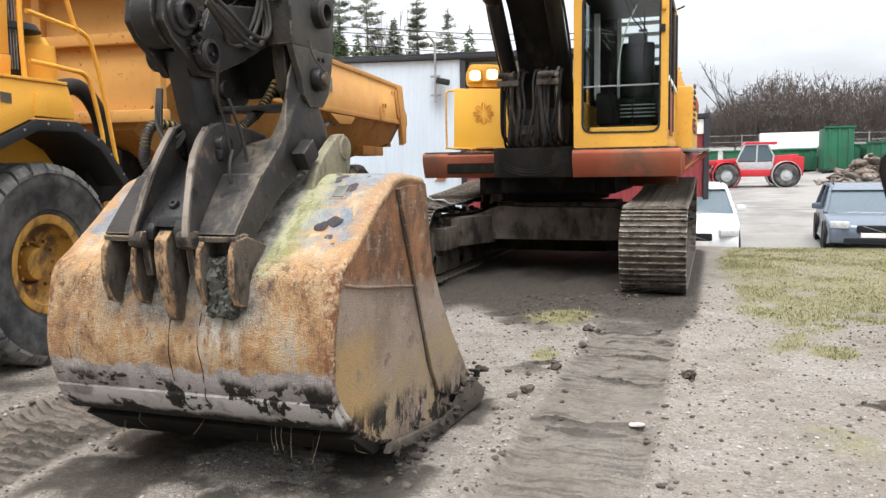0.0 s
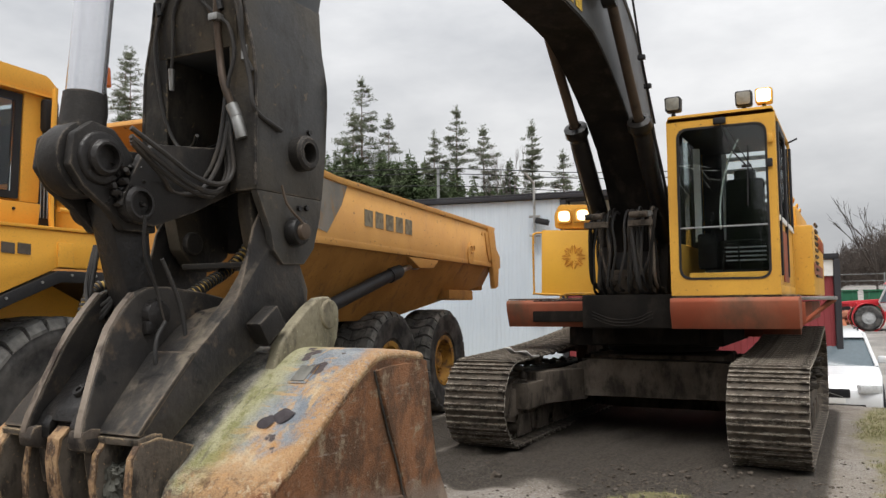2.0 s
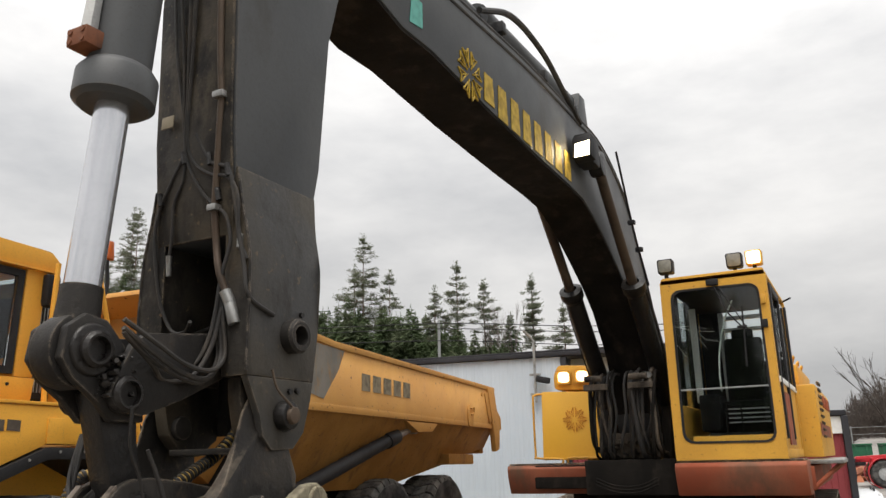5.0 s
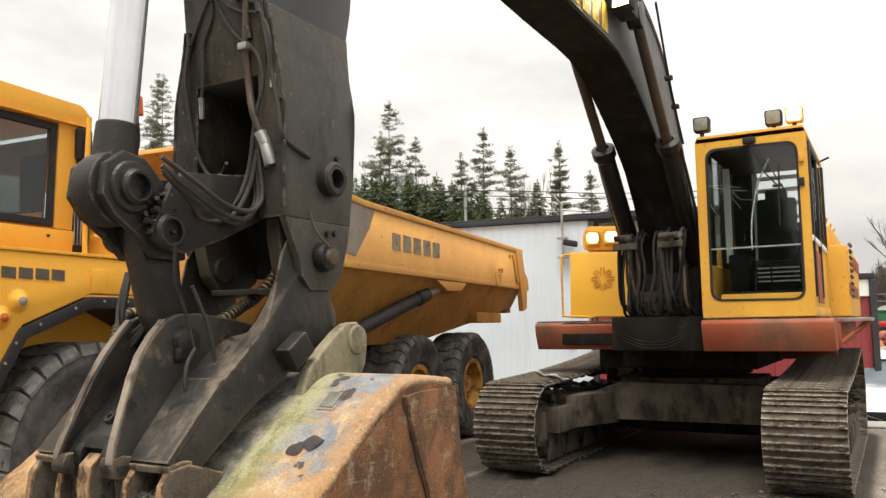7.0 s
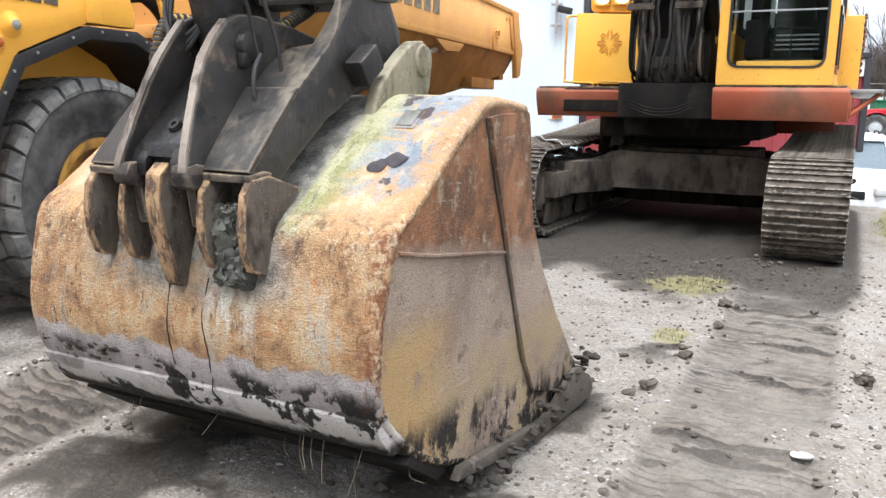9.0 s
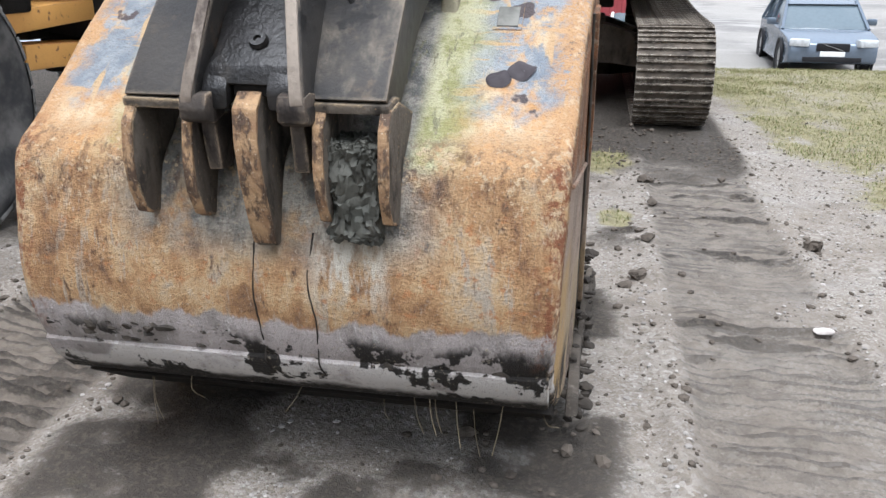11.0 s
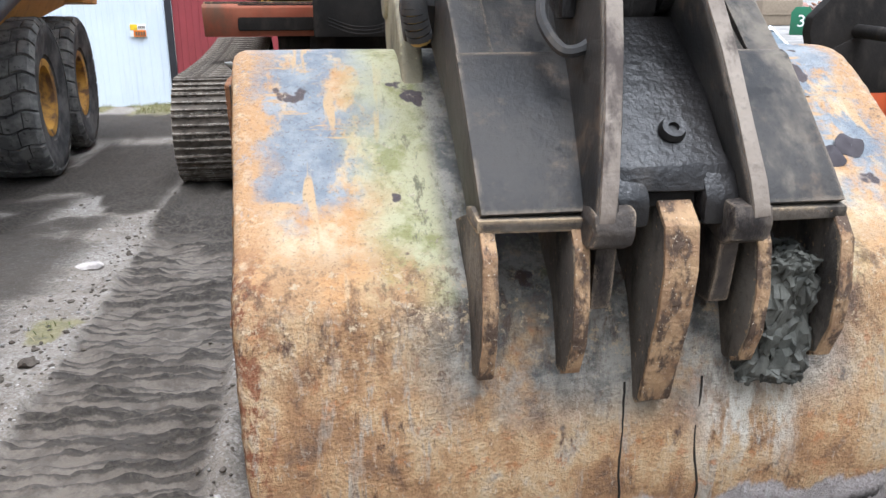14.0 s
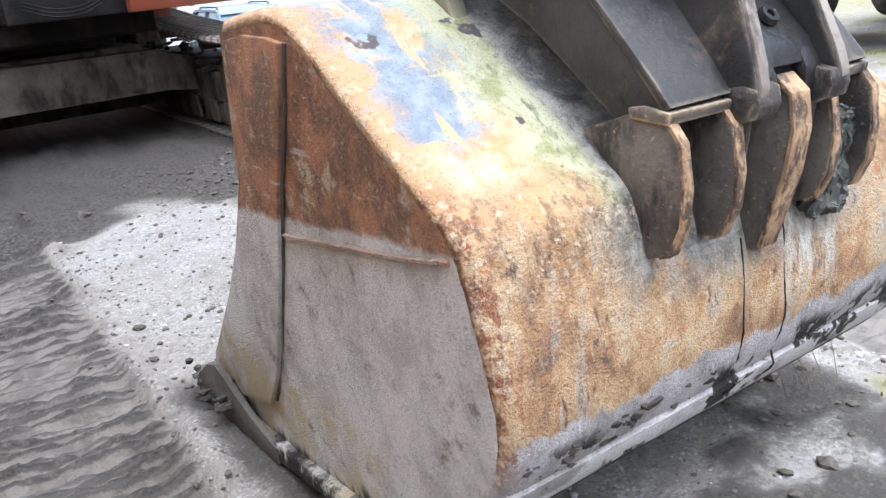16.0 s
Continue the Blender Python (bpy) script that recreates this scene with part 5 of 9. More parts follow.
for sign in (1, -1):
    edge = [(3.558, 2.14), (3.553, 2.35), (3.553, 2.58), (3.552, 2.66), (3.550, 2.74), (3.548, 2.82), (3.544, 2.92), (3.538, 3.04)]
    bm = prism([*edge, (4.09, 3.04), (4.08, 2.92), (4.065, 2.82), (4.055, 2.74), (4.05, 2.66), (4.045, 2.58), (4.03, 2.35), (4.0, 2.14)], C + sign * 0.175, C + sign * 0.313, 0.006)
    for v in bm.verts:
        if abs(v.co.x - C) > 0.28:
            v.co.x -= sign * 0.074 * float(smooth(2.60, 3.02, np.array(v.co.z)))
    bmesh.ops.recalc_face_normals(bm, faces=bm.faces)
    for f in bm.faces:
        f.material_index = 1 if f.normal.x * sign > 0.6 and f.calc_center_median().z > 2.3 else 0
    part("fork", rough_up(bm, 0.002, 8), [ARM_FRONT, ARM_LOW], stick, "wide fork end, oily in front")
    part("fork_plate", prism([(3.60, 2.139), (3.99, 2.139), (3.98, 2.05), (3.93, 1.90), (3.83, 1.83), (3.72, 1.84), (3.64, 1.92), (3.605, 2.05)], C + sign * 0.175, C + sign * 0.245, 0.008), ARM_FRONT, stick, "brown-stained fork plate")
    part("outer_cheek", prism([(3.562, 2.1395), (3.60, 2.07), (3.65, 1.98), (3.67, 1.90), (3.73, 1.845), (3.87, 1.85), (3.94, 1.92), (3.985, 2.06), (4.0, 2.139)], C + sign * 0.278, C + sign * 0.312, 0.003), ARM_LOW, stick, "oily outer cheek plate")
    part("edge_bead", rough_up(tube([(C + sign * 0.313, 3.556, 2.16), (C + sign * 0.312, 3.553, 2.60), (C + sign * 0.294, 3.551, 2.74), (C + sign * 0.266, 3.548, 2.86), (C + sign * 0.242, 3.542, 3.0)], 0.007, 6), 0.003, 25), HITCH, stick, "ragged weld along the fork edge")
    part("pin_boss", ring_boss((C + sign * 0.30, 3.835, 2.325), (C + sign * 0.372, 3.835, 2.325), 0.076, 0.044, depth=0.06), HITCH, stick)
    pin = part("pivot_pin", rod((C + sign * 0.315, 3.79, 1.985), (C + sign * 0.366, 3.79, 1.985), 0.066, 0.058, 20, 0.012), GREASE, stick, "greased pivot pin end")
    part("pin_cap", rod((C + sign * 0.355, 3.79, 1.985), (C + sign * 0.385, 3.79, 1.985), 0.040, 0.034, 16, 0.006), PIPE, pin)
    part("keeper", tube([(C + sign * 0.38, 3.77, 2.02), (C + sign * 0.35, 3.71, 2.09), (C + sign * 0.335, 3.69, 2.17)], 0.006), PIPE, stick)
    for y, z in ((3.83, 2.09), (3.88, 2.095), (3.90, 2.43)):
        part("bolt", rod((C + sign * 0.306, y, z), (C + sign * 0.326, y, z), 0.013, 0.013, 8), GREASE, stick)
part("inner_web", span(C - 0.19, C + 0.19, 3.93, 3.97, 1.92, 2.76), UNDER, stick)
part("inner_boss", rod((C - 0.196, 3.70, 1.95), (C - 0.15, 3.70, 1.95), 0.055, 0.05, 18, 0.008), HITCH, stick)
part("end_plate", span(C - 0.19, C + 0.19, 3.66, 3.92, 1.835, 1.86, 0.004), HITCH, stick)

# tipping links, guide links and the bucket cylinder
for sign in (1, -1):
    arm = [(3.10, 1.95), (3.03, 2.02), (2.925, 2.09), (2.87, 2.16), (2.885, 2.27), (2.96, 2.325), (3.05, 2.31), (3.13, 2.23), (3.20, 2.12), (3.24, 2.03), (3.245, 1.95)]
    link = part("tipping_link", prism(arm, C + sign * 0.060, C + sign * 0.100, 0.010), HITCH, excavator, "dark tipping link plate")
    part("upper_boss", ring_boss((C + sign * 0.09, 2.993, 2.196), (C + sign * 0.142, 2.993, 2.196), 0.066, 0.045, depth=0.06), GREASE, link)
    part("collar", rod((C + sign * 0.098, 2.993, 2.196), (C + sign * 0.114, 2.993, 2.196), 0.098, 0.090, 30, 0.005), GREASE, link)
    part("lower_boss", ring_boss((C + sign * 0.09, 3.126, 2.047), (C + sign * 0.160, 3.126, 2.047), 0.066, 0.046, depth=0.06), GREASE, link)
    guide = [(3.05, 2.05), (3.09, 2.13), (3.14, 2.23), (3.20, 2.28), (3.3, 2.29), (3.62, 2.33), (3.84, 2.43), (3.92, 2.36), (3.92, 2.27), (3.84, 2.22), (3.62, 2.14), (3.4, 2.04), (3.2, 1.97), (3.10, 1.98)]
    part("guide_link", prism(guide, C + sign * 0.103, C + sign * 0.138, 0.008), HITCH, excavator, "dark guide link plate")
for sign in (1, -1):
    tagged(part("grease", clods(45, 8 + sign, lambda r: (C + sign * (0.10 + 0.03 * r.random()), 3.0 + 0.13 * r.random() + 0.02, 2.19 - 0.16 * r.random()), 0.016), GREASE, excavator, "dried grease and grit round the pins"), kind="stuff")
    for y, z in ((3.10, 2.13), (3.045, 2.08), (3.07, 2.20)):
        part("bolt", rod((C + sign * 0.097, y, z), (C + sign * 0.118, y, z), 0.016, 0.016, 6), GREASE, excavator)
bm = prism([(3.05, 2.06), (3.08, 1.98), (3.105, 1.90), (3.128, 1.82), (3.155, 1.73), (3.18, 1.65), (3.195, 1.58), (3.22, 1.56), (3.28, 1.56), (3.325, 1.63), (3.305, 1.74), (3.265, 1.87), (3.245, 2.06)], C - 0.055, C + 0.055, 0.012)
part("link_body", bm, GREASE, excavator, "solid lower end of the tipping link")
way = Vector((0, 0.083, 0.995)).normalized()
eye0 = Vector((C, 2.985, 2.196))
cylinder = part("bucket_cylinder", joined(rod(eye0 + way * 1.10, eye0 + way * 3.2, 0.125, seg=32), turned([(0.05, 0), (0.135, 0), (0.160, 0.02), (0.160, 0.13), (0.14, 0.16), (0.125, 0.17)], eye0 + way * 0.985, way, 32)), ARM, excavator, "dark grey hydraulic cylinder barrel")
part("piston_rod", rod(eye0 + way * 0.16, eye0 + way * 1.08, 0.067, seg=32), CHROME, cylinder, "bright chrome piston rod")
part("rod_eye", joined(rod((C - 0.058, *eye0[1:]), (C + 0.058, *eye0[1:]), 0.136, 0.136, 36, 0.02), rod(eye0, eye0 + way * 0.24, 0.085, 0.075)), HITCH, cylinder, "big dark rod eye")
part("port_block", joined(box(eye0 + way * 1.225 + Vector((-0.02, -0.15, 0)), (0.11, 0.10, 0.075), 0.006), *[rod(eye0 + way * 1.225 + Vector((dx, -0.205, dz)), eye0 + way * 1.225 + Vector((dx, -0.19, dz)), 0.013, seg=8) for dx in (-0.055, 0.015) for dz in (-0.02, 0.02)]), COPPER_RED, cylinder, "rust red port block with bolts")
part("port_fitting", rod(eye0 + way * 1.26 + Vector((-0.02, -0.15, 0)), eye0 + way * 1.45 + Vector((-0.02, -0.15, 0)), 0.035, 0.032, 6), STEEL, cylinder)

# hoses and pipes down the stick's face
F = lambda x, z, d=0.015: (C + x, 3.548 - 0.075 * min(1, max(0, (z - 2.74) / 1.2)) - d, z)
part("oil_pipe", tube([F(0.175, 5.0), F(0.165, 4.0), F(0.16, 3.55), F(0.165, 3.36), F(0.15, 3.15), F(0.135, 2.95), F(0.13, 2.84), (C + 0.14, 3.535, 2.70), (C + 0.175, 3.52, 2.58), (C + 0.21, 3.53, 2.48)], 0.016, 10), PIPE, stick, "brown painted oil pipe")
part("coupling", joined(rod((C + 0.205, 3.53, 2.49), (C + 0.225, 3.54, 2.44), 0.026, 0.026, 12), rod((C + 0.222, 3.54, 2.445), (C + 0.247, 3.55, 2.35), 0.025, 0.027, 16, 0.004)), STEEL, stick, "bright steel quick coupling")
for x, z, w in ((0.165, 3.37, 0.06), (0.133, 2.86, 0.05)):
    part("pipe_clip", box(F(x, z, 0.02), (w, 0.05, 0.03), 0.005), STEEL, stick)
for pts, r in (([F(-0.10, 5.0), F(-0.09, 4.1), F(-0.06, 3.6), F(-0.055, 3.3), F(-0.05, 3.15), F(-0.13, 3.02), F(-0.20, 2.9), F(-0.225, 2.75), (C - 0.19, 3.55, 2.5), (C - 0.12, 3.56, 2.36), (C + 0.02, 3.5, 2.33), (C + 0.1, 3.45, 2.36)], 0.011),
               ([F(-0.03, 4.6), F(-0.02, 3.9), F(-0.035, 3.4), F(-0.04, 3.14), F(0.03, 2.98), F(0.12, 2.88), F(0.19, 2.82), (C + 0.22, 3.53, 2.70), (C + 0.19, 3.52, 2.55), (C + 0.16, 3.5, 2.3), (C + 0.12, 3.42, 2.16), (C + 0.05, 3.2, 2.14), (C + 0.16, 3.05, 2.16)], 0.012),
               ([F(0.02, 4.3), F(0.0, 3.7), F(-0.03, 3.25), F(0.0, 3.1), F(0.10, 3.02), F(0.20, 2.99), F(0.255, 2.9), (C + 0.262, 3.535, 2.72), (C + 0.30, 3.55, 2.62)], 0.012),
               ([F(-0.16, 4.4), F(-0.11, 3.7), F(-0.06, 3.32), F(-0.05, 3.05), F(-0.11, 2.92), F(-0.12, 2.78), (C - 0.14, 3.54, 2.66)], 0.010),
               ([(C + 0.19, 3.53, 2.42), (C + 0.17, 3.5, 2.25), (C + 0.15, 3.42, 2.13), (C + 0.13, 3.3, 2.11), (C + 0.17, 3.2, 2.16), (C + 0.19, 3.05, 2.25)], 0.014),
               ([(C + 0.2, 3.1, 2.0), (C + 0.17, 3.13, 1.86), (C + 0.15, 3.2, 1.75), (C + 0.14, 3.25, 1.62)], 0.009)):
    part("hydraulic_hose", tube(pts, r * 0.72, 8), HOSE, stick)
for dx, dz, r in ((0.0, 0.0, 0.011), (0.018, 0.03, 0.010), (-0.02, -0.015, 0.008)):
    part("hydraulic_hose", tube([(C + 0.205, 3.03, 2.27 + dz), (C + 0.21 + dx, 3.16, 2.20 + dz), (C + 0.205 + dx, 3.32, 2.135 + dz), (C + 0.20 + dx, 3.46, 2.125 + dz), (C + 0.19 + dx, 3.54, 2.22), (C + 0.18 + dx, 3.535, 2.36), (C + 0.19, 3.53, 2.47)], r, 8), HOSE, stick)
part("hydraulic_hose", tube([F(0.02, 3.22), F(0.10, 3.08), F(0.20, 3.03), F(0.235, 2.92), (C + 0.26, 3.535, 2.75), (C + 0.295, 3.54, 2.58), (C + 0.313, 3.552, 2.46), (C + 0.325, 3.70, 2.40)], 0.010, 8), HOSE, stick)
for x, z in ((0.10, 3.09), (0.205, 3.02), (-0.05, 3.12), (-0.19, 2.95), (0.15, 2.92)):
    part("hose_coupling", rod(F(x - 0.006, z + 0.028, 0.017), F(x + 0.006, z - 0.028, 0.017), 0.0145, 0.0145, 8), GREASE, stick)
part("hose_end", rod((C - 0.14, 3.54, 2.69), (C - 0.145, 3.55, 2.60), 0.014, 0.011, 10), STEEL, stick)
part("hose_end", rod((C + 0.262, 3.545, 2.73), (C + 0.262, 3.545, 2.67), 0.015, 0.015, 10), STEEL, stick)
part("paint_scar", rough_up(span(C - 0.17, C - 0.10, 3.474, 3.480, 3.27, 3.33, 0.002), 0.004, 30), plain("scraped_primer", (0.30, 0.26, 0.19), 0.7), stick)

# boom
PLAN[0] = SET_BACK
BOOM_W = 0.25
BELLY = [(4.45, 4.52), (4.95, 4.42), (5.35, 4.44), (6.3, 4.38), (7.4, 4.345), (8.15, 4.335), (8.55, 4.31), (8.85, 4.22), (9.12, 4.11), (9.5, 3.92), (9.9, 3.70), (10.25, 3.46), (10.6, 3.08), (10.82, 2.72), (10.9, 2.3)]
BOOM = [*BELLY, (11.0, 2.05), (11.4, 2.05), (11.55, 2.4), (11.45, 3.0), (11.25, 3.6), (10.9, 4.15), (10.45, 4.65), (9.95, 5.02), (9.3, 5.22), (8.5, 5.22), (7.2, 5.20), (6.4, 5.14), (5.4, 5.06), (4.7, 5.02), (4.15, 4.98), (3.98, 4.75), (4.15, 4.52)]
boom = part("boom", prism(BOOM, C - BOOM_W, C + BOOM_W, 0.012), ARM, excavator, "dark grey cranked boom with worn yellow marking")
# near-black cover on the belly, darker than the grey sides
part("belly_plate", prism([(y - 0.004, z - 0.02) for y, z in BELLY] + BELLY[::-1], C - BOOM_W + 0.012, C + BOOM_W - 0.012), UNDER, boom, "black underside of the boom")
XR = C + BOOM_W + 0.003
# lettering: a row of plain bars where the maker's name stands, and a flower-like ring
for k in range(8):
    y, wd = 6.16 + 0.262 * k, 0.19
    lo, hi = 4.375 + 0.045 * (1 if k == 0 else 0), 4.66
    part("lettering_bar", prism([(y, lo), (y + wd, lo), (y + wd - 0.02, hi), (y + 0.02, hi)], XR, XR + 0.004), MARK_YELLOW, boom, "faded yellow lettering bar")
petals = []
for k in range(8):
    a = 2 * math.pi * k / 8 + 0.39
    for b0, r0, b1, r1 in ((0.0, 0.05, 0.0, 0.165), (0.0, 0.165, 0.26, 0.20), (0.0, 0.165, -0.26, 0.20), (0.26, 0.20, 0.12, 0.09), (-0.26, 0.20, -0.12, 0.09)):
        p0 = (XR + 0.002, 5.92 + r0 * math.cos(a + b0), 4.52 + r0 * math.sin(a + b0))
        p1 = (XR + 0.002, 5.92 + r1 * math.cos(a + b1), 4.52 + r1 * math.sin(a + b1))
        petals.append(tube([p0, p1], 0.007, 5, straight=True))
part("ring_emblem", joined(*petals), MARK_YELLOW, boom)
part("sticker", prism([(5.03, 4.50), (5.20, 4.53), (5.20, 4.72), (5.06, 4.72)], XR, XR + 0.003), TEAL, boom)
# pipes along the boom's top
for dx, dz, r in ((0.12, 0.05, 0.035), (0.02, 0.06, 0.035), (-0.10, 0.05, 0.03), (0.235, -0.02, 0.022), (0.245, -0.09, 0.018)):
    part("oil_pipe", tube([(C + dx, 4.6, 5.02 + dz), (C + dx, 5.6, 5.08 + dz), (C + dx, 7.2, 5.205 + dz), (C + dx, 8.5, 5.225 + dz), (C + dx, 9.3, 5.22 + dz), (C + dx, 9.98, 5.01 + dz), (C + dx, 10.48, 4.64 + dz), (C + dx, 11.26, 3.6 + dz * 0.6), (C + dx, 11.46, 2.9)], r, 8, 5), HOSE, boom)
part("stick_cylinder", joined(rod((C, 6.6, 5.42), (C, 9.0, 5.55), 0.13, seg=24), rod((C, 4.9, 5.33), (C, 6.6, 5.42), 0.06, seg=20), prism([(8.8, 5.15), (9.2, 5.15), (9.1, 5.65), (8.9, 5.65)], C - 0.18, C + 0.18, 0.02)), ARM, boom)
for y in (5.6, 6.6, 7.6, 8.5):
    part("pipe_clamp", span(C - 0.16, C + 0.27, y - 0.04, y + 0.04, 5.17 + 0.03 * (y > 6), 5.30, 0.01), BLACK, boom)
part("loose_hose", tube([(C + 0.18, 6.3, 5.28), (C + 0.22, 6.9, 5.52), (C + 0.24, 7.6, 5.50), (C + 0.25, 8.2, 5.30), (C + 0.26, 8.6, 5.15)], 0.028), HOSE, boom)
# work lamp on the boom's side, lit
lampbox = part("work_lamp", joined(box((C + 0.40, 8.20, 4.70), (0.20, 0.15, 0.24), 0.02, pose(0, 0, 0, -12, 0, -8)), box((C + 0.36, 8.42, 4.75), (0.18, 0.3, 0.30), 0.03)), BLACK, boom, "black work lamp housing, lit")
part("lens", box((C + 0.402, 8.122, 4.672), (0.155, 0.012, 0.155), 0.01, pose(0, 0, 0, -12, 0, -8)), LAMP_WARM, lampbox, "glowing warm lens")
# boom cylinders
BC = Vector((0, 0.716, -0.698))
for sign in (1, -1):
    x = C + sign * 0.365
    base, gland, top = Vector((x, 11.12, 2.36)), Vector((x, 9.87, 3.62)), Vector((x, 8.75, 4.72))
    cyl = part("boom_cylinder", joined(rod(base, gland + BC * 0.02, 0.105, seg=24), turned([(0.075, -0.02), (0.135, 0), (0.135, 0.10), (0.12, 0.12), (0.105, 0.16)], gland - BC * 0.06, BC, 24), rod(base - Vector((0.06, 0, 0)), base + Vector((0.06, 0, 0)), 0.14)), GREASE, excavator, "black boom cylinder")
    part("piston_rod", rod(top, gland, 0.055, seg=20), PIPE, cyl, "dull brown piston rod")
    part("rod_eye", rod(top - Vector((0.07, 0, 0)), top + Vector((0.07, 0, 0)), 0.13, 0.13, 24, 0.01), GREASE, cyl)
    part("feed_pipe", tube([gland + Vector((sign * 0.10, 0, 0.08)), gland + Vector((sign * 0.12, 0.3, -0.25)), gland + Vector((sign * 0.12, 0.7, -0.68)), gland + Vector((sign * 0.10, 0.85, -0.9))], 0.018), HOSE, cyl)
part("limit_rod", joined(tube([(C + 0.52, 8.95, 4.9), (C + 0.50, 9.5, 4.2), (C + 0.50, 10.0, 3.65)], 0.012), box((C + 0.50, 9.45, 4.25), (0.08, 0.06, 0.05), 0.01), box((C + 0.50, 9.7, 4.0), (0.08, 0.06, 0.05), 0.01)), BLACK, excavator)
# ---- excavator house, cab and undercarriage ----
H = -2.17
part("slew_housing", joined(span(H - 0.95, H + 0.95, 11.0, 13.4, 1.12, 1.41, 0.03), span(H - 0.6, H + 0.7, 10.85, 11.0, 1.15, 1.40, 0.02)), UNDER, excavator, "near-black housing of the slew ring")
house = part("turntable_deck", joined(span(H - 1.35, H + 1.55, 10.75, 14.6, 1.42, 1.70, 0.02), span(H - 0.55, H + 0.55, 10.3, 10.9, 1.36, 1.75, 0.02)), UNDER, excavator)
for x0, x1, y0 in ((-3.88, -2.60, 10.74), (-1.655, -0.345, 10.10)):
    skirt = [(y0 + 0.02, 1.70), (y0, 1.66), (y0 + 0.01, 1.56), (y0 + 0.09, 1.36), (y0 + 0.5, 1.36), (y0 + 0.5, 1.70)]
    sk = part("skirt", prism(skirt, x0, x1, 0.012), RED, excavator, "faded red steel front skirt, muddy below")
    part("skirt_top", span(x0 + 0.02, x1 - 0.02, y0 + 0.03, y0 + 0.5, 1.702, 1.722, 0.004), RUST_STEEL, sk)
# tank box beside the boom, with two lit lamps
box_body = part("tank_box", prism(rounded([(-3.56, 1.76), (-2.68, 1.76), (-2.74, 2.20), (-2.80, 2.60), (-3.54, 2.64)], 0.03), 11.20, 13.0, 0.02, "y"), PANEL_YELLOW, excavator, "bright yellow tank panel with a thin red flower mark")
flower = []
for k in range(8):
    a = 2 * math.pi * k / 8 + 0.39
    for b0, r0, b1, r1 in ((0.0, 0.04, 0.0, 0.10), (0.0, 0.10, 0.3, 0.16), (0.0, 0.10, -0.3, 0.16), (0.3, 0.16, 0.18, 0.07), (-0.3, 0.16, -0.18, 0.07)):
        flower.append(tube([(-3.10 + r0 * math.cos(a + b0), 11.195, 2.26 + r0 * math.sin(a + b0)), (-3.10 + r1 * math.cos(a + b1), 11.195, 2.26 + r1 * math.sin(a + b1))], 0.0028, 5, straight=True))
part("flower_mark", joined(*flower), MARK_RED, box_body)
part("hand_rail", tube([(-3.57, 11.35, 2.62), (-3.66, 11.25, 2.60), (-3.67, 11.22, 2.5), (-3.67, 11.22, 1.86), (-3.64, 11.2, 1.79), (-3.3, 11.14, 1.77), (-3.27, 11.14, 1.72)], 0.014), YELLOW, box_body)
part("foot_rail", tube([(-3.2, 11.14, 1.72), (-3.18, 11.12, 1.78), (-2.9, 11.12, 1.78), (-2.7, 11.14, 1.77)], 0.012), YELLOW, box_body)
lamp_hood = part("lamp_hood", prism(rounded([(-3.38, 2.66), (-2.86, 2.63), (-2.84, 2.80), (-2.90, 2.95), (-3.32, 2.98), (-3.39, 2.84)], 0.05), 11.28, 11.7, 0.015, "y"), YELLOW, excavator, "yellow lamp hood with two lit lamps")
for x in (-3.24, -2.985):
    lens = part("lamp", prism(rounded([(x - 0.075, 2.752), (x + 0.075, 2.746), (x + 0.075, 2.880), (x - 0.075, 2.886)], 0.055, 5), 11.25, 11.285, 0.006, "y"), LAMP_ON, lamp_hood, "lit headlamp lens")
    part("lamp_rim", frame_band(rounded([(x - 0.105, 2.725), (x + 0.105, 2.718), (x + 0.105, 2.905), (x - 0.105, 2.912)], 0.045), rounded([(x - 0.085, 2.745), (x + 0.085, 2.738), (x + 0.085, 2.885), (x - 0.085, 2.892)], 0.035), 11.235, 11.28), YELLOW, lens)

# cab
CX0, CX1, CY0, CY1, CZ0, CZ1 = -1.635, -0.505, 10.12, 12.25, 1.725, 3.70
cab = part("cab", span(CX0, CX1, CY0 + 0.03, CY1, CZ0, CZ0 + 0.10, 0.01), YELLOW, excavator, "yellow operator's cab with scratched paint")
part("roof", prism(rounded([(CX0, CZ1 - 0.05), (CX1, CZ1 - 0.05), (CX1 - 0.02, CZ1 + 0.03), (CX0 + 0.02, CZ1 + 0.03)], 0.03), CY0, CY1, 0.015, "y"), YELLOW, cab)
for x in (CX0, CX1 - 0.06):
    part("rear_post", span(x, x + 0.06, CY1 - 0.10, CY1, CZ0 + 0.1, CZ1 - 0.05, 0.01), YELLOW, cab)
part("rear_panel", span(CX0 + 0.06, CX1 - 0.06, CY1 - 0.04, CY1, CZ0 + 0.1, CZ0 + 0.95, 0.005), YELLOW, cab)
part("door_panel", span(CX1 - 0.05, CX1 - 0.01, CY0 + 0.12, CY1 - 0.1, CZ0 + 0.1, CZ0 + 0.82, 0.006), YELLOW, cab)
part("side_panel", span(CX0 + 0.01, CX0 + 0.05, CY0 + 0.12, CY1 - 0.1, CZ0 + 0.1, CZ0 + 0.60, 0.006), YELLOW, cab)
WIN = rounded([(CX0 + 0.095, CZ0 + 0.175), (CX1 - 0.085, CZ0 + 0.165), (CX1 - 0.085, CZ1 - 0.13), (CX0 + 0.105, CZ1 - 0.12)], 0.13, 6)
n = len(WIN)
per = []
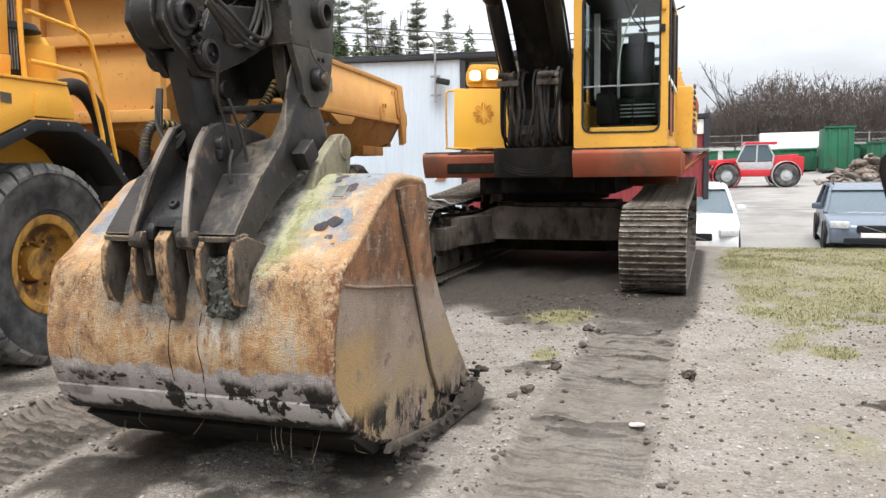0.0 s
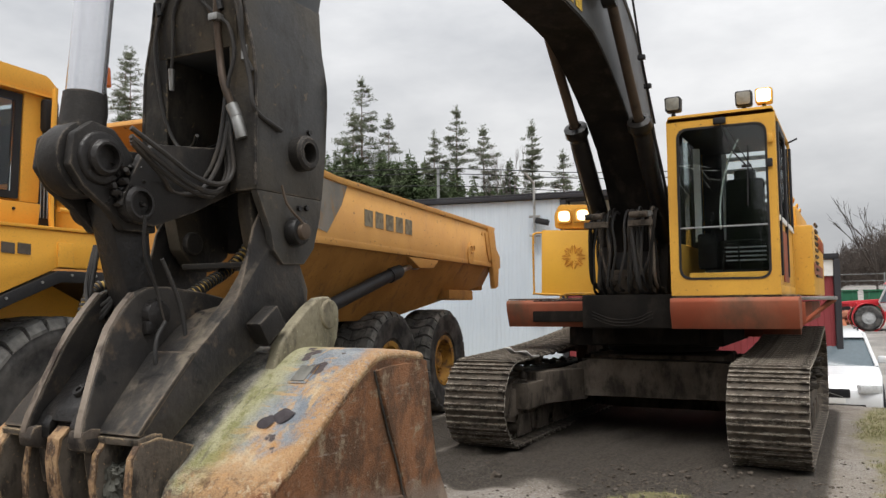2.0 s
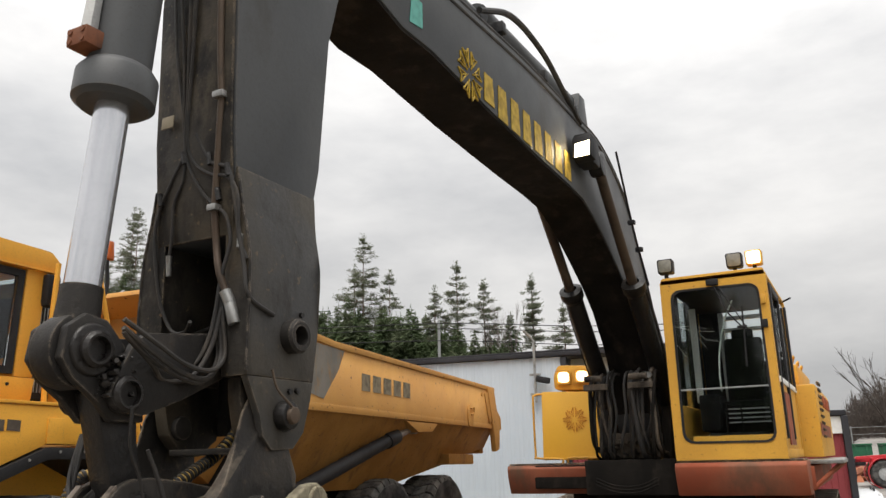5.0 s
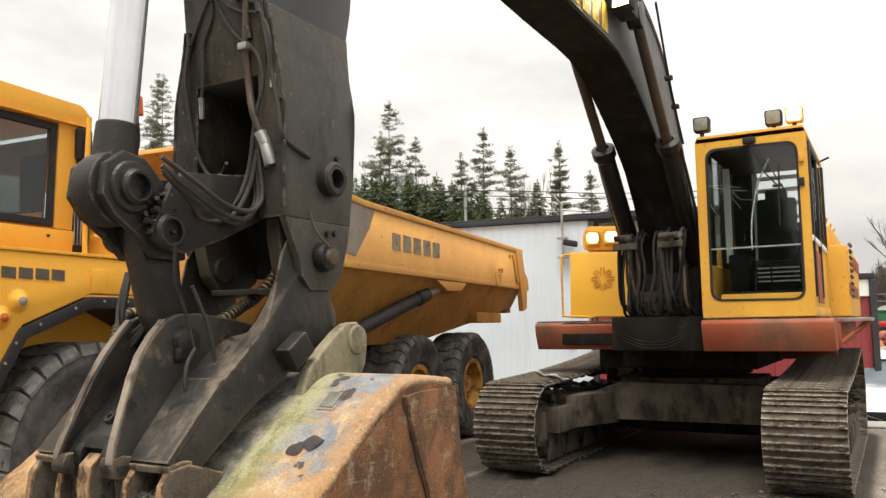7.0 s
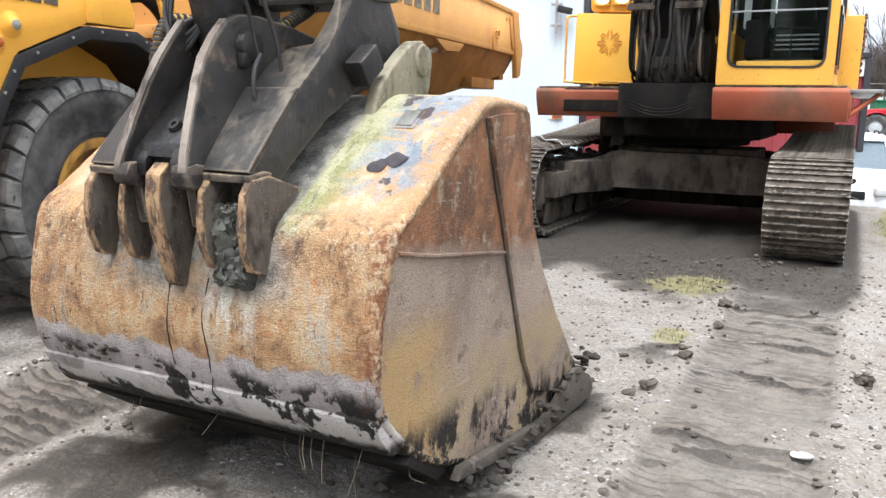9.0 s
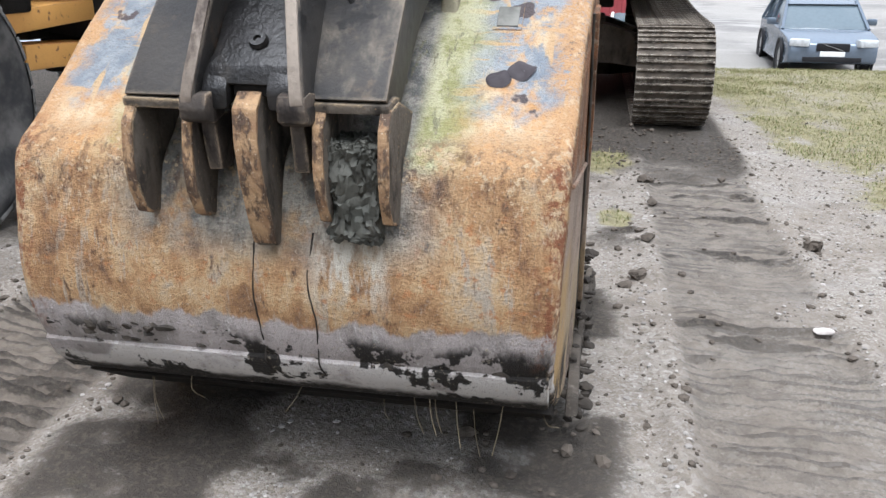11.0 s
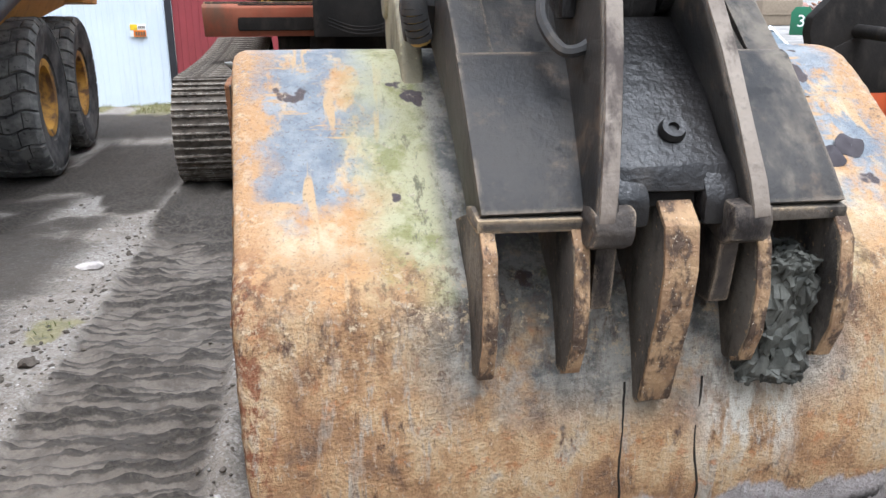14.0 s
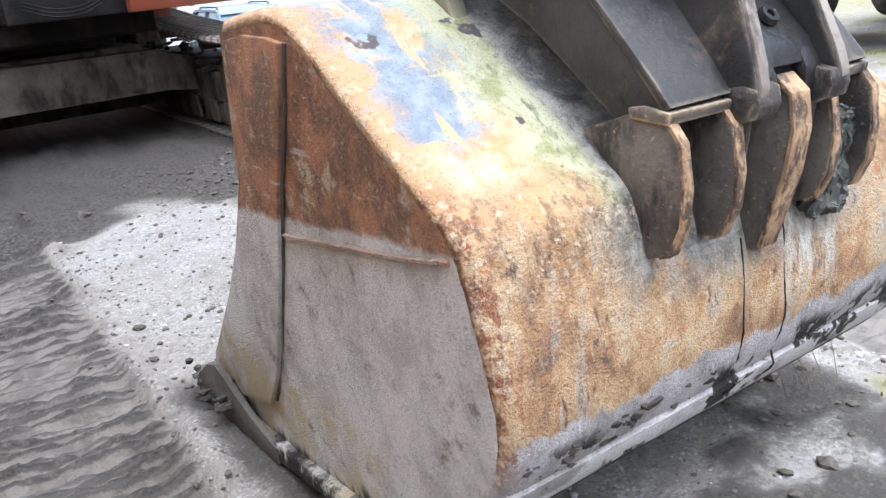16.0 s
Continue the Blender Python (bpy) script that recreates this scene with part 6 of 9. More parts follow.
for a, b in WIN:
    u, v = (a - (CX0 + CX1) / 2) / ((CX1 - CX0) / 2 - 0.09), (b - (CZ0 + CZ1) / 2) / ((CZ1 - CZ0) / 2 - 0.15)
    m = max(abs(u), abs(v))
    per.append(((CX0 + CX1) / 2 + u / m * ((CX1 - CX0) / 2), (CZ0 + CZ1) / 2 + v / m * ((CZ1 - CZ0) / 2)))
part("front_frame", frame_band(per, WIN, CY0, CY0 + 0.09, "y", 0.0), YELLOW, cab, "yellow front frame with rust at the sill")
seal = rounded([(CX0 + 0.118, CZ0 + 0.198), (CX1 - 0.108, CZ0 + 0.188), (CX1 - 0.108, CZ1 - 0.153), (CX0 + 0.128, CZ1 - 0.143)], 0.115, 6)
part("window_seal", frame_band(WIN, seal, CY0 - 0.006, CY0 + 0.03, "y"), BLACK, cab)
wind = part("windscreen", prism(seal, CY0 + 0.018, CY0 + 0.026, 0, "y"), GLASS, cab, "large tinted windscreen reflecting the sky")
wind.visible_shadow = False
part("screen_bar", span(CX0 + 0.12, CX1 - 0.11, CY0 + 0.0, CY0 + 0.016, CZ0 + 0.735, CZ0 + 0.752, 0.003), TRIM_GREY, cab)
part("wiper", joined(tube([(-1.06, CY0 - 0.03, 3.60), (-0.92, CY0 - 0.035, 3.25), (-0.80, CY0 - 0.03, 3.10)], 0.008, straight=True), tube([(-0.78, CY0 - 0.02, 3.32), (-0.80, CY0 - 0.02, 2.68)], 0.009, straight=True), tube([(-1.0, CY0 - 0.02, 3.56), (-0.74, CY0 - 0.025, 3.06)], 0.006, straight=True), box((-1.06, CY0 - 0.02, 3.62), (0.13, 0.06, 0.07), 0.015), box((-0.80, CY0 - 0.025, 3.10), (0.10, 0.02, 0.03), 0.005)), BLACK, cab)
part("latch", box((-0.575, CY0 - 0.01, 3.12), (0.07, 0.03, 0.09), 0.01), BLACK, cab)
part("hinge", joined(*[box((-0.56, CY0 - 0.012, z), (0.05, 0.03, 0.10), 0.01) for z in (3.38,)]), YELLOW, cab)
# cab side facing the yard: door frame and glass
for y0, y1, z0, z1 in ((0.12, 0.20, CZ0 + 0.2, CZ1 - 0.12), (0.95, 1.03, CZ0 + 0.2, CZ1 - 0.12), (0.21, 0.94, CZ1 - 0.2, CZ1 - 0.12), (1.9, 1.98, CZ0 + 0.8, CZ1 - 0.12)):
    part("door_frame", span(CX1 - 0.01, CX1 + 0.02, CY0 + y0, CY0 + y1, z0, z1, 0.006), BLACK, cab)
part("side_sill", span(CX1 - 0.008, CX1 + 0.015, CY0 + 0.05, CY1 - 0.05, CZ0 + 0.78, CZ0 + 0.84, 0.006), WHITE, cab)
for y0, y1 in ((CY0 + 0.21, CY0 + 0.94), (CY0 + 1.04, CY0 + 1.89)):
    pane = part("side_pane", span(CX1 - 0.02, CX1 - 0.014, y0, y1, CZ0 + 0.85, CZ1 - 0.13), GLASS, cab)
    pane.visible_shadow = False
pane = part("side_pane", span(CX0 + 0.014, CX0 + 0.02, CY0 + 0.12, CY1 - 0.11, CZ0 + 0.62, CZ1 - 0.06), GLASS, cab)
pane.visible_shadow = False
# black panels added to keep daylight out of the cab's inside
part("lining", joined(span(CX0 + 0.022, CX0 + 0.045, CY0 + 0.50, CY0 + 0.72, CZ0 + 0.61, CZ1 - 0.06), span(CX0 + 0.022, CX0 + 0.045, CY0 + 1.15, CY1 - 0.11, CZ0 + 0.61, CZ1 - 0.06), span(CX0 + 0.05, CX0 + 0.34, CY1 - 0.11, CY1 - 0.085, CZ0 + 0.15, CZ1 - 0.09), span(CX0 + 0.34, CX1 - 0.06, CY1 - 0.11, CY1 - 0.085, CZ0 + 0.15, CZ0 + 1.20), span(CX1 - 0.075, CX1 - 0.052, CY0 + 0.13, CY1 - 0.1, CZ0 + 0.15, CZ0 + 0.80)), UNDER, cab, "black panels added to darken the cab's inside")
for k, z in enumerate((2.98, 3.16, 3.34, 3.50)):
    part("rear_bar", span(CX0 + 0.34, CX1 - 0.07, CY1 - 0.08, CY1 - 0.05, z, z + 0.055), WHITE, cab, "white rear window bar")
part("red_panel", span(CX1 - 0.004, CX1 + 0.006, CY0 + 0.45, CY0 + 1.1, CZ0 + 0.14, CZ0 + 0.70), RED, cab)
for x, m, dy in ((-1.57, LAMP_OFF, 0.0), (-0.83, LAMP_OFF, 0.12), (-0.62, LAMP_ON, 0.10)):
    hd = part("roof_lamp", prism(rounded([(x - 0.085, 3.80), (x + 0.085, 3.80), (x + 0.09, 3.97), (x - 0.09, 3.97)], 0.03), CY0 + 0.06 + dy, CY0 + 0.18 + dy, 0.012, "y"), BLACK if m is LAMP_OFF else YELLOW, cab)
    part("roof_lamp_lens", prism(rounded([(x - 0.07, 3.815), (x + 0.07, 3.815), (x + 0.075, 3.955), (x - 0.075, 3.955)], 0.03), CY0 + 0.045 + dy, CY0 + 0.062 + dy, 0.004, "y"), m, hd, "lit roof lamp lens" if m is LAMP_ON else "dull unlit lens")
    part("lamp_foot", span(x - 0.02, x + 0.02, CY0 + 0.09 + dy, CY0 + 0.13 + dy, CZ1 + 0.02, 3.81), BLACK, hd)
part("aerial", tube([(CX1 + 0.02, CY0 + 1.6, CZ1 - 0.1), (CX1 + 0.12, CY0 + 1.55, CZ1 - 0.07)], 0.012, straight=True), BLACK, cab)
# inside: seat, console, levers
part("driver_seat", joined(box((-1.0, 11.35, 2.32), (0.50, 0.52, 0.14), 0.05), box((-1.0, 11.62, 2.78), (0.46, 0.14, 0.82), 0.06, pose(0, 0, 0, -8, 0, 0)), box((-1.0, 11.68, 3.22), (0.26, 0.10, 0.16), 0.04)), CAB_BLACK, cab, "black driver's seat")
part("console", joined(box((-1.36, 11.2, 2.25), (0.22, 0.6, 0.42), 0.03), box((-0.68, 11.2, 2.25), (0.16, 0.6, 0.42), 0.03), box((-1.02, 10.62, 1.93), (0.62, 0.3, 0.16), 0.03), span(CX0 + 0.08, CX1 - 0.08, 10.25, 12.1, CZ0 + 0.1, CZ0 + 0.14)), CAB_BLACK, cab)
part("inner_frame", joined(span(CX0 + 0.30, CX0 + 0.36, CY1 - 0.12, CY1 - 0.06, CZ0 + 0.6, CZ1 - 0.1), span(CX0 + 0.13, CX0 + 0.20, 11.0, 11.06, CZ0 + 0.65, CZ1 - 0.2)), WHITE, cab)
part("headliner", span(CX0 + 0.06, CX1 - 0.06, CY0 + 0.10, CY1 - 0.06, CZ1 - 0.09, CZ1 - 0.055), CAB_BLACK, cab)
part("lever", joined(tube([(-1.30, 10.9, 2.4), (-1.28, 10.8, 2.62)], 0.012, straight=True), tube([(-0.72, 10.9, 2.4), (-0.74, 10.8, 2.62)], 0.012, straight=True), box((-1.28, 10.8, 2.65), (0.05, 0.05, 0.1), 0.015), box((-0.74, 10.8, 2.65), (0.05, 0.05, 0.1), 0.015), tube([(-1.12, 10.45, 2.0), (-1.10, 10.4, 2.32)], 0.01, straight=True), tube([(-0.95, 10.45, 2.0), (-0.95, 10.4, 2.32)], 0.01, straight=True)), CAB_BLACK, cab)
part("floor_step", joined(*[span(-1.40 + 0.18 * k, -1.30 + 0.18 * k, 10.17, 10.24, CZ0 + 0.145, CZ0 + 0.185) for k in range(5)]), BLACK, cab)
part("kick_plate", span(-1.45, -0.62, 10.22, 10.30, CZ0 + 0.14, CZ0 + 0.25, 0.008), YELLOW, cab)
part("vent_slat", joined(*[span(-1.14, -0.70, 10.80, 10.83, 2.12 + 0.05 * k, 2.135 + 0.05 * k) for k in range(4)]), TRIM_GREY, cab, "pale slats below the seat")
part("cable", tube([(-0.883, CY0 + 0.05, 3.41), (-0.985, CY0 + 0.06, 3.20), (-1.065, CY0 + 0.07, 2.92), (-1.095, CY0 + 0.06, 2.66), (-1.095, CY0 + 0.05, 2.44)], 0.009, 6), PALE_CRACK, cab, "pale cable hanging behind the windscreen")
for pts in (((-1.51, 3.17), (-1.38, 3.13), (-1.27, 3.10), (-1.10, 3.08)), ((-1.38, 3.13), (-1.27, 3.02), (-1.19, 2.90)), ((-1.51, 2.97), (-1.44, 2.86), (-1.40, 2.80)), ((-1.27, 3.10), (-1.20, 3.00), (-1.06, 2.97)), ((-1.51, 3.17), (-1.35, 3.165), (-1.18, 3.12))):
    part("glass_crack", tube([(x, CY0 + 0.016, z) for x, z in pts], 0.0012, 4, straight=True), PALE_CRACK, wind, "thin crack in the windscreen")
# engine house behind the cab
hood = part("engine_house", joined(span(-1.45, -0.28, 12.30, 15.6, 1.72, 2.62, 0.03), span(H - 1.25, -1.5, 12.6, 15.4, 1.72, 2.66, 0.03), span(-1.45, -0.50, 13.0, 15.5, 2.64, 2.95, 0.04)), YELLOW, excavator, "yellow engine house with louvres")
for k in range(9):
    part("louvre", box((-0.27, 12.95, 1.98 + 0.085 * k), (0.03, 0.5, 0.035), 0.006, pose(0, 0, 0, 0, 25, 0)), RUST_STEEL, hood)
for k in range(4):
    part("catch", box((-0.26, 13.5 + 0.45 * k, 2.45), (0.03, 0.08, 0.16), 0.01), RED, hood)
part("red_band", span(-0.278, -0.272, 12.32, 14.9, 1.98, 2.14), RED, hood)
for y in (13.1, 13.9, 14.6):
    part("top_loop", tube([(-0.6, y, 2.94), (-0.55, y, 3.06), (-0.55, y + 0.22, 3.06), (-0.6, y + 0.22, 2.94)], 0.012), YELLOW, hood)
part("side_deck", joined(span(-0.47, -0.03, 10.75, 12.4, 1.66, 1.70, 0.006), span(-0.47, -0.10, 12.5, 14.6, 1.66, 1.70, 0.006)), STEEL, excavator, "grey steel walkway with worn tread")
part("deck_bracket", joined(tube([(-0.06, 10.85, 1.66), (-0.36, 10.75, 1.40)], 0.025, straight=True), tube([(-0.06, 12.3, 1.66), (-0.4, 12.2, 1.40)], 0.025, straight=True), span(-0.45, -0.32, 10.72, 14.6, 1.40, 1.64, 0.01)), RED, excavator)
part("counterweight", prism(rounded([(H - 1.4, 14.9), (H + 1.4, 14.9), (H + 1.3, 15.9), (H, 16.2), (H - 1.3, 15.9)], 0.15), 1.42, 2.75, 0.05, "z"), YELLOW, excavator)
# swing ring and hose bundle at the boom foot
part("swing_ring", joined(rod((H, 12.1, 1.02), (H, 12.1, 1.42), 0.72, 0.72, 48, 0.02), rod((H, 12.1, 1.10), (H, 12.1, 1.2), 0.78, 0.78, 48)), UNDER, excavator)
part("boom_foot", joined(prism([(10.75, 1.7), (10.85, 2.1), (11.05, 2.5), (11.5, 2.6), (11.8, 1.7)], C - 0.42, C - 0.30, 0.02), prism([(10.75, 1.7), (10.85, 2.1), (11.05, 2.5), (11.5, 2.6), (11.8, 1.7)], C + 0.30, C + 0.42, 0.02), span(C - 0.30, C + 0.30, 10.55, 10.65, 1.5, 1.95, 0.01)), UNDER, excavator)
rnd = random.Random(11)
for k in range(26):
    x = C - 0.36 + 0.031 * k + rnd.uniform(-0.012, 0.012)
    if abs(x - C + 0.02) < 0.07:
        continue
    y, low = 10.24 + rnd.uniform(-0.04, 0.16), 1.80 + rnd.uniform(-0.03, 0.10)
    sway, bow = rnd.uniform(-0.07, 0.07), rnd.uniform(-0.04, 0.04)
    pts = [(x, y + 0.34, 2.70 + rnd.uniform(-0.06, 0.06)), (x, y + 0.14, 2.72 + rnd.uniform(-0.03, 0.05)), (x, y, 2.54), (x + bow, y - 0.03, 2.25), (x + sway, y, low + 0.12), (x + sway * 1.3, y + 0.10, low), (x + sway * 1.5, y + 0.36, low - 0.03)]
    part("hydraulic_hose", tube(pts, rnd.choice((0.016, 0.020, 0.026)), 8), rnd.choice([HOSE, HOSE, FRAME, UNDER]), excavator)
part("valve_block", rough_up(joined(span(C - 0.25, C + 0.34, 10.52, 10.75, 1.76, 2.05, 0.02), *[rod((C - 0.2 + 0.09 * k, 10.45, 1.95), (C - 0.2 + 0.09 * k, 10.54, 1.95), 0.028, seg=10) for k in range(6)]), 0.004, 14), FRAME, excavator, "dusty valve block behind the hoses")
for x in (-2.50, -1.98):
    part("hose_manifold", joined(span(x - 0.13, x + 0.15, 10.16, 10.24, 2.53, 2.60, 0.01), rod((x - 0.1, 10.14, 2.66), (x + 0.1, 10.14, 2.66), 0.035)), FRAME, excavator)
part("loop_pipe", joined(*[tube([(C - 0.34, 10.22, 1.55 - 0.035 * k), (C - 0.1, 10.20, 1.47 - 0.035 * k), (C + 0.15, 10.20, 1.47 - 0.035 * k), (C + 0.36, 10.22, 1.55 - 0.035 * k)], 0.008) for k in range(3)]), UNDER, excavator)
for x in (-2.00, -1.88):
    part("hose_fitting", rod((x, 10.30, 2.68), (x, 10.24, 2.675), 0.032, 0.036, 12), STEEL, excavator)

# crawler tracks
TY0, TY1, TZ = 9.80, 13.75, 0.515


SPROCKET = 0.60


def track_line(count):
    """Places and headings of the shoes round one crawler: a smaller idler in front, a larger sprocket behind, so that the upper run climbs to the rear."""
    r, rr = 0.475, SPROCKET
    low, climb = TY1 - TY0, math.atan2(2 * (SPROCKET - 0.475), TY1 - TY0)
    top = low / math.cos(climb)
    zc = TZ - r + rr
    lengths = (low, math.pi * rr, top, math.pi * r)
    total, out = sum(lengths), []
    for k in range(count):
        d = total * k / count
        if d < low:
            y, z, a = TY0 + d, TZ - r, 0.0
        elif d < low + lengths[1]:
            a = (d - low) / rr
            y, z = TY1 + rr * math.sin(a), zc - rr * math.cos(a)
        elif d < low + lengths[1] + top:
            q = (d - low - lengths[1]) / top
            a = math.pi + climb
            y, z = TY1 - low * q, zc + rr - 2 * (rr - r) * q - 0.045 * math.sin(math.pi * q)
        else:
            b = (d - low - lengths[1] - top) / r
            a = math.pi + b
            y, z = TY0 - r * math.sin(b), TZ + r * math.cos(b)
        out.append((y, z, math.degrees(a)))
    return out


SHOES = 54
shoe = joined(box((0, 0, 0), (0.745, 0.198, 0.018), 0.004), *[box((0, dy, -0.022), (0.74, 0.016, 0.030), 0.003) for dy in (-0.085, -0.005, 0.075)], box((0, 0.095, 0.006), (0.745, 0.03, 0.014), 0.003), *[box((sx, 0, 0.035), (0.05, 0.18, 0.06), 0.01) for sx in (-0.13, 0.13)])
shoe_mesh = bpy.data.meshes.new("track_shoe")
shoe.to_mesh(shoe_mesh)
shoe.free()
shoe_mesh.materials.append(TRACK)
for tx in (-0.615, -3.69):
    crawler = part("crawler_frame", joined(prism(rounded([(9.75, 0.30), (10.2, 0.22), (13.3, 0.22), (13.9, 0.30), (13.9, 0.68), (13.2, 0.80), (10.4, 0.80), (9.9, 0.72)], 0.05), tx - 0.20, tx + 0.20, 0.02),
                                           rod((tx - 0.09, TY0, TZ), (tx + 0.09, TY0, TZ), 0.40, 0.40, 40, 0.03), rod((tx - 0.14, TY0, TZ), (tx + 0.14, TY0, TZ), 0.16, 0.16, 24), rod((tx - 0.09, TY1, TZ + 0.125), (tx + 0.09, TY1, TZ + 0.125), 0.52, 0.52, 40, 0.03)), FRAME, excavator, "mud-caked crawler side frame")
    for k in range(8):
        part("roller", rod((tx - 0.22, 10.15 + 0.46 * k, 0.20), (tx + 0.22, 10.15 + 0.46 * k, 0.20), 0.10, 0.10, 20, 0.02), FRAME, crawler)
    for k in range(2):
        part("carrier_roller", rod((tx - 0.18, 11.0 + 1.5 * k, 0.93 + 0.09 * k), (tx + 0.18, 11.0 + 1.5 * k, 0.93 + 0.09 * k), 0.075, 0.075, 18), FRAME, crawler)
    for sx in (-1, 1):
        part("roller_guard", joined(*[prism([(10.0 + 0.62 * k, 0.10), (10.42 + 0.62 * k, 0.10), (10.36 + 0.62 * k, 0.34), (10.06 + 0.62 * k, 0.34)], tx + sx * 0.225, tx + sx * 0.26, 0.008) for k in range(6)], prism([(9.75, 0.34), (13.6, 0.34), (13.5, 0.66), (9.9, 0.66)], tx + sx * 0.202, tx + sx * 0.25, 0.012)), FRAME, crawler)
    for y, z, a in track_line(SHOES):
        ob = new("track_shoe", shoe_mesh)
        ob.parent = crawler
        ob.matrix_basis = Matrix.Translation((2.17, -11.8, 0)) @ SET_BACK @ Matrix.Translation((tx, y, z)) @ pose(0, 0, 0, a, 0, 0)
    tagged(part("mud_cake", clods(90, int(tx * 10), lambda r: (tx + r.choice((-1, 1)) * r.uniform(0.2, 0.33), r.uniform(9.8, 13.6), r.choice([r.uniform(0.80, 0.92), r.uniform(0.66, 0.80)])), 0.045), MUD, crawler, "wet mud caked on the track frame"), kind="stuff")
part("undercarriage_frame", joined(
    prism(rounded([(-3.50, 0.42), (-2.95, 0.47), (-1.20, 0.47), (-0.85, 0.42), (-0.85, 0.78), (-1.25, 0.92), (-2.9, 0.94), (-3.50, 0.74)], 0.04), 11.15, 11.55, 0.02, "y"),
    prism(rounded([(-3.45, 0.20), (-2.95, 0.16), (-1.2, 0.16), (-0.85, 0.20), (-0.85, 0.78), (-1.25, 0.92), (-2.9, 0.94), (-3.45, 0.74)], 0.04), 12.6, 13.0, 0.02, "y"),
    span(-3.0, -1.3, 11.5, 12.7, 0.50, 0.98, 0.03)), FRAME, excavator, "mud-caked cross beam of the undercarriage")
part("left_strut", joined(box((-3.28, 10.85, 0.62), (0.30, 0.95, 0.40), 0.03, pose(0, 0, 0, 0, 0, -24)), span(-3.50, -3.28, 9.95, 10.9, 0.42, 0.72, 0.02)), FRAME, excavator)
part("red_block", joined(box((-1.62, 12.9, 1.12), (0.28, 0.1, 0.24), 0.01, pose(0, 0, 0, 0, -25, 0)), span(-1.3, -0.5, 12.9, 13.1, 1.16, 1.36, 0.01)), RED, excavator)
PLAN[0] = PLAIN
# ---- articulated dumper ----
D_AT, D_TURN = (-6.195, 4.945, 0.0), 4.8
dumper = thing("dump_truck", D_AT, "yellow six-wheeled articulated dump truck with empty tipping body", "dump truck", D_TURN)


def dpart(name, bm, material, parent=None, label=""):
    return part(name, bm, material, parent or dumper, label, world_coords=False)


TYRE_R, TYRE_W = 0.815, 0.60


def tyre_body():
    half = TYRE_W / 2
    prof = [(0.36, -half * 0.72), (0.40, -half * 0.80), (0.52, -half * 0.93), (0.64, -half), (0.72, -half * 0.985), (0.755, -half * 0.93), (0.790, -half * 0.66), (0.795, 0), (0.790, half * 0.66), (0.755, half * 0.93), (0.72, half * 0.985), (0.64, half), (0.63, half - 0.004), (0.52, half * 0.93), (0.44, half * 0.88), (0.43, half * 0.83), (0.40, half * 0.80), (0.36, half * 0.72)]
    return turned(prof, (0, 0, 0), (1, 0, 0), 64)


def tread_blocks():
    """Worn earthmover tread: rows of blocks in a shallow wave across the tyre, parted by narrow grooves."""
    v, f, count = [], [], 28
    for k in range(count):
        a0 = 2 * math.pi * k / count
        for u0, u1 in (((-0.302, -0.115), (-0.10, 0.085), (0.10, 0.302)) if k % 2 else ((-0.302, -0.045), (-0.03, 0.15), (0.165, 0.302))):
            rows = []
            for q in range(5):
                u = u0 + (u1 - u0) * q / 4
                wave = 0.040 * math.cos(u * 15.5) + 0.02 * u
                sink = 0.0 if abs(u) < 0.20 else 0.30 * (abs(u) - 0.20) ** 1.25 if abs(u) < 0.29 else 0.055
                tip = 0.006 if q in (0, 4) else 0.0
                ring = []
                for da, r in ((-0.104, 0.785), (-0.090, TYRE_R - tip), (0.090, TYRE_R - tip), (0.104, 0.785)):
                    a = a0 + wave + da
                    ring.append(len(v))
                    v.append((u, (r - sink) * math.cos(a), (r - sink) * math.sin(a)))
                rows.append(ring)
            for p, q in zip(rows, rows[1:]):
                f += [(p[i], p[i + 1], q[i + 1], q[i]) for i in range(3)]
            f += [tuple(rows[0]), tuple(rows[-1][::-1])]
    bm = bmesh.new()
    verts = [bm.verts.new(c) for c in v]
    for face in f:
        bm.faces.new([verts[i] for i in face])
    return bm


def rim(side):
    prof = [(0.0, 0.02), (0.16, 0.02), (0.17, 0.06), (0.26, 0.07), (0.30, 0.10), (0.325, 0.16), (0.33, 0.235), (0.385, 0.25), (0.40, 0.245), (0.40, 0.225), (0.36, 0.21), (0.35, -0.22), (0.39, -0.23), (0.0, -0.22)]
    b = turned(prof, (0, 0, 0), (1, 0, 0), 48)
    return b


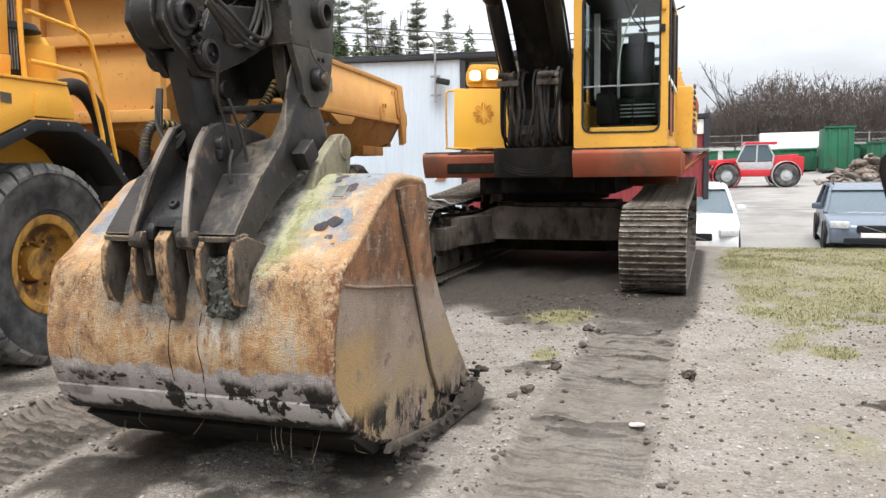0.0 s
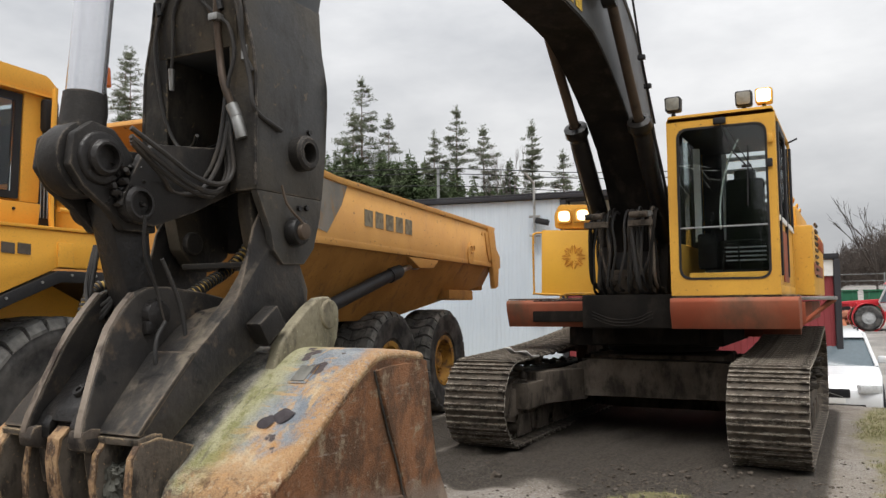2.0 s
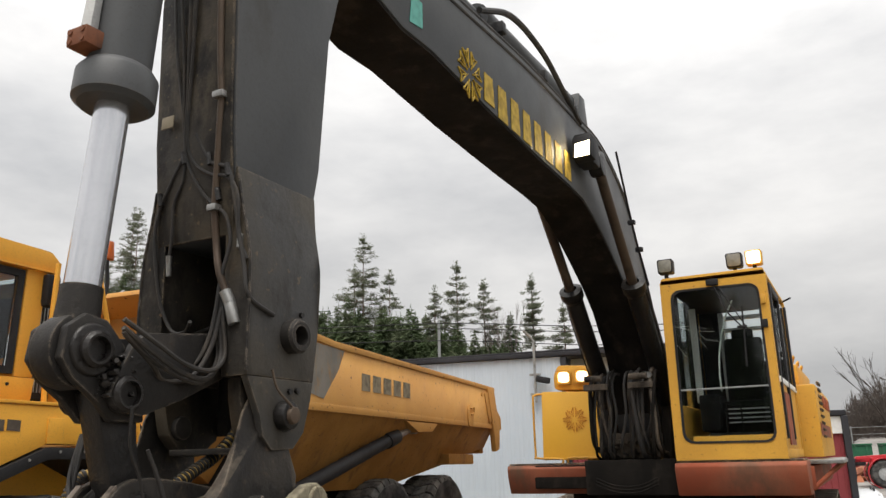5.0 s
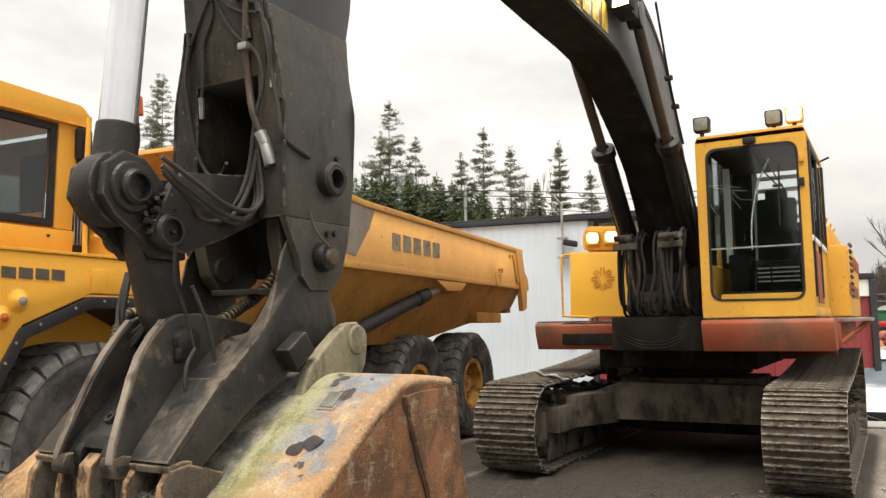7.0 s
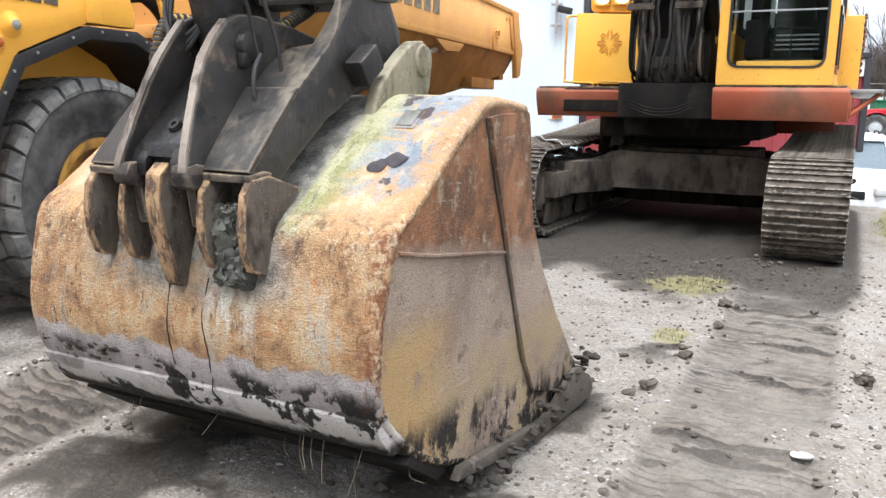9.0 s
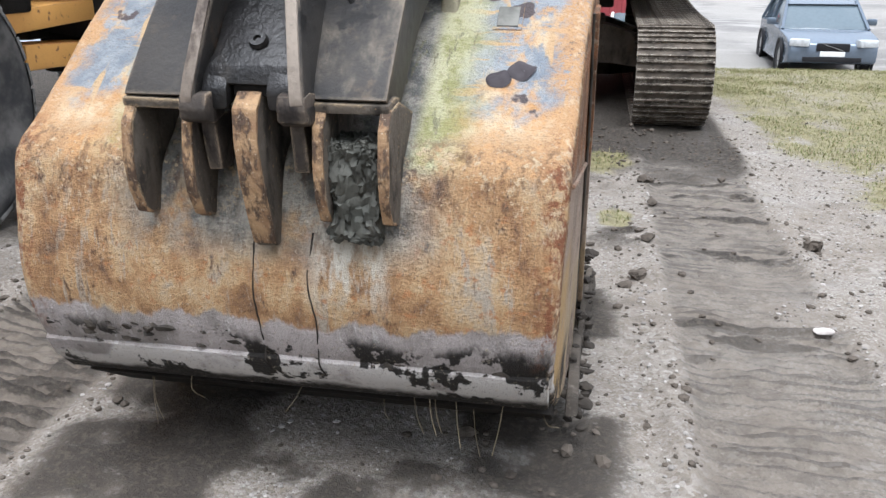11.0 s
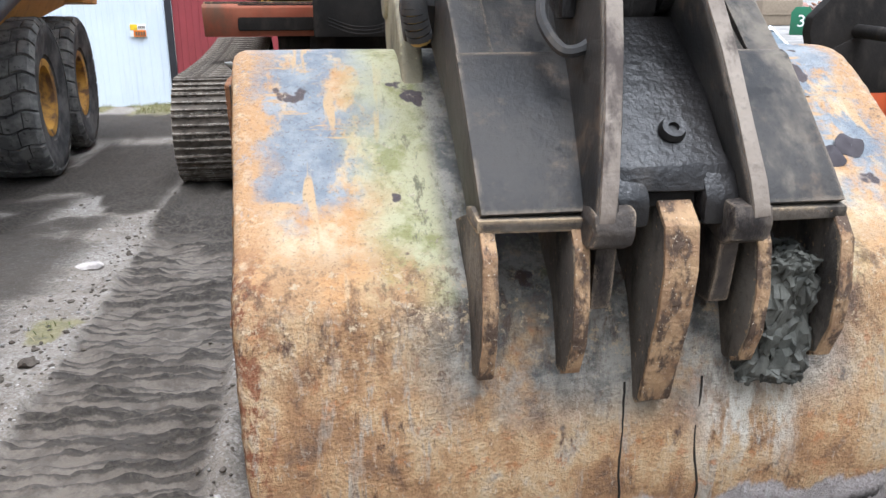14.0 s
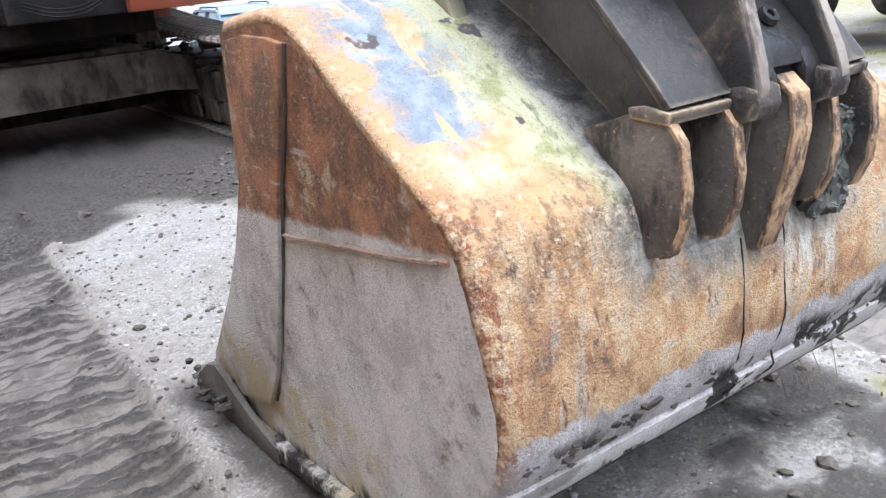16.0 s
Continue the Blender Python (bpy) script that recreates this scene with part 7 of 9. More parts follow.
wheel_spots = [(1.25 - TYRE_W / 2, 0.0), (1.15 - TYRE_W / 2, 5.62), (1.15 - TYRE_W / 2, 7.56), (-1.25 + TYRE_W / 2, 0.0), (-1.15 + TYRE_W / 2, 5.62), (-1.15 + TYRE_W / 2, 7.56)]
first = None
for wx, wy in wheel_spots:
    sgn = 1 if wx > 0 else -1
    if first is None:
        tyre = dpart("tyre", tyre_body(), RUBBER, None, "big dusty earthmover tyre with curved lugs")
        tread = dpart("tread", tread_blocks(), TREAD, tyre, "dusty grey tread lugs")
        rm = dpart("rim", rim(1), RIM, tyre, "yellow steel rim")
        hub = dpart("hub", joined(rod((0.0, 0, 0), (0.15, 0, 0), 0.15, 0.13, 24, 0.015), *[rod((0.10, 0.2 * math.cos(a), 0.2 * math.sin(a)), (0.135, 0.2 * math.cos(a), 0.2 * math.sin(a)), 0.016, seg=6) for a in np.linspace(0, 2 * math.pi, 13)[:-1]]), RIM, rm)
        first = (tyre, tread, rm, hub)
        made = first
    else:
        made = []
        for o in first:
            c = new(o.name.split(".")[0], o.data)
            for key in ("label",):
                if key in o:
                    c[key] = o[key]
            made.append(c)
        made[0].parent, made[1].parent, made[2].parent, made[3].parent = dumper, made[0], made[0], made[2]
    made[0].matrix_basis = Matrix.Translation((wx, wy, TYRE_R - (0.012 if wy < 2 else 0.05))) @ pose(0, 0, 0, 17 * len(scene.objects) % 360, 0, 0) @ (Matrix() if sgn > 0 else pose(0, 0, 0, 0, 0, 180))

# tractor body
SIDE = 1.25
SIDE_PANEL = [(-2.7, 1.30), (-0.87, 1.30), (-0.80, 1.48), (-0.66, 1.74), (-0.10, 1.965), (0.34, 1.965), (0.34, 2.08), (0.28, 2.235), (-2.7, 2.25)]
body = dpart("tractor_body", span(-0.7, 0.7, -2.6, 0.9, 0.75, 1.95, 0.05), TRUCK, None, "yellow tractor body")
dpart("side_panel", prism(SIDE_PANEL, SIDE - 0.10, SIDE, 0.02), TRUCK, body)
dpart("side_panel", prism(SIDE_PANEL, -SIDE, -SIDE + 0.10, 0.02), TRUCK, body)
dpart("hood", span(-SIDE + 0.1, SIDE - 0.1, -2.7, 0.3, 2.02, 2.22, 0.02), TRUCK, body)
dpart("nose", span(-SIDE, SIDE, -2.85, -2.6, 0.9, 2.2, 0.06), TRUCK, body)
dpart("lower_panel", prism([(-2.7, 0.75), (-0.95, 0.75), (-0.90, 1.285), (-2.7, 1.285)], SIDE - 0.09, SIDE - 0.005, 0.02), TRUCK, body)
dpart("panel_ledge", span(SIDE - 0.06, SIDE + 0.012, -2.7, 0.26, 2.238, 2.262, 0.006), TRUCK, body)
arch = [(-0.93, 1.28), (-0.84, 1.46), (-0.69, 1.72), (-0.12, 1.945), (0.33, 1.945), (0.66, 1.80), (0.98, 1.45)]
inner = [(-0.86, 1.26), (-0.77, 1.43), (-0.64, 1.65), (-0.10, 1.86), (0.31, 1.86), (0.60, 1.73), (0.91, 1.40)]
mudguard = prism(arch + inner[::-1], 0.62, SIDE + 0.025, 0.008)
dpart("mudguard", mudguard, BLACK, None, "black rubber mudguard with bolts")
for (a, c), (b, d) in zip(arch, arch[1:]):
    for f in (0.25, 0.75):
        dpart("mudguard_bolt", rod((SIDE + 0.02, a + (b - a) * f, c + (d - c) * f - 0.03), (SIDE + 0.034, a + (b - a) * f, c + (d - c) * f - 0.03), 0.010, seg=8), STEEL)
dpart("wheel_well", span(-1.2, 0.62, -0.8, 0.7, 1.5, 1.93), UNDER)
# lettering bars and lamps on the side panel
for k in range(5):
    y0 = -0.96 + 0.128 * k
    dpart("lettering_bar", prism([(y0, 2.055), (y0 + 0.105, 2.05), (y0 + 0.105, 2.125), (y0, 2.13)], SIDE + 0.001, SIDE + 0.005), MARK_GREY, body, "dark grey lettering bar")
for y, z, m in ((-0.70, 1.90, LAMP_OFF), (-0.83, 1.79, ORANGE)):
    pod = dpart("side_lamp", turned([(0.0, 0.045), (0.03, 0.045), (0.042, 0.035), (0.06, 0.012), (0.085, 0)], (SIDE, y, z), (1, 0, 0), 20), TRUCK, body)
    pod.scale = (1, 1, 1)
    dpart("lamp_lens", turned([(0, 0.056), (0.022, 0.053), (0.032, 0.046)], (SIDE, y, z), (1, 0, 0), 16), m, pod)
dpart("hatch_seam", joined(span(SIDE + 0.001, SIDE + 0.004, -1.02, -1.012, 1.32, 2.22), span(SIDE + 0.001, SIDE + 0.004, -2.6, -0.9, 1.286, 1.294)), UNDER, body)
# cab
DX = 1.08
dcab = dpart("cab", joined(
    prism([(-2.2, 2.25), (-0.14, 2.25), (-0.12, 2.44), (-2.2, 2.44)], DX - 0.06, DX, 0.01), prism([(-2.2, 2.25), (-0.14, 2.25), (-0.12, 2.44), (-2.2, 2.44)], -DX, -DX + 0.06, 0.01),
    prism([(-0.30, 2.44), (-0.14, 2.44), (-0.10, 3.25), (-0.28, 3.25)], DX - 0.07, DX, 0.015), prism([(-0.30, 2.44), (-0.14, 2.44), (-0.10, 3.25), (-0.28, 3.25)], -DX, -DX + 0.07, 0.015),
    span(-DX + 0.06, DX - 0.06, -0.2, -0.13, 2.25, 2.6, 0.01), span(-DX, DX, -2.25, -2.15, 2.25, 2.5, 0.01)), TRUCK, None, "yellow cab with black-framed windows")
dpart("roof", prism(rounded([(-2.45, 3.24), (-0.02, 3.25), (0.0, 3.32), (-0.1, 3.40), (-2.3, 3.44)], 0.03), -DX - 0.02, DX + 0.02, 0.03), TRUCK, dcab)
dpart("roof_lip", prism([(-2.4, 3.225), (-0.03, 3.235), (-0.03, 3.25), (-2.4, 3.24)], DX - 0.02, DX + 0.035, 0.004), TRUCK, dcab)
wf = [(-1.55, 2.46), (-0.31, 2.46), (-0.29, 3.22), (-1.55, 3.22)]
wi = [(-1.50, 2.51), (-0.365, 2.51), (-0.345, 3.17), (-1.50, 3.17)]
dpart("window_frame", frame_band(wf, wi, DX - 0.05, DX - 0.005, "x"), BLACK, dcab)
gp = dpart("window_pane", prism(wi, DX - 0.03, DX - 0.022), GLASS, dcab)
gp.visible_shadow = False
dpart("sliding_bar", span(DX - 0.035, DX - 0.012, -0.92, -0.895, 2.51, 3.17), BLACK, dcab)
gp = dpart("window_pane", prism(wi, -DX + 0.022, -DX + 0.03), GLASS, dcab)
gp.visible_shadow = False
gp = dpart("window_pane", span(-DX + 0.08, DX - 0.08, -0.17, -0.16, 2.62, 3.2), GLASS, dcab)
gp.visible_shadow = False
dpart("front_post", joined(span(DX - 0.07, DX, -2.2, -2.12, 2.44, 3.25), span(-DX, -DX + 0.07, -2.2, -2.12, 2.44, 3.25), span(DX - 0.07, DX - 0.01, -1.62, -1.55, 2.44, 3.25, 0.01)), TRUCK, dcab)
dpart("cab_seat", joined(box((0.2, -0.9, 2.5), (0.5, 0.5, 0.14), 0.05), box((0.2, -0.65, 2.85), (0.48, 0.14, 0.7), 0.05)), BLACK, dcab)
dpart("mirror", joined(box((DX + 0.25, -1.45, 3.10), (0.20, 0.08, 0.42), 0.04), tube([(DX, -1.6, 3.2), (DX + 0.25, -1.5, 3.3), (DX + 0.25, -1.45, 2.7), (DX, -1.55, 2.6)], 0.014)), BLACK, dcab)
dpart("wiper_motor", box((DX + 0.01, -0.08, 3.1), (0.1, 0.12, 0.25), 0.03), BLACK, dcab)
beacon = dpart("beacon", rod((0.98, 0.56, 3.50), (0.98, 0.56, 3.66), 0.055, 0.045, 16, 0.01), ORANGE, dcab, "orange beacon on a thin post")
dpart("beacon_post", tube([(0.93, 0.02, 3.0), (0.95, 0.3, 3.1), (0.98, 0.56, 3.2), (0.98, 0.56, 3.5)], 0.018, 8), BLACK, beacon)
for y in (-0.85, -0.35):
    dpart("panel_bolt", rod((DX - 0.005, y, 2.385), (DX + 0.01, y, 2.385), 0.012, seg=8), BLACK, dcab)
# grille, air cleaner and tank behind the cab
dpart("rear_screen", joined(span(-0.5, 0.98, -0.10, 0.04, 2.3, 3.2, 0.01)), BLACK, None, "black radiator screen behind the cab")
dpart("screen_bar", joined(*[span(0.99, 1.0, -0.09 + 0.03 * k, -0.08 + 0.03 * k, 2.35, 3.15) for k in range(5)]), STEEL)
dpart("air_cleaner", joined(rod((0.92, 0.30, 2.0), (0.92, 0.30, 2.58), 0.17, 0.17, 32, 0.03), rod((0.92, 0.30, 2.58), (0.92, 0.30, 2.64), 0.13, 0.10, 24)), TRUCK, None, "yellow air cleaner drum")
dpart("intake_cap", joined(rod((0.86, 0.12, 2.66), (0.86, 0.12, 2.72), 0.24, 0.20, 28, 0.015), rod((0.86, 0.12, 2.3), (0.86, 0.12, 2.68), 0.08)), BLACK)
dpart("rubber_duct", tube([(0.9, 0.55, 2.25), (0.9, 0.85, 2.28), (0.85, 1.15, 2.10), (0.8, 1.3, 1.8)], 0.075, 12), BLACK)
dpart("chassis_side", joined(span(0.35, 0.62, 0.4, 2.1, 1.1, 1.75, 0.04), span(-0.62, -0.35, 0.4, 2.1, 1.1, 1.75, 0.04), span(0.45, 1.0, 0.75, 1.3, 1.25, 1.75, 0.05)), UNDER)
# handrails beside the ladder
for pts in ([(1.18, -0.10, 2.05), (1.18, -0.12, 2.6), (1.18, -0.10, 3.3)], [(1.18, 0.30, 3.3), (1.18, 0.45, 2.85), (1.18, 0.52, 2.70)],
            [(1.18, -0.05, 2.78), (1.18, 0.35, 2.74), (1.18, 0.58, 2.71), (1.18, 0.70, 2.6), (1.18, 0.82, 2.2), (1.18, 0.95, 1.6)], [(1.18, -0.05, 2.40), (1.18, 0.40, 2.38), (1.18, 0.58, 2.36), (1.18, 0.66, 2.25), (1.18, 0.76, 1.9), (1.18, 0.78, 1.7)]):
    dpart("hand_rail", tube(pts, 0.020, 10), TRUCK)
dpart("rail_foot", box((SIDE + 0.005, -0.05, 2.06), (0.02, 0.14, 0.18), 0.006), TRUCK, body)
def rpart(name, bm, material, parent=None, label=""):
    """A part of the rear frame: the plan is drawn out a little to the rear, and sinks with the ground."""
    for v in bm.verts:
        v.co.y = 1.55 + (v.co.y - 1.55) * 1.075
        v.co.z -= 0.011 * max(0.0, v.co.y - 1.55)
    return dpart(name, bm, material, parent, label)


# tipping body
BW = 1.42


def bed_section(ly, top, zb, floor_half, chine=2.40):
    return [(-BW, top), (-BW, chine + 0.02), (-BW + 0.05, chine - 0.03), (-floor_half, zb), (floor_half, zb), (BW - 0.05, chine - 0.03), (BW, chine + 0.02), (BW, top)]


def bed_mesh():
    bm = bmesh.new()
    rows = []
    for ly, top, zb, fh, ch in ((1.55, 3.28, 1.95, 0.95, 2.40), (2.2, 3.20, 1.62, 0.85, 2.40), (3.4, 3.10, 1.52, 0.80, 2.40), (5.2, 3.06, 1.52, 0.78, 2.40), (6.1, 3.05, 1.60, 0.85, 2.40), (7.2, 3.04, 1.82, 1.02, 2.41), (8.15, 3.04, 2.02, 1.15, 2.42), (8.55, 3.03, 2.10, 1.2, 2.44)):
        rows.append([bm.verts.new((x, ly, z)) for x, z in bed_section(ly, top, zb, fh, ch)])
    for a, b in zip(rows, rows[1:]):
        for k in range(7):
            bm.faces.new((a[k], a[k + 1], b[k + 1], b[k]))
    bm.faces.new(rows[0])
    bmesh.ops.recalc_face_normals(bm, faces=bm.faces)
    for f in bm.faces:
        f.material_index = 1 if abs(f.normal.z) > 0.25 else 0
    return bm


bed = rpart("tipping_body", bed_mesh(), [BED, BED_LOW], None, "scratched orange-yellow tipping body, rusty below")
m = bed.modifiers.new("thick", "SOLIDIFY")
m.thickness, m.offset = 0.03, 1.0
for s in (1, -1):
    rpart("top_rail", prism([(1.5, 3.27), (2.2, 3.19), (3.4, 3.09), (8.55, 3.02), (8.55, 3.09), (3.4, 3.17), (2.2, 3.28), (1.5, 3.36)], s * BW - 0.06, s * BW + 0.045, 0.015), BED, bed)
rpart("side_rail", joined(*[prism([(1.6, 2.36), (8.5, 2.38), (8.5, 2.46), (1.6, 2.45)], s * BW - 0.05 if s > 0 else -BW - 0.035, s * BW + 0.035 if s > 0 else -BW + 0.05, 0.015) for s in (1, -1)]), BED, bed)
for s in (1, -1):
    rpart("tail_post", prism([(8.15, 3.06), (8.45, 3.06), (8.66, 2.35), (8.62, 2.05), (8.45, 2.0), (8.38, 2.35)], s * (BW - 0.02), s * (BW + 0.07), 0.012), BED, bed, "bolted rear corner post")
for s in (1, -1):
    rpart("tail_fin", prism([(8.62, 2.80), (8.76, 2.76), (8.98, 2.60), (9.0, 2.40), (8.66, 2.28)], s * (BW - 0.1), s * (BW - 0.02), 0.015), BED, bed)
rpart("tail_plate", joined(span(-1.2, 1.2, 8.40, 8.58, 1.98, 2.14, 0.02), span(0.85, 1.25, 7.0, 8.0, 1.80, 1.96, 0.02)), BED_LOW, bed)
rpart("lashing_lug", joined(prism(rounded([(7.30, 2.38), (7.48, 2.38), (7.52, 2.66), (7.36, 2.74), (7.28, 2.6)], 0.04), BW + 0.03, BW + 0.06, 0.01), tube([(BW + 0.07, 7.36, 2.66), (BW + 0.09, 7.44, 2.68), (BW + 0.08, 7.46, 2.6), (BW + 0.07, 7.38, 2.56)], 0.014)), BED, bed)
rpart("side_bracket", joined(prism([(8.05, 2.96), (8.20, 2.99), (8.36, 2.55), (8.26, 2.45), (8.18, 2.6)], BW + 0.032, BW + 0.05, 0.008), *[rod((BW + 0.03, y, z), (BW + 0.045, y, z), 0.035, seg=12) for y, z in ((7.95, 2.93),)]), BED, bed)
rpart("hoist_bracket", prism([(5.2, 2.36), (6.2, 2.37), (6.0, 2.24), (5.55, 2.22)], 1.28, BW + 0.03, 0.02), BED, bed)
hoist = rpart("hoist_cylinder", joined(rod((1.20, 3.0, 1.50), (1.28, 5.05, 2.12), 0.085, seg=24), rod((1.27, 4.95, 2.09), (1.29, 5.2, 2.165), 0.105, 0.10, 24, 0.01)), BLACK, None, "black tipping cylinder")
rpart("hoist_rod", joined(rod((1.29, 5.15, 2.15), (1.31, 5.6, 2.285), 0.05, seg=20), rod((1.24, 5.62, 2.29), (1.38, 5.62, 2.29), 0.085, 0.085, 20, 0.01)), STEEL, hoist)
for k in range(6):
    y0 = 3.02 + 0.27 * k
    rpart("lettering_bar", prism([(y0 + 1.0, 2.66), (y0 + 1.20, 2.66), (y0 + 1.20, 2.86), (y0 + 1.0, 2.865)], BW + 0.031, BW + 0.035), MARK_PALE, bed, "worn grey lettering bar") if k < 5 else None
rpart("bare_patch", prism([(2.6, 2.60), (3.2, 2.50), (3.5, 2.85), (3.62, 3.08), (2.6, 3.12)], BW + 0.031, BW + 0.034), worn("scraped_grey_patch", (0.20, 0.195, 0.18), (0.27, 0.25, 0.22), (0.35, 0.2, 0.08), 0.6, scale=7), bed)
# front wall ribs of the body, seen past the cab
dpart("body_brace", joined(span(-1.3, 1.38, 1.42, 1.54, 2.0, 2.12, 0.02), span(-1.3, 1.38, 1.44, 1.54, 2.75, 2.86, 0.02), *[span(x - 0.05, x + 0.05, 1.44, 1.54, 2.0, 3.3, 0.02) for x in (-1.2, 0.0, 1.3)]), BED, bed)
dpart("spill_guard", prism([(1.22, 3.35), (1.24, 3.40), (1.62, 3.44), (1.64, 3.26), (1.55, 3.2)], -1.3, 1.3, 0.015), BED, bed, "folded spill guard over the headboard")
# rear chassis and bogie beam
dpart("rear_chassis", joined(span(-0.5, 0.5, 2.0, 8.4, 1.0, 1.42, 0.04), span(-0.9, 0.9, 5.5, 5.8, 0.6, 0.9, 0.05), span(-0.9, 0.9, 7.4, 7.7, 0.6, 0.9, 0.05), span(0.42, 0.55, 5.6, 7.6, 0.85, 1.25, 0.04)), UNDER, None, "black oily rear chassis")
dpart("step_guard", span(0.40, 0.80, 2.25, 3.3, 0.72, 1.30, 0.04), UNDER)
dpart("flap_beam", prism([(1.0, 1.12), (2.15, 1.16), (2.15, 1.32), (1.0, 1.28)], 0.55, 0.98, 0.02), BED)
dpart("yellow_beam", prism([(1.2, 0.86), (2.6, 0.80), (2.6, 0.97), (1.2, 1.04)], 0.55, 0.95, 0.02), BED, None, "yellow lower beam with grime")
dpart("mud_flap", prism([(0.40, 1.95), (1.38, 1.95), (1.36, 0.86), (1.05, 0.88), (0.80, 1.02), (0.40, 1.08)], 2.16, 2.20, 0.008, "y"), FLAP, None, "black rubber flap behind the front wheel")
# ---- forest, yard and vehicles in the distance ----
def leaf_mat(name, a_col, b_col, c_col):
    a = Mat(name, 0.85)
    a.put("Base Color", a.mix(a.mix(a_col, b_col, a.island()), c_col, a.step(a.noise(0.35, 4), 0.45, 0.7)))
    glow, both = a.n.new("ShaderNodeBsdfTranslucent"), a.n.new("ShaderNodeMixShader")
    both.inputs[0].default_value = 0.5
    a.l.new(a.b.inputs["Base Color"].links[0].from_socket, glow.inputs["Color"])
    a.l.new(a.b.outputs[0], both.inputs[1]), a.l.new(glow.outputs[0], both.inputs[2])
    a.l.new(both.outputs[0], a.n["Material Output"].inputs["Surface"])
    return a.m


NEEDLE = leaf_mat("spruce_needles", (0.085, 0.125, 0.06), (0.13, 0.17, 0.085), (0.16, 0.185, 0.115))
PINE_NEEDLE = leaf_mat("pine_needles", (0.13, 0.15, 0.10), (0.17, 0.185, 0.125), (0.19, 0.20, 0.15))
BARK = worn("pine_bark", (0.11, 0.08, 0.062), (0.16, 0.105, 0.07), (0.06, 0.05, 0.043), 0.9, scale=2)
BIRCH_TWIG = leaf_mat("grey_birch_twigs", (0.22, 0.19, 0.175), (0.29, 0.26, 0.24), (0.24, 0.215, 0.20))
TWIG = leaf_mat("bare_twigs", (0.085, 0.070, 0.060), (0.125, 0.103, 0.090), (0.075, 0.064, 0.058))


def blade(v, f, p, tip, width):
    """One narrow pointed blade from p to tip."""
    way = tip - p
    side = way.cross(Vector((0.2, 0.35, 1.0)))
    side = side * (width / max(side.length, 1e-6))
    k = len(v)
    v += [tuple(p + side * 0.4), tuple(p.lerp(tip, 0.4) - side), tuple(tip)]
    f.append((k, k + 1, k + 2))


def mesh_from(name, v, f, material):
    me = bpy.data.meshes.new(name)
    me.from_pydata(v, [], f)
    me.materials.append(material)
    return me


def spruce_crown(rnd, at, h, base, spread_r, step=0.33, arms=9, twigs=5):
    """Blades of a pointed spruce: drooping boughs in whorls, each with side twigs, up to a leader shoot."""
    v, f = [], []
    z = base
    while z < h - 0.25:
        t = (h - z) / h
        reach = min(spread_r, 0.12 + (h - z) * 0.34) * rnd.uniform(0.85, 1.1)
        for k in range(arms if t > 0.12 else 6):
            a = rnd.uniform(0, 6.28)
            r = reach * rnd.uniform(0.55, 1.12)
            p = at + Vector((0, 0, z + rnd.uniform(-0.12, 0.12)))
            out = Vector((math.cos(a), math.sin(a), -0.55 * min(1.0, t * 4) + 0.25 * max(0, 0.2 - t) / 0.2))
            tip = p + out * r + Vector((0, 0, 0.10 * r))
            blade(v, f, p, tip, 0.09 + 0.09 * r)
            for i in range(twigs):
                q = p.lerp(tip, 0.25 + 0.72 * (i + rnd.random()) / twigs)
                b = a + rnd.choice((-1, 1)) * rnd.uniform(0.5, 1.1)
                blade(v, f, q, q + Vector((math.cos(b), math.sin(b), rnd.uniform(-0.9, -0.1))) * (0.14 + 0.22 * r) * rnd.uniform(0.8, 1.3), 0.085 + 0.035 * r)
        z += step * (0.55 + 0.45 * min(1.0, t * 3))
    for k in range(3):
        blade(v, f, at + Vector((0, 0, h - 0.5 + 0.12 * k)), at + Vector((rnd.uniform(-0.06, 0.06), 0, h + 0.25)), 0.06)
    return v, f


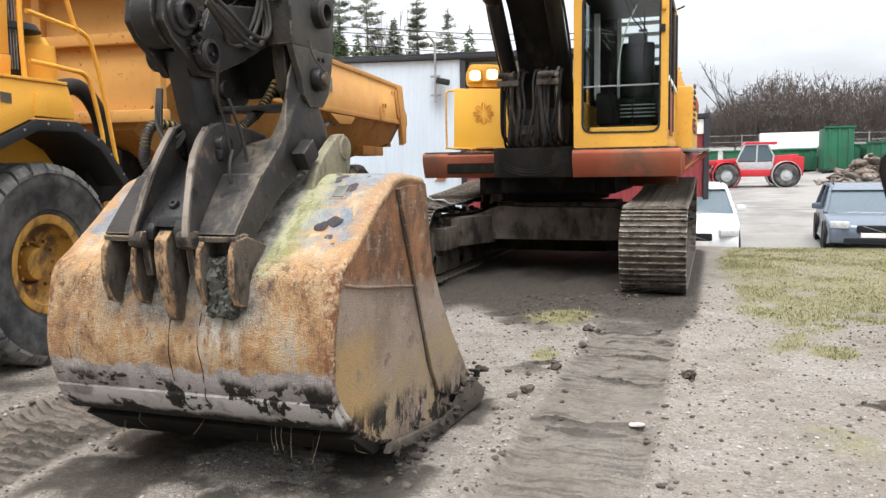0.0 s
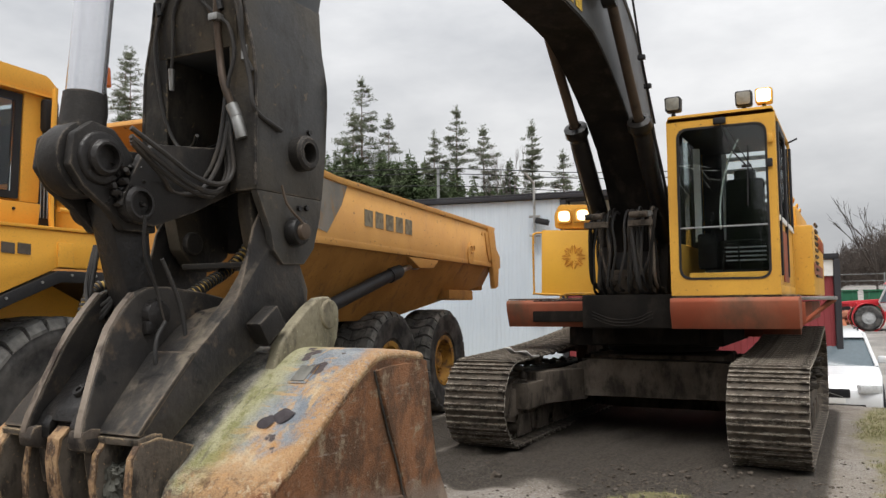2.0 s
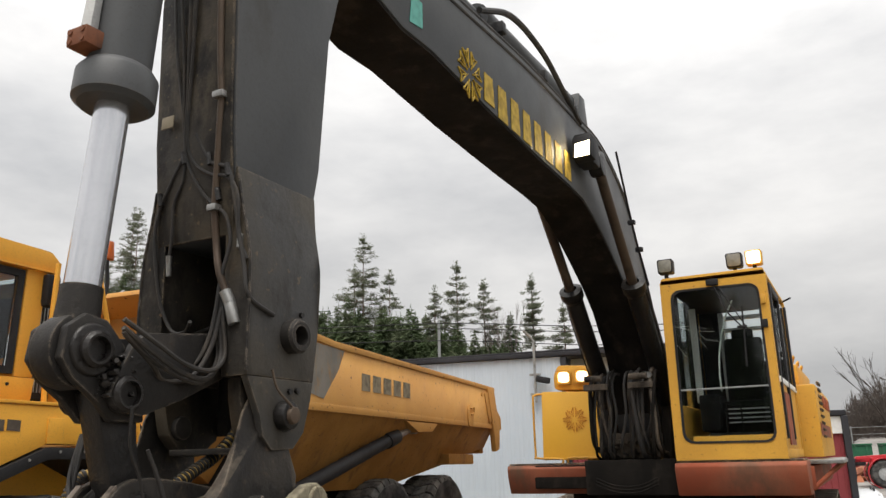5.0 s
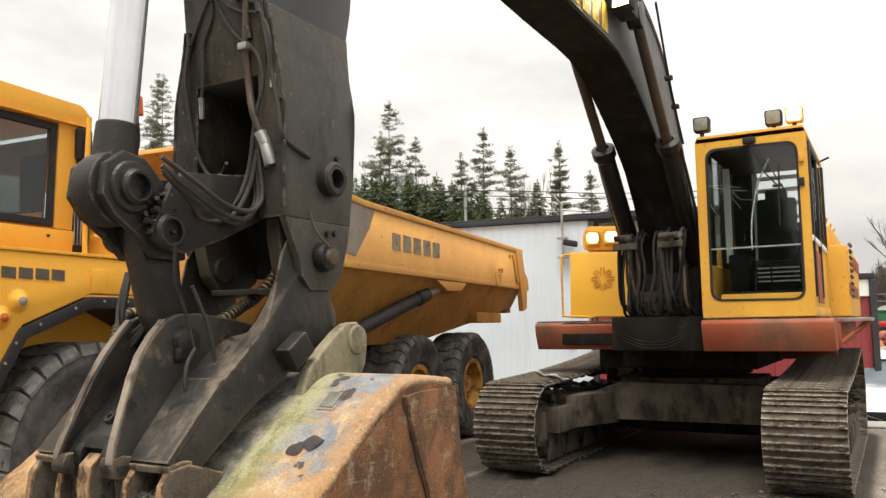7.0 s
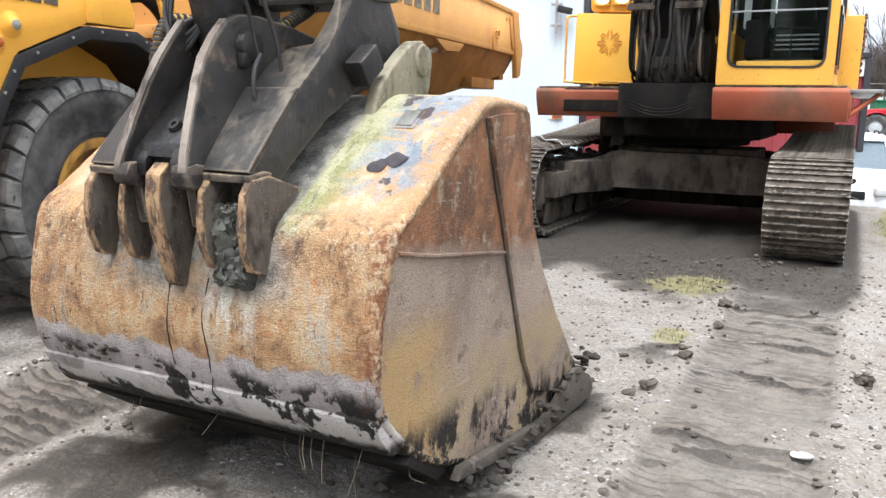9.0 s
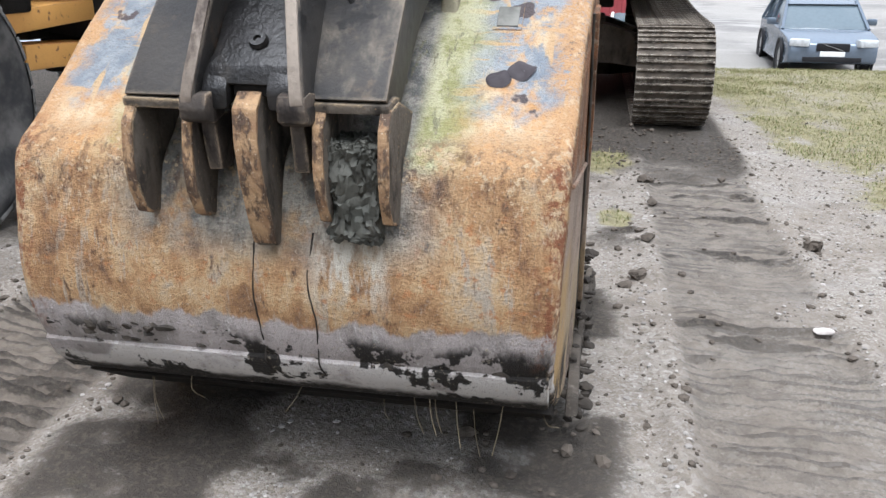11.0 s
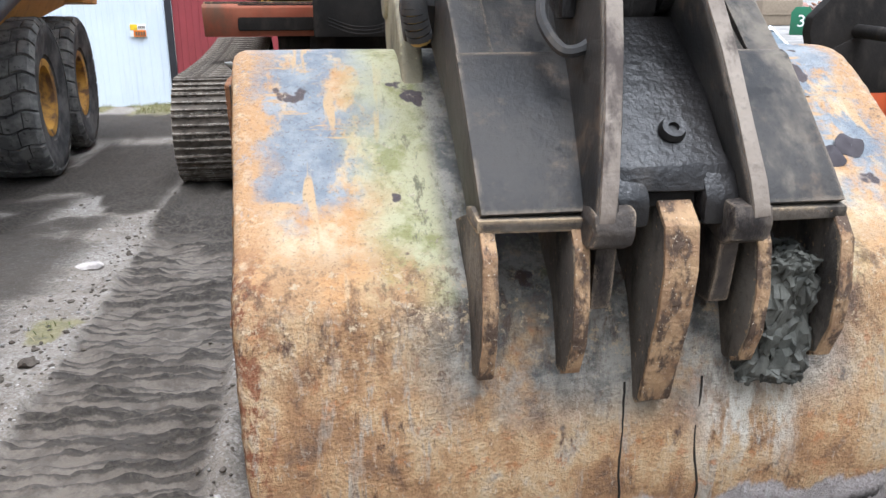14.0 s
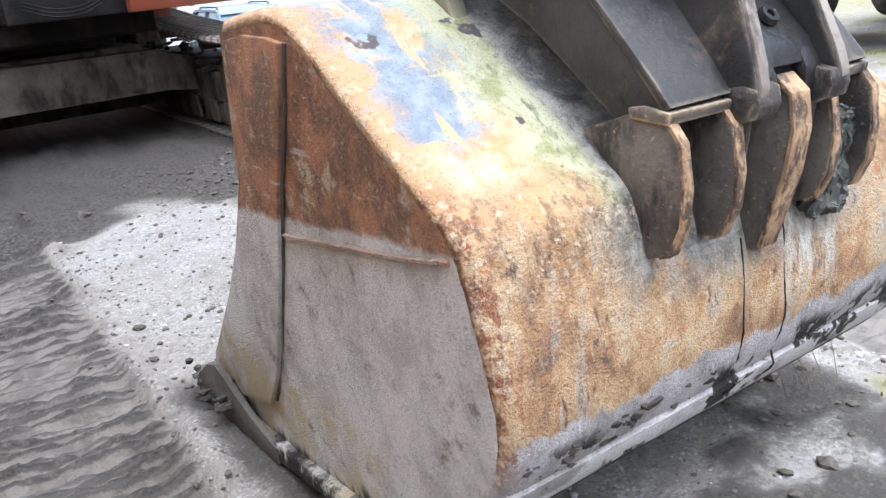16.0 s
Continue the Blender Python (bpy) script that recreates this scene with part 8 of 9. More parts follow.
def pine_crown(rnd, h, base, spread_r):
    """Limbs of a tall pine and tufts of needles in flat clumps on their outer part."""
    v, f, limbs = [], [], []
    tiers = max(7, int((h - base) / 0.62))
    for k in range(tiers):
        t = k / (tiers - 1)
        z = base + (h - base - 0.5) * t
        round_off = math.sin(math.pi * min(1.0, 0.30 + 0.70 * t)) ** 0.85 if t > 0.1 else 0.45
        for _ in range(rnd.randint(2, 3) if t < 0.25 else rnd.randint(4, 6)):
            a = rnd.uniform(0, 6.28)
            r = spread_r * (0.14 + 0.98 * round_off) * rnd.uniform(0.45, 1.1)
            p = Vector((0, 0, z + rnd.uniform(-0.25, 0.25)))
            tip = p + Vector((math.cos(a) * r, math.sin(a) * r, r * rnd.uniform(-0.12, 0.30)))
            limbs.append((p, tip))
            for _ in range(5 if t < 0.75 else 2):
                c = p.lerp(tip, rnd.uniform(0.30, 1.0)) + Vector((rnd.gauss(0, 0.12), rnd.gauss(0, 0.12), 0.05))
                size = rnd.uniform(0.26, 0.48) * (0.75 + 0.25 * spread_r / 2) * (1.0 - 0.4 * t)
                for _ in range(26):
                    q = c + Vector((rnd.gauss(0, size * 0.55), rnd.gauss(0, size * 0.55), rnd.gauss(0, size * 0.26)))
                    b = rnd.uniform(0, 6.28)
                    blade(v, f, q, q + Vector((math.cos(b), math.sin(b), rnd.uniform(-0.2, 0.9))) * rnd.uniform(0.14, 0.28), 0.055)
    for _ in range(50):
        q = Vector((rnd.gauss(0, 0.10), rnd.gauss(0, 0.10), h + 0.3 - abs(rnd.gauss(0, 0.5))))
        b = rnd.uniform(0, 6.28)
        blade(v, f, q, q + Vector((math.cos(b), math.sin(b), 0.8)) * 0.2, 0.045)
    return v, f, limbs


def conifer(name, x, y, z, h, base, r, pine, seed, label, group):
    rnd = random.Random(seed)
    tree = thing(name, (x, y, z), label, "tree", group=group)
    if pine:
        v, f, limbs = pine_crown(rnd, h, base, r)
    else:
        (v, f), limbs = spruce_crown(rnd, Vector(), h, base, r, 0.28, 12, 8), []
    trunk = tube([(0, 0, -0.5), (0.03, 0, h * 0.4), (-0.03, 0, h * 0.75), (0, 0, h)], 0.16, 6, 3)
    for vert in trunk.verts:
        k = 1.2 - 1.1 * max(0, vert.co.z) / h
        vert.co.x, vert.co.y = vert.co.x * k, vert.co.y * k
    part("trunk", joined(trunk, *[tube([a, b], 0.022, 4, straight=True) for a, b in limbs]), BARK, tree, world_coords=False)
    ob = new("crown", mesh_from("crown", v, f, PINE_NEEDLE if pine else NEEDLE))
    ob.parent = tree
    return tree


def bare_tree_lines(rnd, h, spread_a=0.5, depth=4):
    """Branch segments of a leafless tree."""
    out = []

    def grow(p, way, length, r, depth):
        q = p + way * length
        out.append((p, q, r, r * 0.7))
        if depth == 0:
            return
        for _ in range(3 if depth > 1 else 4):
            w = (way + Vector((rnd.gauss(0, spread_a), rnd.gauss(0, spread_a), rnd.gauss(0.12, 0.22)))).normalized()
            grow(p.lerp(q, rnd.uniform(0.55, 1.0)), w, length * rnd.uniform(0.55, 0.8), r * 0.58, depth - 1)

    grow(Vector((0, 0, -0.3)), Vector((rnd.gauss(0, 0.04), rnd.gauss(0, 0.04), 1)).normalized(), h * 0.36, h * (0.011 if depth == 4 else 0.007), depth)
    return out


def sticks(lines):
    v, f = [], []
    for p, q, r0, r1 in lines:
        way = (q - p).normalized()
        s = way.cross(Vector((0.3, 0.9, 0.2))).normalized()
        u = way.cross(s)
        k = len(v)
        for c, r in ((p, r0), (q, r1)):
            for i in range(3):
                a = 2.0944 * i
                v.append(tuple(c + r * (math.cos(a) * s + math.sin(a) * u)))
        for i in range(3):
            j = (i + 1) % 3
            f.append((k + i, k + j, k + 3 + j, k + 3 + i))
    return v, f


# tall pines standing above the roof line: x, height, spread
for k, (px, top, r, base, pine) in enumerate(((-38.2, 21.6, 2.3, 9, 1), (-40.0, 19.2, 2.1, 9, 1), (-37.0, 18.6, 1.9, 9, 1), (-31.0, 15.9, 1.4, 10.5, 1), (-29.5, 18.1, 1.6, 11.5, 1), (-27.6, 16.5, 1.5, 11, 1), (-22.2, 15.8, 0.9, 9, 1), (-20.1, 13.4, 1.5, 8, 1), (-25.2, 13.6, 1.7, 3, 0), (-67.3, 29.0, 2.6, 10, 1), (-69.6, 29.8, 2.8, 10, 1), (-64.6, 27.5, 2.4, 9, 1), (-72.5, 27.0, 2.6, 10, 1), (-47.5, 19.5, 2.0, 8, 1))):
    conifer("pine_tree" if pine else "spruce_tree", px, 60.0 + (k % 3) * 1.3, 0.3, top - 0.3, base - (0.5 if pine else 0), r, bool(pine), 40 + k, "tall slender pine with thin ragged crown" if pine else "dark spruce with pointed crown", "conifers behind the warehouse")
birch = thing("birch_tree", (-24.8, 62.0, 0.3), "leafless birch with fine grey twigs", "tree", group="bare trees")
rnd = random.Random(5)
v, f = sticks(bare_tree_lines(rnd, 17.4, 0.17, 5))
ob = new("crown", mesh_from("crown", v, f, BIRCH_TWIG))
ob.parent = birch


def spruce_wood(label, seed, count, place, low):
    """A dense young spruce wood; place gives x, y and height for two random numbers."""
    rnd, v, f = random.Random(seed), [], []
    for k in range(count):
        x, y, h = place(rnd.random(), rnd.random())
        h += rnd.gauss(0, 0.9)
        a, b = spruce_crown(rnd, Vector((x, y, 0)), h, min(low, h - 3.0), 1.5 + 0.6 * rnd.random())
        n = len(v)
        v += a
        f += [tuple(i + n for i in q) for q in b]
    return tagged(new("spruce_wood", mesh_from("spruce_wood", v, f, NEEDLE)), label, "forest", kind="stuff")


def behind_warehouse(a, b):
    x = -16.0 - 66.0 * a
    return x, 57.0 + 9.0 * b, 8.6 + 5.8 * float(smooth(-19.0, -40.0, np.array(x))) + 5.0 * float(smooth(-42.0, -68.0, np.array(x)))


spruce_wood("dense dark green young spruce wood behind the warehouse", 9, 560, behind_warehouse, 6.4)
spruce_wood("dense spruce wood mirrored in the cab glass", 10, 110, lambda a, b: (-30.0 + 60.0 * a, -26.0 - 6.0 * b, 10.5), 0.3)


def bare_wood():
    """The brown leafless wood beyond the yard."""
    rnd, v, f = random.Random(21), [], []
    kinds = [bare_tree_lines(random.Random(100 + k), 1.0, 0.42) for k in range(6)]
    for k in range(170):
        x = rnd.uniform(-10, 75)
        y = rnd.uniform(104, 122)
        h = (5.6 + 2.4 * float(smooth(-3, 6, np.array(x)))) * rnd.uniform(0.6, 1.1)
        z = at_ground(x, y)
        lines = [((p * h) + Vector((x, y, z)), (q * h) + Vector((x, y, z)), max(0.016, r0 * h * 0.7), max(0.012, r1 * h * 0.7)) for p, q, r0, r1 in rnd.choice(kinds)]
        a, b = sticks(lines)
        n = len(v)
        v += a
        f += [tuple(i + n for i in q) for q in b]
    rs = np.random.RandomState(22)
    twig_x, twig_y = rs.uniform(-12, 80, 60000), rs.uniform(104, 126, 60000)
    tops = (4.6 + 2.6 * smooth(-3, 6, twig_x)) * (0.62 + 0.75 * field(twig_x, twig_y * 0 + 3.0, 5.5, 3))
    for x, y, gz, high in zip(twig_x.tolist(), twig_y.tolist(), ground_height(twig_x, twig_y).tolist(), tops.tolist()):
        top = high * rnd.uniform(0.7, 1.15)
        p = Vector((x, y, gz + rnd.uniform(0, top)))
        n = len(v)
        for _ in range(2):
            u, w = Vector((rnd.gauss(0, 0.35), rnd.gauss(0, 0.2), rnd.gauss(0.1, 0.6))), Vector((rnd.gauss(0, 0.022), 0, rnd.gauss(0, 0.022)))
            n = len(v)
            v += [tuple(p - u), tuple(p + w), tuple(p + u), tuple(p - w)]
            f.append((n, n + 1, n + 2, n + 3))
    return tagged(new("bare_wood", mesh_from("bare_wood", v, f, TWIG)), "brown leafless wood along the far edge of the yard", "forest", kind="stuff")


bare_wood()
for k, (x, y, h) in enumerate(((1.6, 70, 10.0), (3.4, 74, 8.5))):
    t = thing("bare_tree", (x, y, at_ground(x, y)), "leafless slender tree with fine twigs", "tree", group="bare trees")
    a, b = sticks(bare_tree_lines(random.Random(60 + k), h, 0.3))
    ob = new("crown", mesh_from("crown", a, b, TWIG))
    ob.parent = t

# overhead line in front of the wood
line = thing("overhead_line", (-27.5, 54.0, 0), "overhead power line on grey poles before the spruce wood", "power line")
for x in (-62.0, -27.5, -7.0):
    part("pole", tube([(x, 54.0, -0.2), (x, 54.0, 14.6 if x < -50 else 12.0 if x < -20 else 10.0)], 0.11, 8, straight=True), TRIM_GREY, line)
for z in (0.0, 0.9, 1.3):
    part("wire", tube([(-62, 53.9, 13.1 + z), (-45, 53.9, 11.6 + z), (-27.5, 53.9, 10.5 + z), (-16, 53.9, 9.2 + z), (-7, 53.9, 8.6 + z)], 0.028, 4, 6), BLACK, line)

# ---- vehicles ----
CAR_WHITE = plain("white_car_paint", (0.78, 0.79, 0.80), 0.22, var=0.05)
CAR_SILVER = plain("silver_car_paint", (0.70, 0.72, 0.74), 0.25, 0.1, var=0.05)
CAR_BLUE = plain("grey_blue_car_paint", (0.13, 0.16, 0.20), 0.22, 0.3, var=0.08)
CAR_GLASS = plain("dark_car_glass", (0.10, 0.13, 0.15), 0.06, var=0.1)
CAR_BLACK = plain("black_car_trim", (0.02, 0.02, 0.022), 0.5)
LENS = plain("clear_headlamp", (0.55, 0.57, 0.58), 0.12)


def car(x, y, turn, paint, label, length=4.6, height=1.48, tall=False):
    """A parked car; its front looks to its own -y."""
    z = at_ground(x, y)
    c = thing("car", (x, y, z), label, "car", turn, "parked cars")
    L, hw = length / 2, 0.90
    waist, hood = height * 0.62, height * (0.60 if not tall else 0.62)

    def cp(name, bm, m, parent=None, lab=""):
        return part(name, bm, m, parent or c, lab, world_coords=False)

    prof = [(-L, 0.30), (-L - 0.02, 0.48), (-L + 0.03, 0.66), (-L + 0.25, hood - 0.10), (-L + 1.05, hood), (-L + 1.15, hood + 0.02), (L - 0.35, waist + 0.05), (L - 0.02, waist - 0.02), (L, 0.55), (L - 0.03, 0.30), (L - 0.5, 0.22), (-L + 0.5, 0.22)]
    bm = prism(prof, -hw, hw, 0.0)
    for v in bm.verts:
        v.co.x *= 1.0 - 0.10 * max(0, (abs(v.co.y) - L + 0.6) / 0.6) ** 2 * 0.9 - 0.04 * max(0, v.co.z - 0.6)
    body = cp("body", bevelled(bm, 0.05, 3), paint)
    top = height
    roof = [(-L + 1.75, top - 0.06), (-L + 2.0, top - 0.01), (L - 1.1, top), (L - 0.75, top - 0.05)]
    green = [(-L + 1.05, hood), *roof, (L - (0.35 if tall else 0.55), waist + 0.03)]
    bm = prism(green, -hw + 0.08, hw - 0.08, 0.0)
    for v in bm.verts:
        v.co.x *= 1.0 - 0.20 * max(0, v.co.z - waist) / (top - waist)
    cp("glasshouse", bevelled(bm, 0.04, 2), CAR_GLASS, body, "dark tinted windows")
    bm = prism([(-L + 1.62, top - 0.10), (-L + 2.0, top + 0.015), (L - 1.05, top + 0.025), (L - 0.68, top - 0.06), (L - 0.70, top - 0.10), (L - 1.1, top - 0.03), (-L + 2.0, top - 0.04)], -0.70, 0.70, 0.0)
    cp("roof", bevelled(bm, 0.012), paint, body)
    for s in (-1, 1):
        for y0, z0, y1, z1 in ((-L + 1.02, hood + 0.0, -L + 1.80, top - 0.03), (-L + 2.75, waist, -L + 2.78, top - 0.02), (L - 0.42, waist + 0.02, L - 0.85, top - 0.03)):
            cp("pillar", tube([(s * 0.84, y0, z0), (s * 0.69, y1, z1)], 0.035, 6, straight=True), paint, body)
        cp("mirror", joined(box((s * 1.0, -L + 1.55, waist + 0.10), (0.20, 0.10, 0.14), 0.04), box((s * 0.90, -L + 1.55, waist + 0.05), (0.10, 0.05, 0.05), 0.01)), paint, body)
        cp("headlamp", box((s * 0.62, -L + 0.06, 0.68), (0.38, 0.20, 0.15), 0.04, pose(0, 0, 0, 0, 0, s * 18)), LENS, body, "clear headlamp")
        cp("roof_rail", tube([(s * 0.62, -L + 2.1, top + 0.02), (s * 0.62, -L + 2.2, top + 0.06), (s * 0.62, L - 1.3, top + 0.06), (s * 0.62, L - 1.15, top + 0.02)], 0.018, 6), CAR_BLACK if paint is not CAR_WHITE else paint, body)
        for wy in (-L + 0.85, L - 0.85):
            w = cp("wheel", turned([(0.20, -0.09), (0.29, -0.10), (0.32, -0.06), (0.32, 0.06), (0.29, 0.10), (0.20, 0.09)], (s * 0.79, wy, 0.32), (1, 0, 0), 28), CAR_BLACK)
            cp("rim", joined(rod((s * 0.79 - 0.08, wy, 0.32), (s * 0.79 + 0.08, wy, 0.32), 0.205, 0.205, 24, 0.015)), STEEL, w)
            cp("arch", turned([(0.34, 0.0), (0.39, 0.02), (0.39, -0.03), (0.34, -0.03)], (s * 0.885, wy, 0.33), (s, 0, 0), 28), CAR_BLACK, body)
    cp("grille", box((0, -L - 0.005, 0.60), (0.62, 0.06, 0.16), 0.03), CAR_BLACK, body)
    cp("grille_bar", box((0, -L - 0.037, 0.60), (0.40, 0.01, 0.012), 0.0, pose(0, 0, 0, 0, 18, 0)), STEEL, body)
    cp("bumper_gap", box((0, -L - 0.002, 0.36), (1.1, 0.05, 0.10), 0.02), CAR_BLACK, body)
    cp("number_plate", box((0, -L - 0.02, 0.47), (0.46, 0.02, 0.10), 0.004), WHITE, body)
    return c


car(-0.45, 19.2, 4, CAR_SILVER, "silver-white compact car parked in the lower yard", 4.2, 1.62, True)
car(3.3, 20.95, -3, CAR_BLUE, "grey-blue estate car parked nose towards the grass edge", 4.7, 1.46)
car(7.0, 20.0, 11, CAR_WHITE, "white sport utility car parked at an angle", 4.6, 1.66, True)


def telehandler(x, y, turn):
    z = at_ground(x, y)
    t = thing("telehandler", (x, y, z), "red telescopic handler parked across the far yard", "telehandler", turn)

    def tp(name, bm, m, parent=None, lab=""):
        return part(name, bm, m, parent or t, lab, world_coords=False)

    paint, pale = plain("loader_red", (0.50, 0.02, 0.03), 0.4), plain("loader_grey", (0.45, 0.46, 0.46), 0.45)
    body = tp("chassis", joined(prism(rounded([(-1.9, 0.75), (1.6, 0.75), (2.3, 0.55), (2.35, 1.55), (0.9, 1.55), (0.8, 0.95), (-1.0, 0.95), (-1.1, 1.25), (-1.9, 1.35)], 0.06), -0.75, 0.75, 0.03, "y"), span(-0.9, 0.7, -1.0, -0.72, 0.55, 0.9, 0.04)), paint)
    tp("boom", prism([(-2.6, 1.10), (-2.5, 1.40), (2.2, 1.68), (2.2, 1.42)], 0.0, 0.35, 0.03, "y"), paint, body)
    tp("tool_carrier", joined(box((-2.7, 0.0, 0.85), (0.18, 1.2, 0.9), 0.03), box((-2.35, 0.15, 1.15), (0.5, 0.3, 0.35), 0.05)), BLACK, body)
    cabt = tp("cab_frame", joined(*[tube(p, 0.045, 6, straight=True) for p in (([(-0.75, -0.85, 0.95), (-0.95, -0.85, 1.35), (-0.55, -0.85, 2.2)]), ([(-0.55, -0.85, 2.2), (0.55, -0.85, 2.2), (0.85, -0.85, 1.6), (0.75, -0.85, 0.95)]), ([(0.0, -0.85, 0.95), (0.05, -0.85, 2.2)]))], prism([(-0.95, 1.30), (0.85, 1.30), (0.75, 0.9), (-0.75, 0.9)], -0.88, -0.80, 0.01, "y")), pale, body)
    tp("roof", prism([(-0.65, 2.2), (1.0, 2.2), (1.0, 2.32), (-0.5, 2.34)], -0.9, -0.05, 0.03, "y"), paint, cabt)
    tp("glass", prism([(-0.90, 1.35), (0.82, 1.35), (0.55, 2.18), (-0.55, 2.18)], -0.84, -0.1, 0.0, "y"), CAR_GLASS, cabt)
    for wx in (-1.45, 1.45):
        for wy in (-0.92, 0.92):
            w = tp("wheel", turned([(0.30, -0.2), (0.52, -0.21), (0.60, -0.15), (0.62, 0), (0.60, 0.15), (0.52, 0.21), (0.30, 0.2)], (wx, wy, 0.61), (0, 1, 0), 32), RUBBER)
            tp("rim", joined(rod((wx, wy - 0.16, 0.61), (wx, wy + 0.16, 0.61), 0.31, 0.31, 24, 0.03), rod((wx, wy - 0.2, 0.61), (wx, wy + 0.2, 0.61), 0.12, 0.10, 16)), pale, w)
            tp("fender", turned([(0.68, -0.22), (0.71, -0.22), (0.71, 0.22), (0.68, 0.22)], (wx, wy, 0.62), (0, 1, 0), 24), pale if wx > 0 else paint, body)
    return t


telehandler(1.95, 45.5, 6)
GREEN = worn("container_green", (0.03, 0.14, 0.075), (0.025, 0.11, 0.06), (0.06, 0.07, 0.05), 0.6, scale=1.2)


def container(x, y, w, d, h, z0, label, turn=0.0):
    c = thing("container", (x, y, z0), label, "container", turn, "green containers")
    part("shell", span(-w / 2, w / 2, -d / 2, d / 2, 0.15, h, 0.05), GREEN, c, world_coords=False)
    for k in range(max(3, int(w / 0.55))):
        xx = -w / 2 + (k + 0.5) * w / max(3, int(w / 0.55))
        part("rib", span(xx - 0.05, xx + 0.05, -d / 2 - 0.07, -d / 2 - 0.002, 0.2, h - 0.05, 0.01), GREEN, c, world_coords=False)
    part("rim", joined(span(-w / 2 - 0.05, w / 2 + 0.05, -d / 2 - 0.09, -d / 2 + 0.1, h + 0.002, h + 0.1, 0.01)), GREEN, c, world_coords=False)
    part("skid", joined(span(-w / 2, -w / 2 + 0.2, -d / 2, d / 2, 0, 0.15), span(w / 2 - 0.2, w / 2, -d / 2, d / 2, 0, 0.15)), BLACK, c, world_coords=False)
    return c


for k in range(6):
    xx = -1.0 + 2.75 * k if k < 3 else 5.4 + 2.6 * (k - 3)
    container(xx, 61.0 + 0.3 * (k % 2), 2.4, 2.2, 1.55, at_ground(xx, 61), "dark green waste container in a row")
container(7.4, 57.5, 1.7, 3.0, 2.75, at_ground(7.4, 57.5), "tall open green skip container")
container(11.2, 60.0, 3.6, 2.4, 1.7, at_ground(11.2, 60), "green skip container beside scrap")
van = thing("van_body", (5.4, 66.0, at_ground(5.4, 66)), "white box trailer behind the containers", "trailer")
part("box", span(-2.2, 2.2, -1.1, 1.1, 0.7, 2.6, 0.06), CAR_WHITE, van, world_coords=False)
part("wheel", joined(*[rod((x, -1.0, 0.42), (x, 1.0, 0.42), 0.42, 0.42, 20) for x in (-1.0, 1.2)], span(-2.0, 2.0, -0.9, 0.9, 0.5, 0.7)), CAR_BLACK, van, world_coords=False)
fence = thing("mesh_fence", (10, 68, at_ground(10, 68)), "thin wire mesh fence along the wood", "fence")
part("wire", joined(*[tube([(-14, 0, z), (60, 0, z)], 0.015, 4, straight=True) for z in (0.2, 0.7, 1.2, 1.7, 2.2)]), TRIM_GREY, fence, world_coords=False)
for k in range(25):
    part("post", tube([(-14 + 3 * k, 0, -0.3), (-14 + 3 * k, 0, 2.3)], 0.035, 6, straight=True), TRIM_GREY, fence, world_coords=False)
# ---- loose stones, clods and grass on the ground ----
def scatter_lumps(name, count, seed, pick, size, material, label, squash=(0.45, 0.8)):
    """Irregular lumps lying on the ground, as one mesh."""
    rnd, v, f = random.Random(seed), [], []
    base = bmesh.new()
    bmesh.ops.create_icosphere(base, subdivisions=1, radius=1.0)
    pts, tris = [p.co.copy() for p in base.verts], [[q.index for q in t.verts] for t in base.faces]
    base.free()
    places = pick(rnd, np.random.RandomState(seed), count)
    gz = ground_height(np.array([p[0] for p in places]), np.array([p[1] for p in places]))
    for (x, y), z in zip(places, gz):
        r = size * rnd.choice((0.35, 0.5, 0.5, 0.7, 1.0, 1.5 if rnd.random() < 0.4 else 0.6))
        sx, sy, sz, a = rnd.uniform(0.8, 1.4), rnd.uniform(0.7, 1.1), rnd.uniform(*squash), rnd.uniform(0, 6.28)
        n, off = len(v), Vector((rnd.uniform(0, 99), rnd.uniform(0, 99), 0))
        for p in pts:
            q = p * (1 + 0.45 * noise.noise(p * 1.3 + off))
            v.append((x + r * (q.x * sx * math.cos(a) - q.y * sy * math.sin(a)), y + r * (q.x * sx * math.sin(a) + q.y * sy * math.cos(a)), float(z) + r * sz * (q.z * 0.9 + 0.45)))
        f += [tuple(i + n for i in t) for t in tris]
    return tagged(new(name, mesh_from(name, v, f, material)), label, "stones" if "stone" in name else "clods", kind="stuff")


def near_ruts(r, rs, count):
    out = []
    for _ in range(count):
        mid, half = r.choice(RUTS)
        side = r.choice((-1, 1))
        out.append((mid + side * (half + abs(r.gauss(0.05, 0.12)) - (0.25 * r.random() if r.random() < 0.3 else 0)), r.uniform(2.0, 9.4)))
    return out


def mud_spots(r, rs, count):
    x, y = rs.uniform(-2.4, 1.6, count * 20), rs.uniform(3.0, 9.6, count * 20)
    keep = mud_shade_mask(x, y) > rs.uniform(0.2, 0.9, count * 20)
    return list(zip(x[keep].tolist(), y[keep].tolist()))[:count]


def anywhere(r, rs, count):
    x, y = rs.uniform(-6.5, 2.5, count * 3), 1.4 + 9.5 * rs.uniform(0, 1, count * 3) ** 1.3
    keep = (grass_mask(x, y) < 0.5) & (mud_shade_mask(x, y) < 0.4) & (rut_mask(x, y) < 0.6)
    return list(zip(x[keep].tolist(), y[keep].tolist()))[:count]


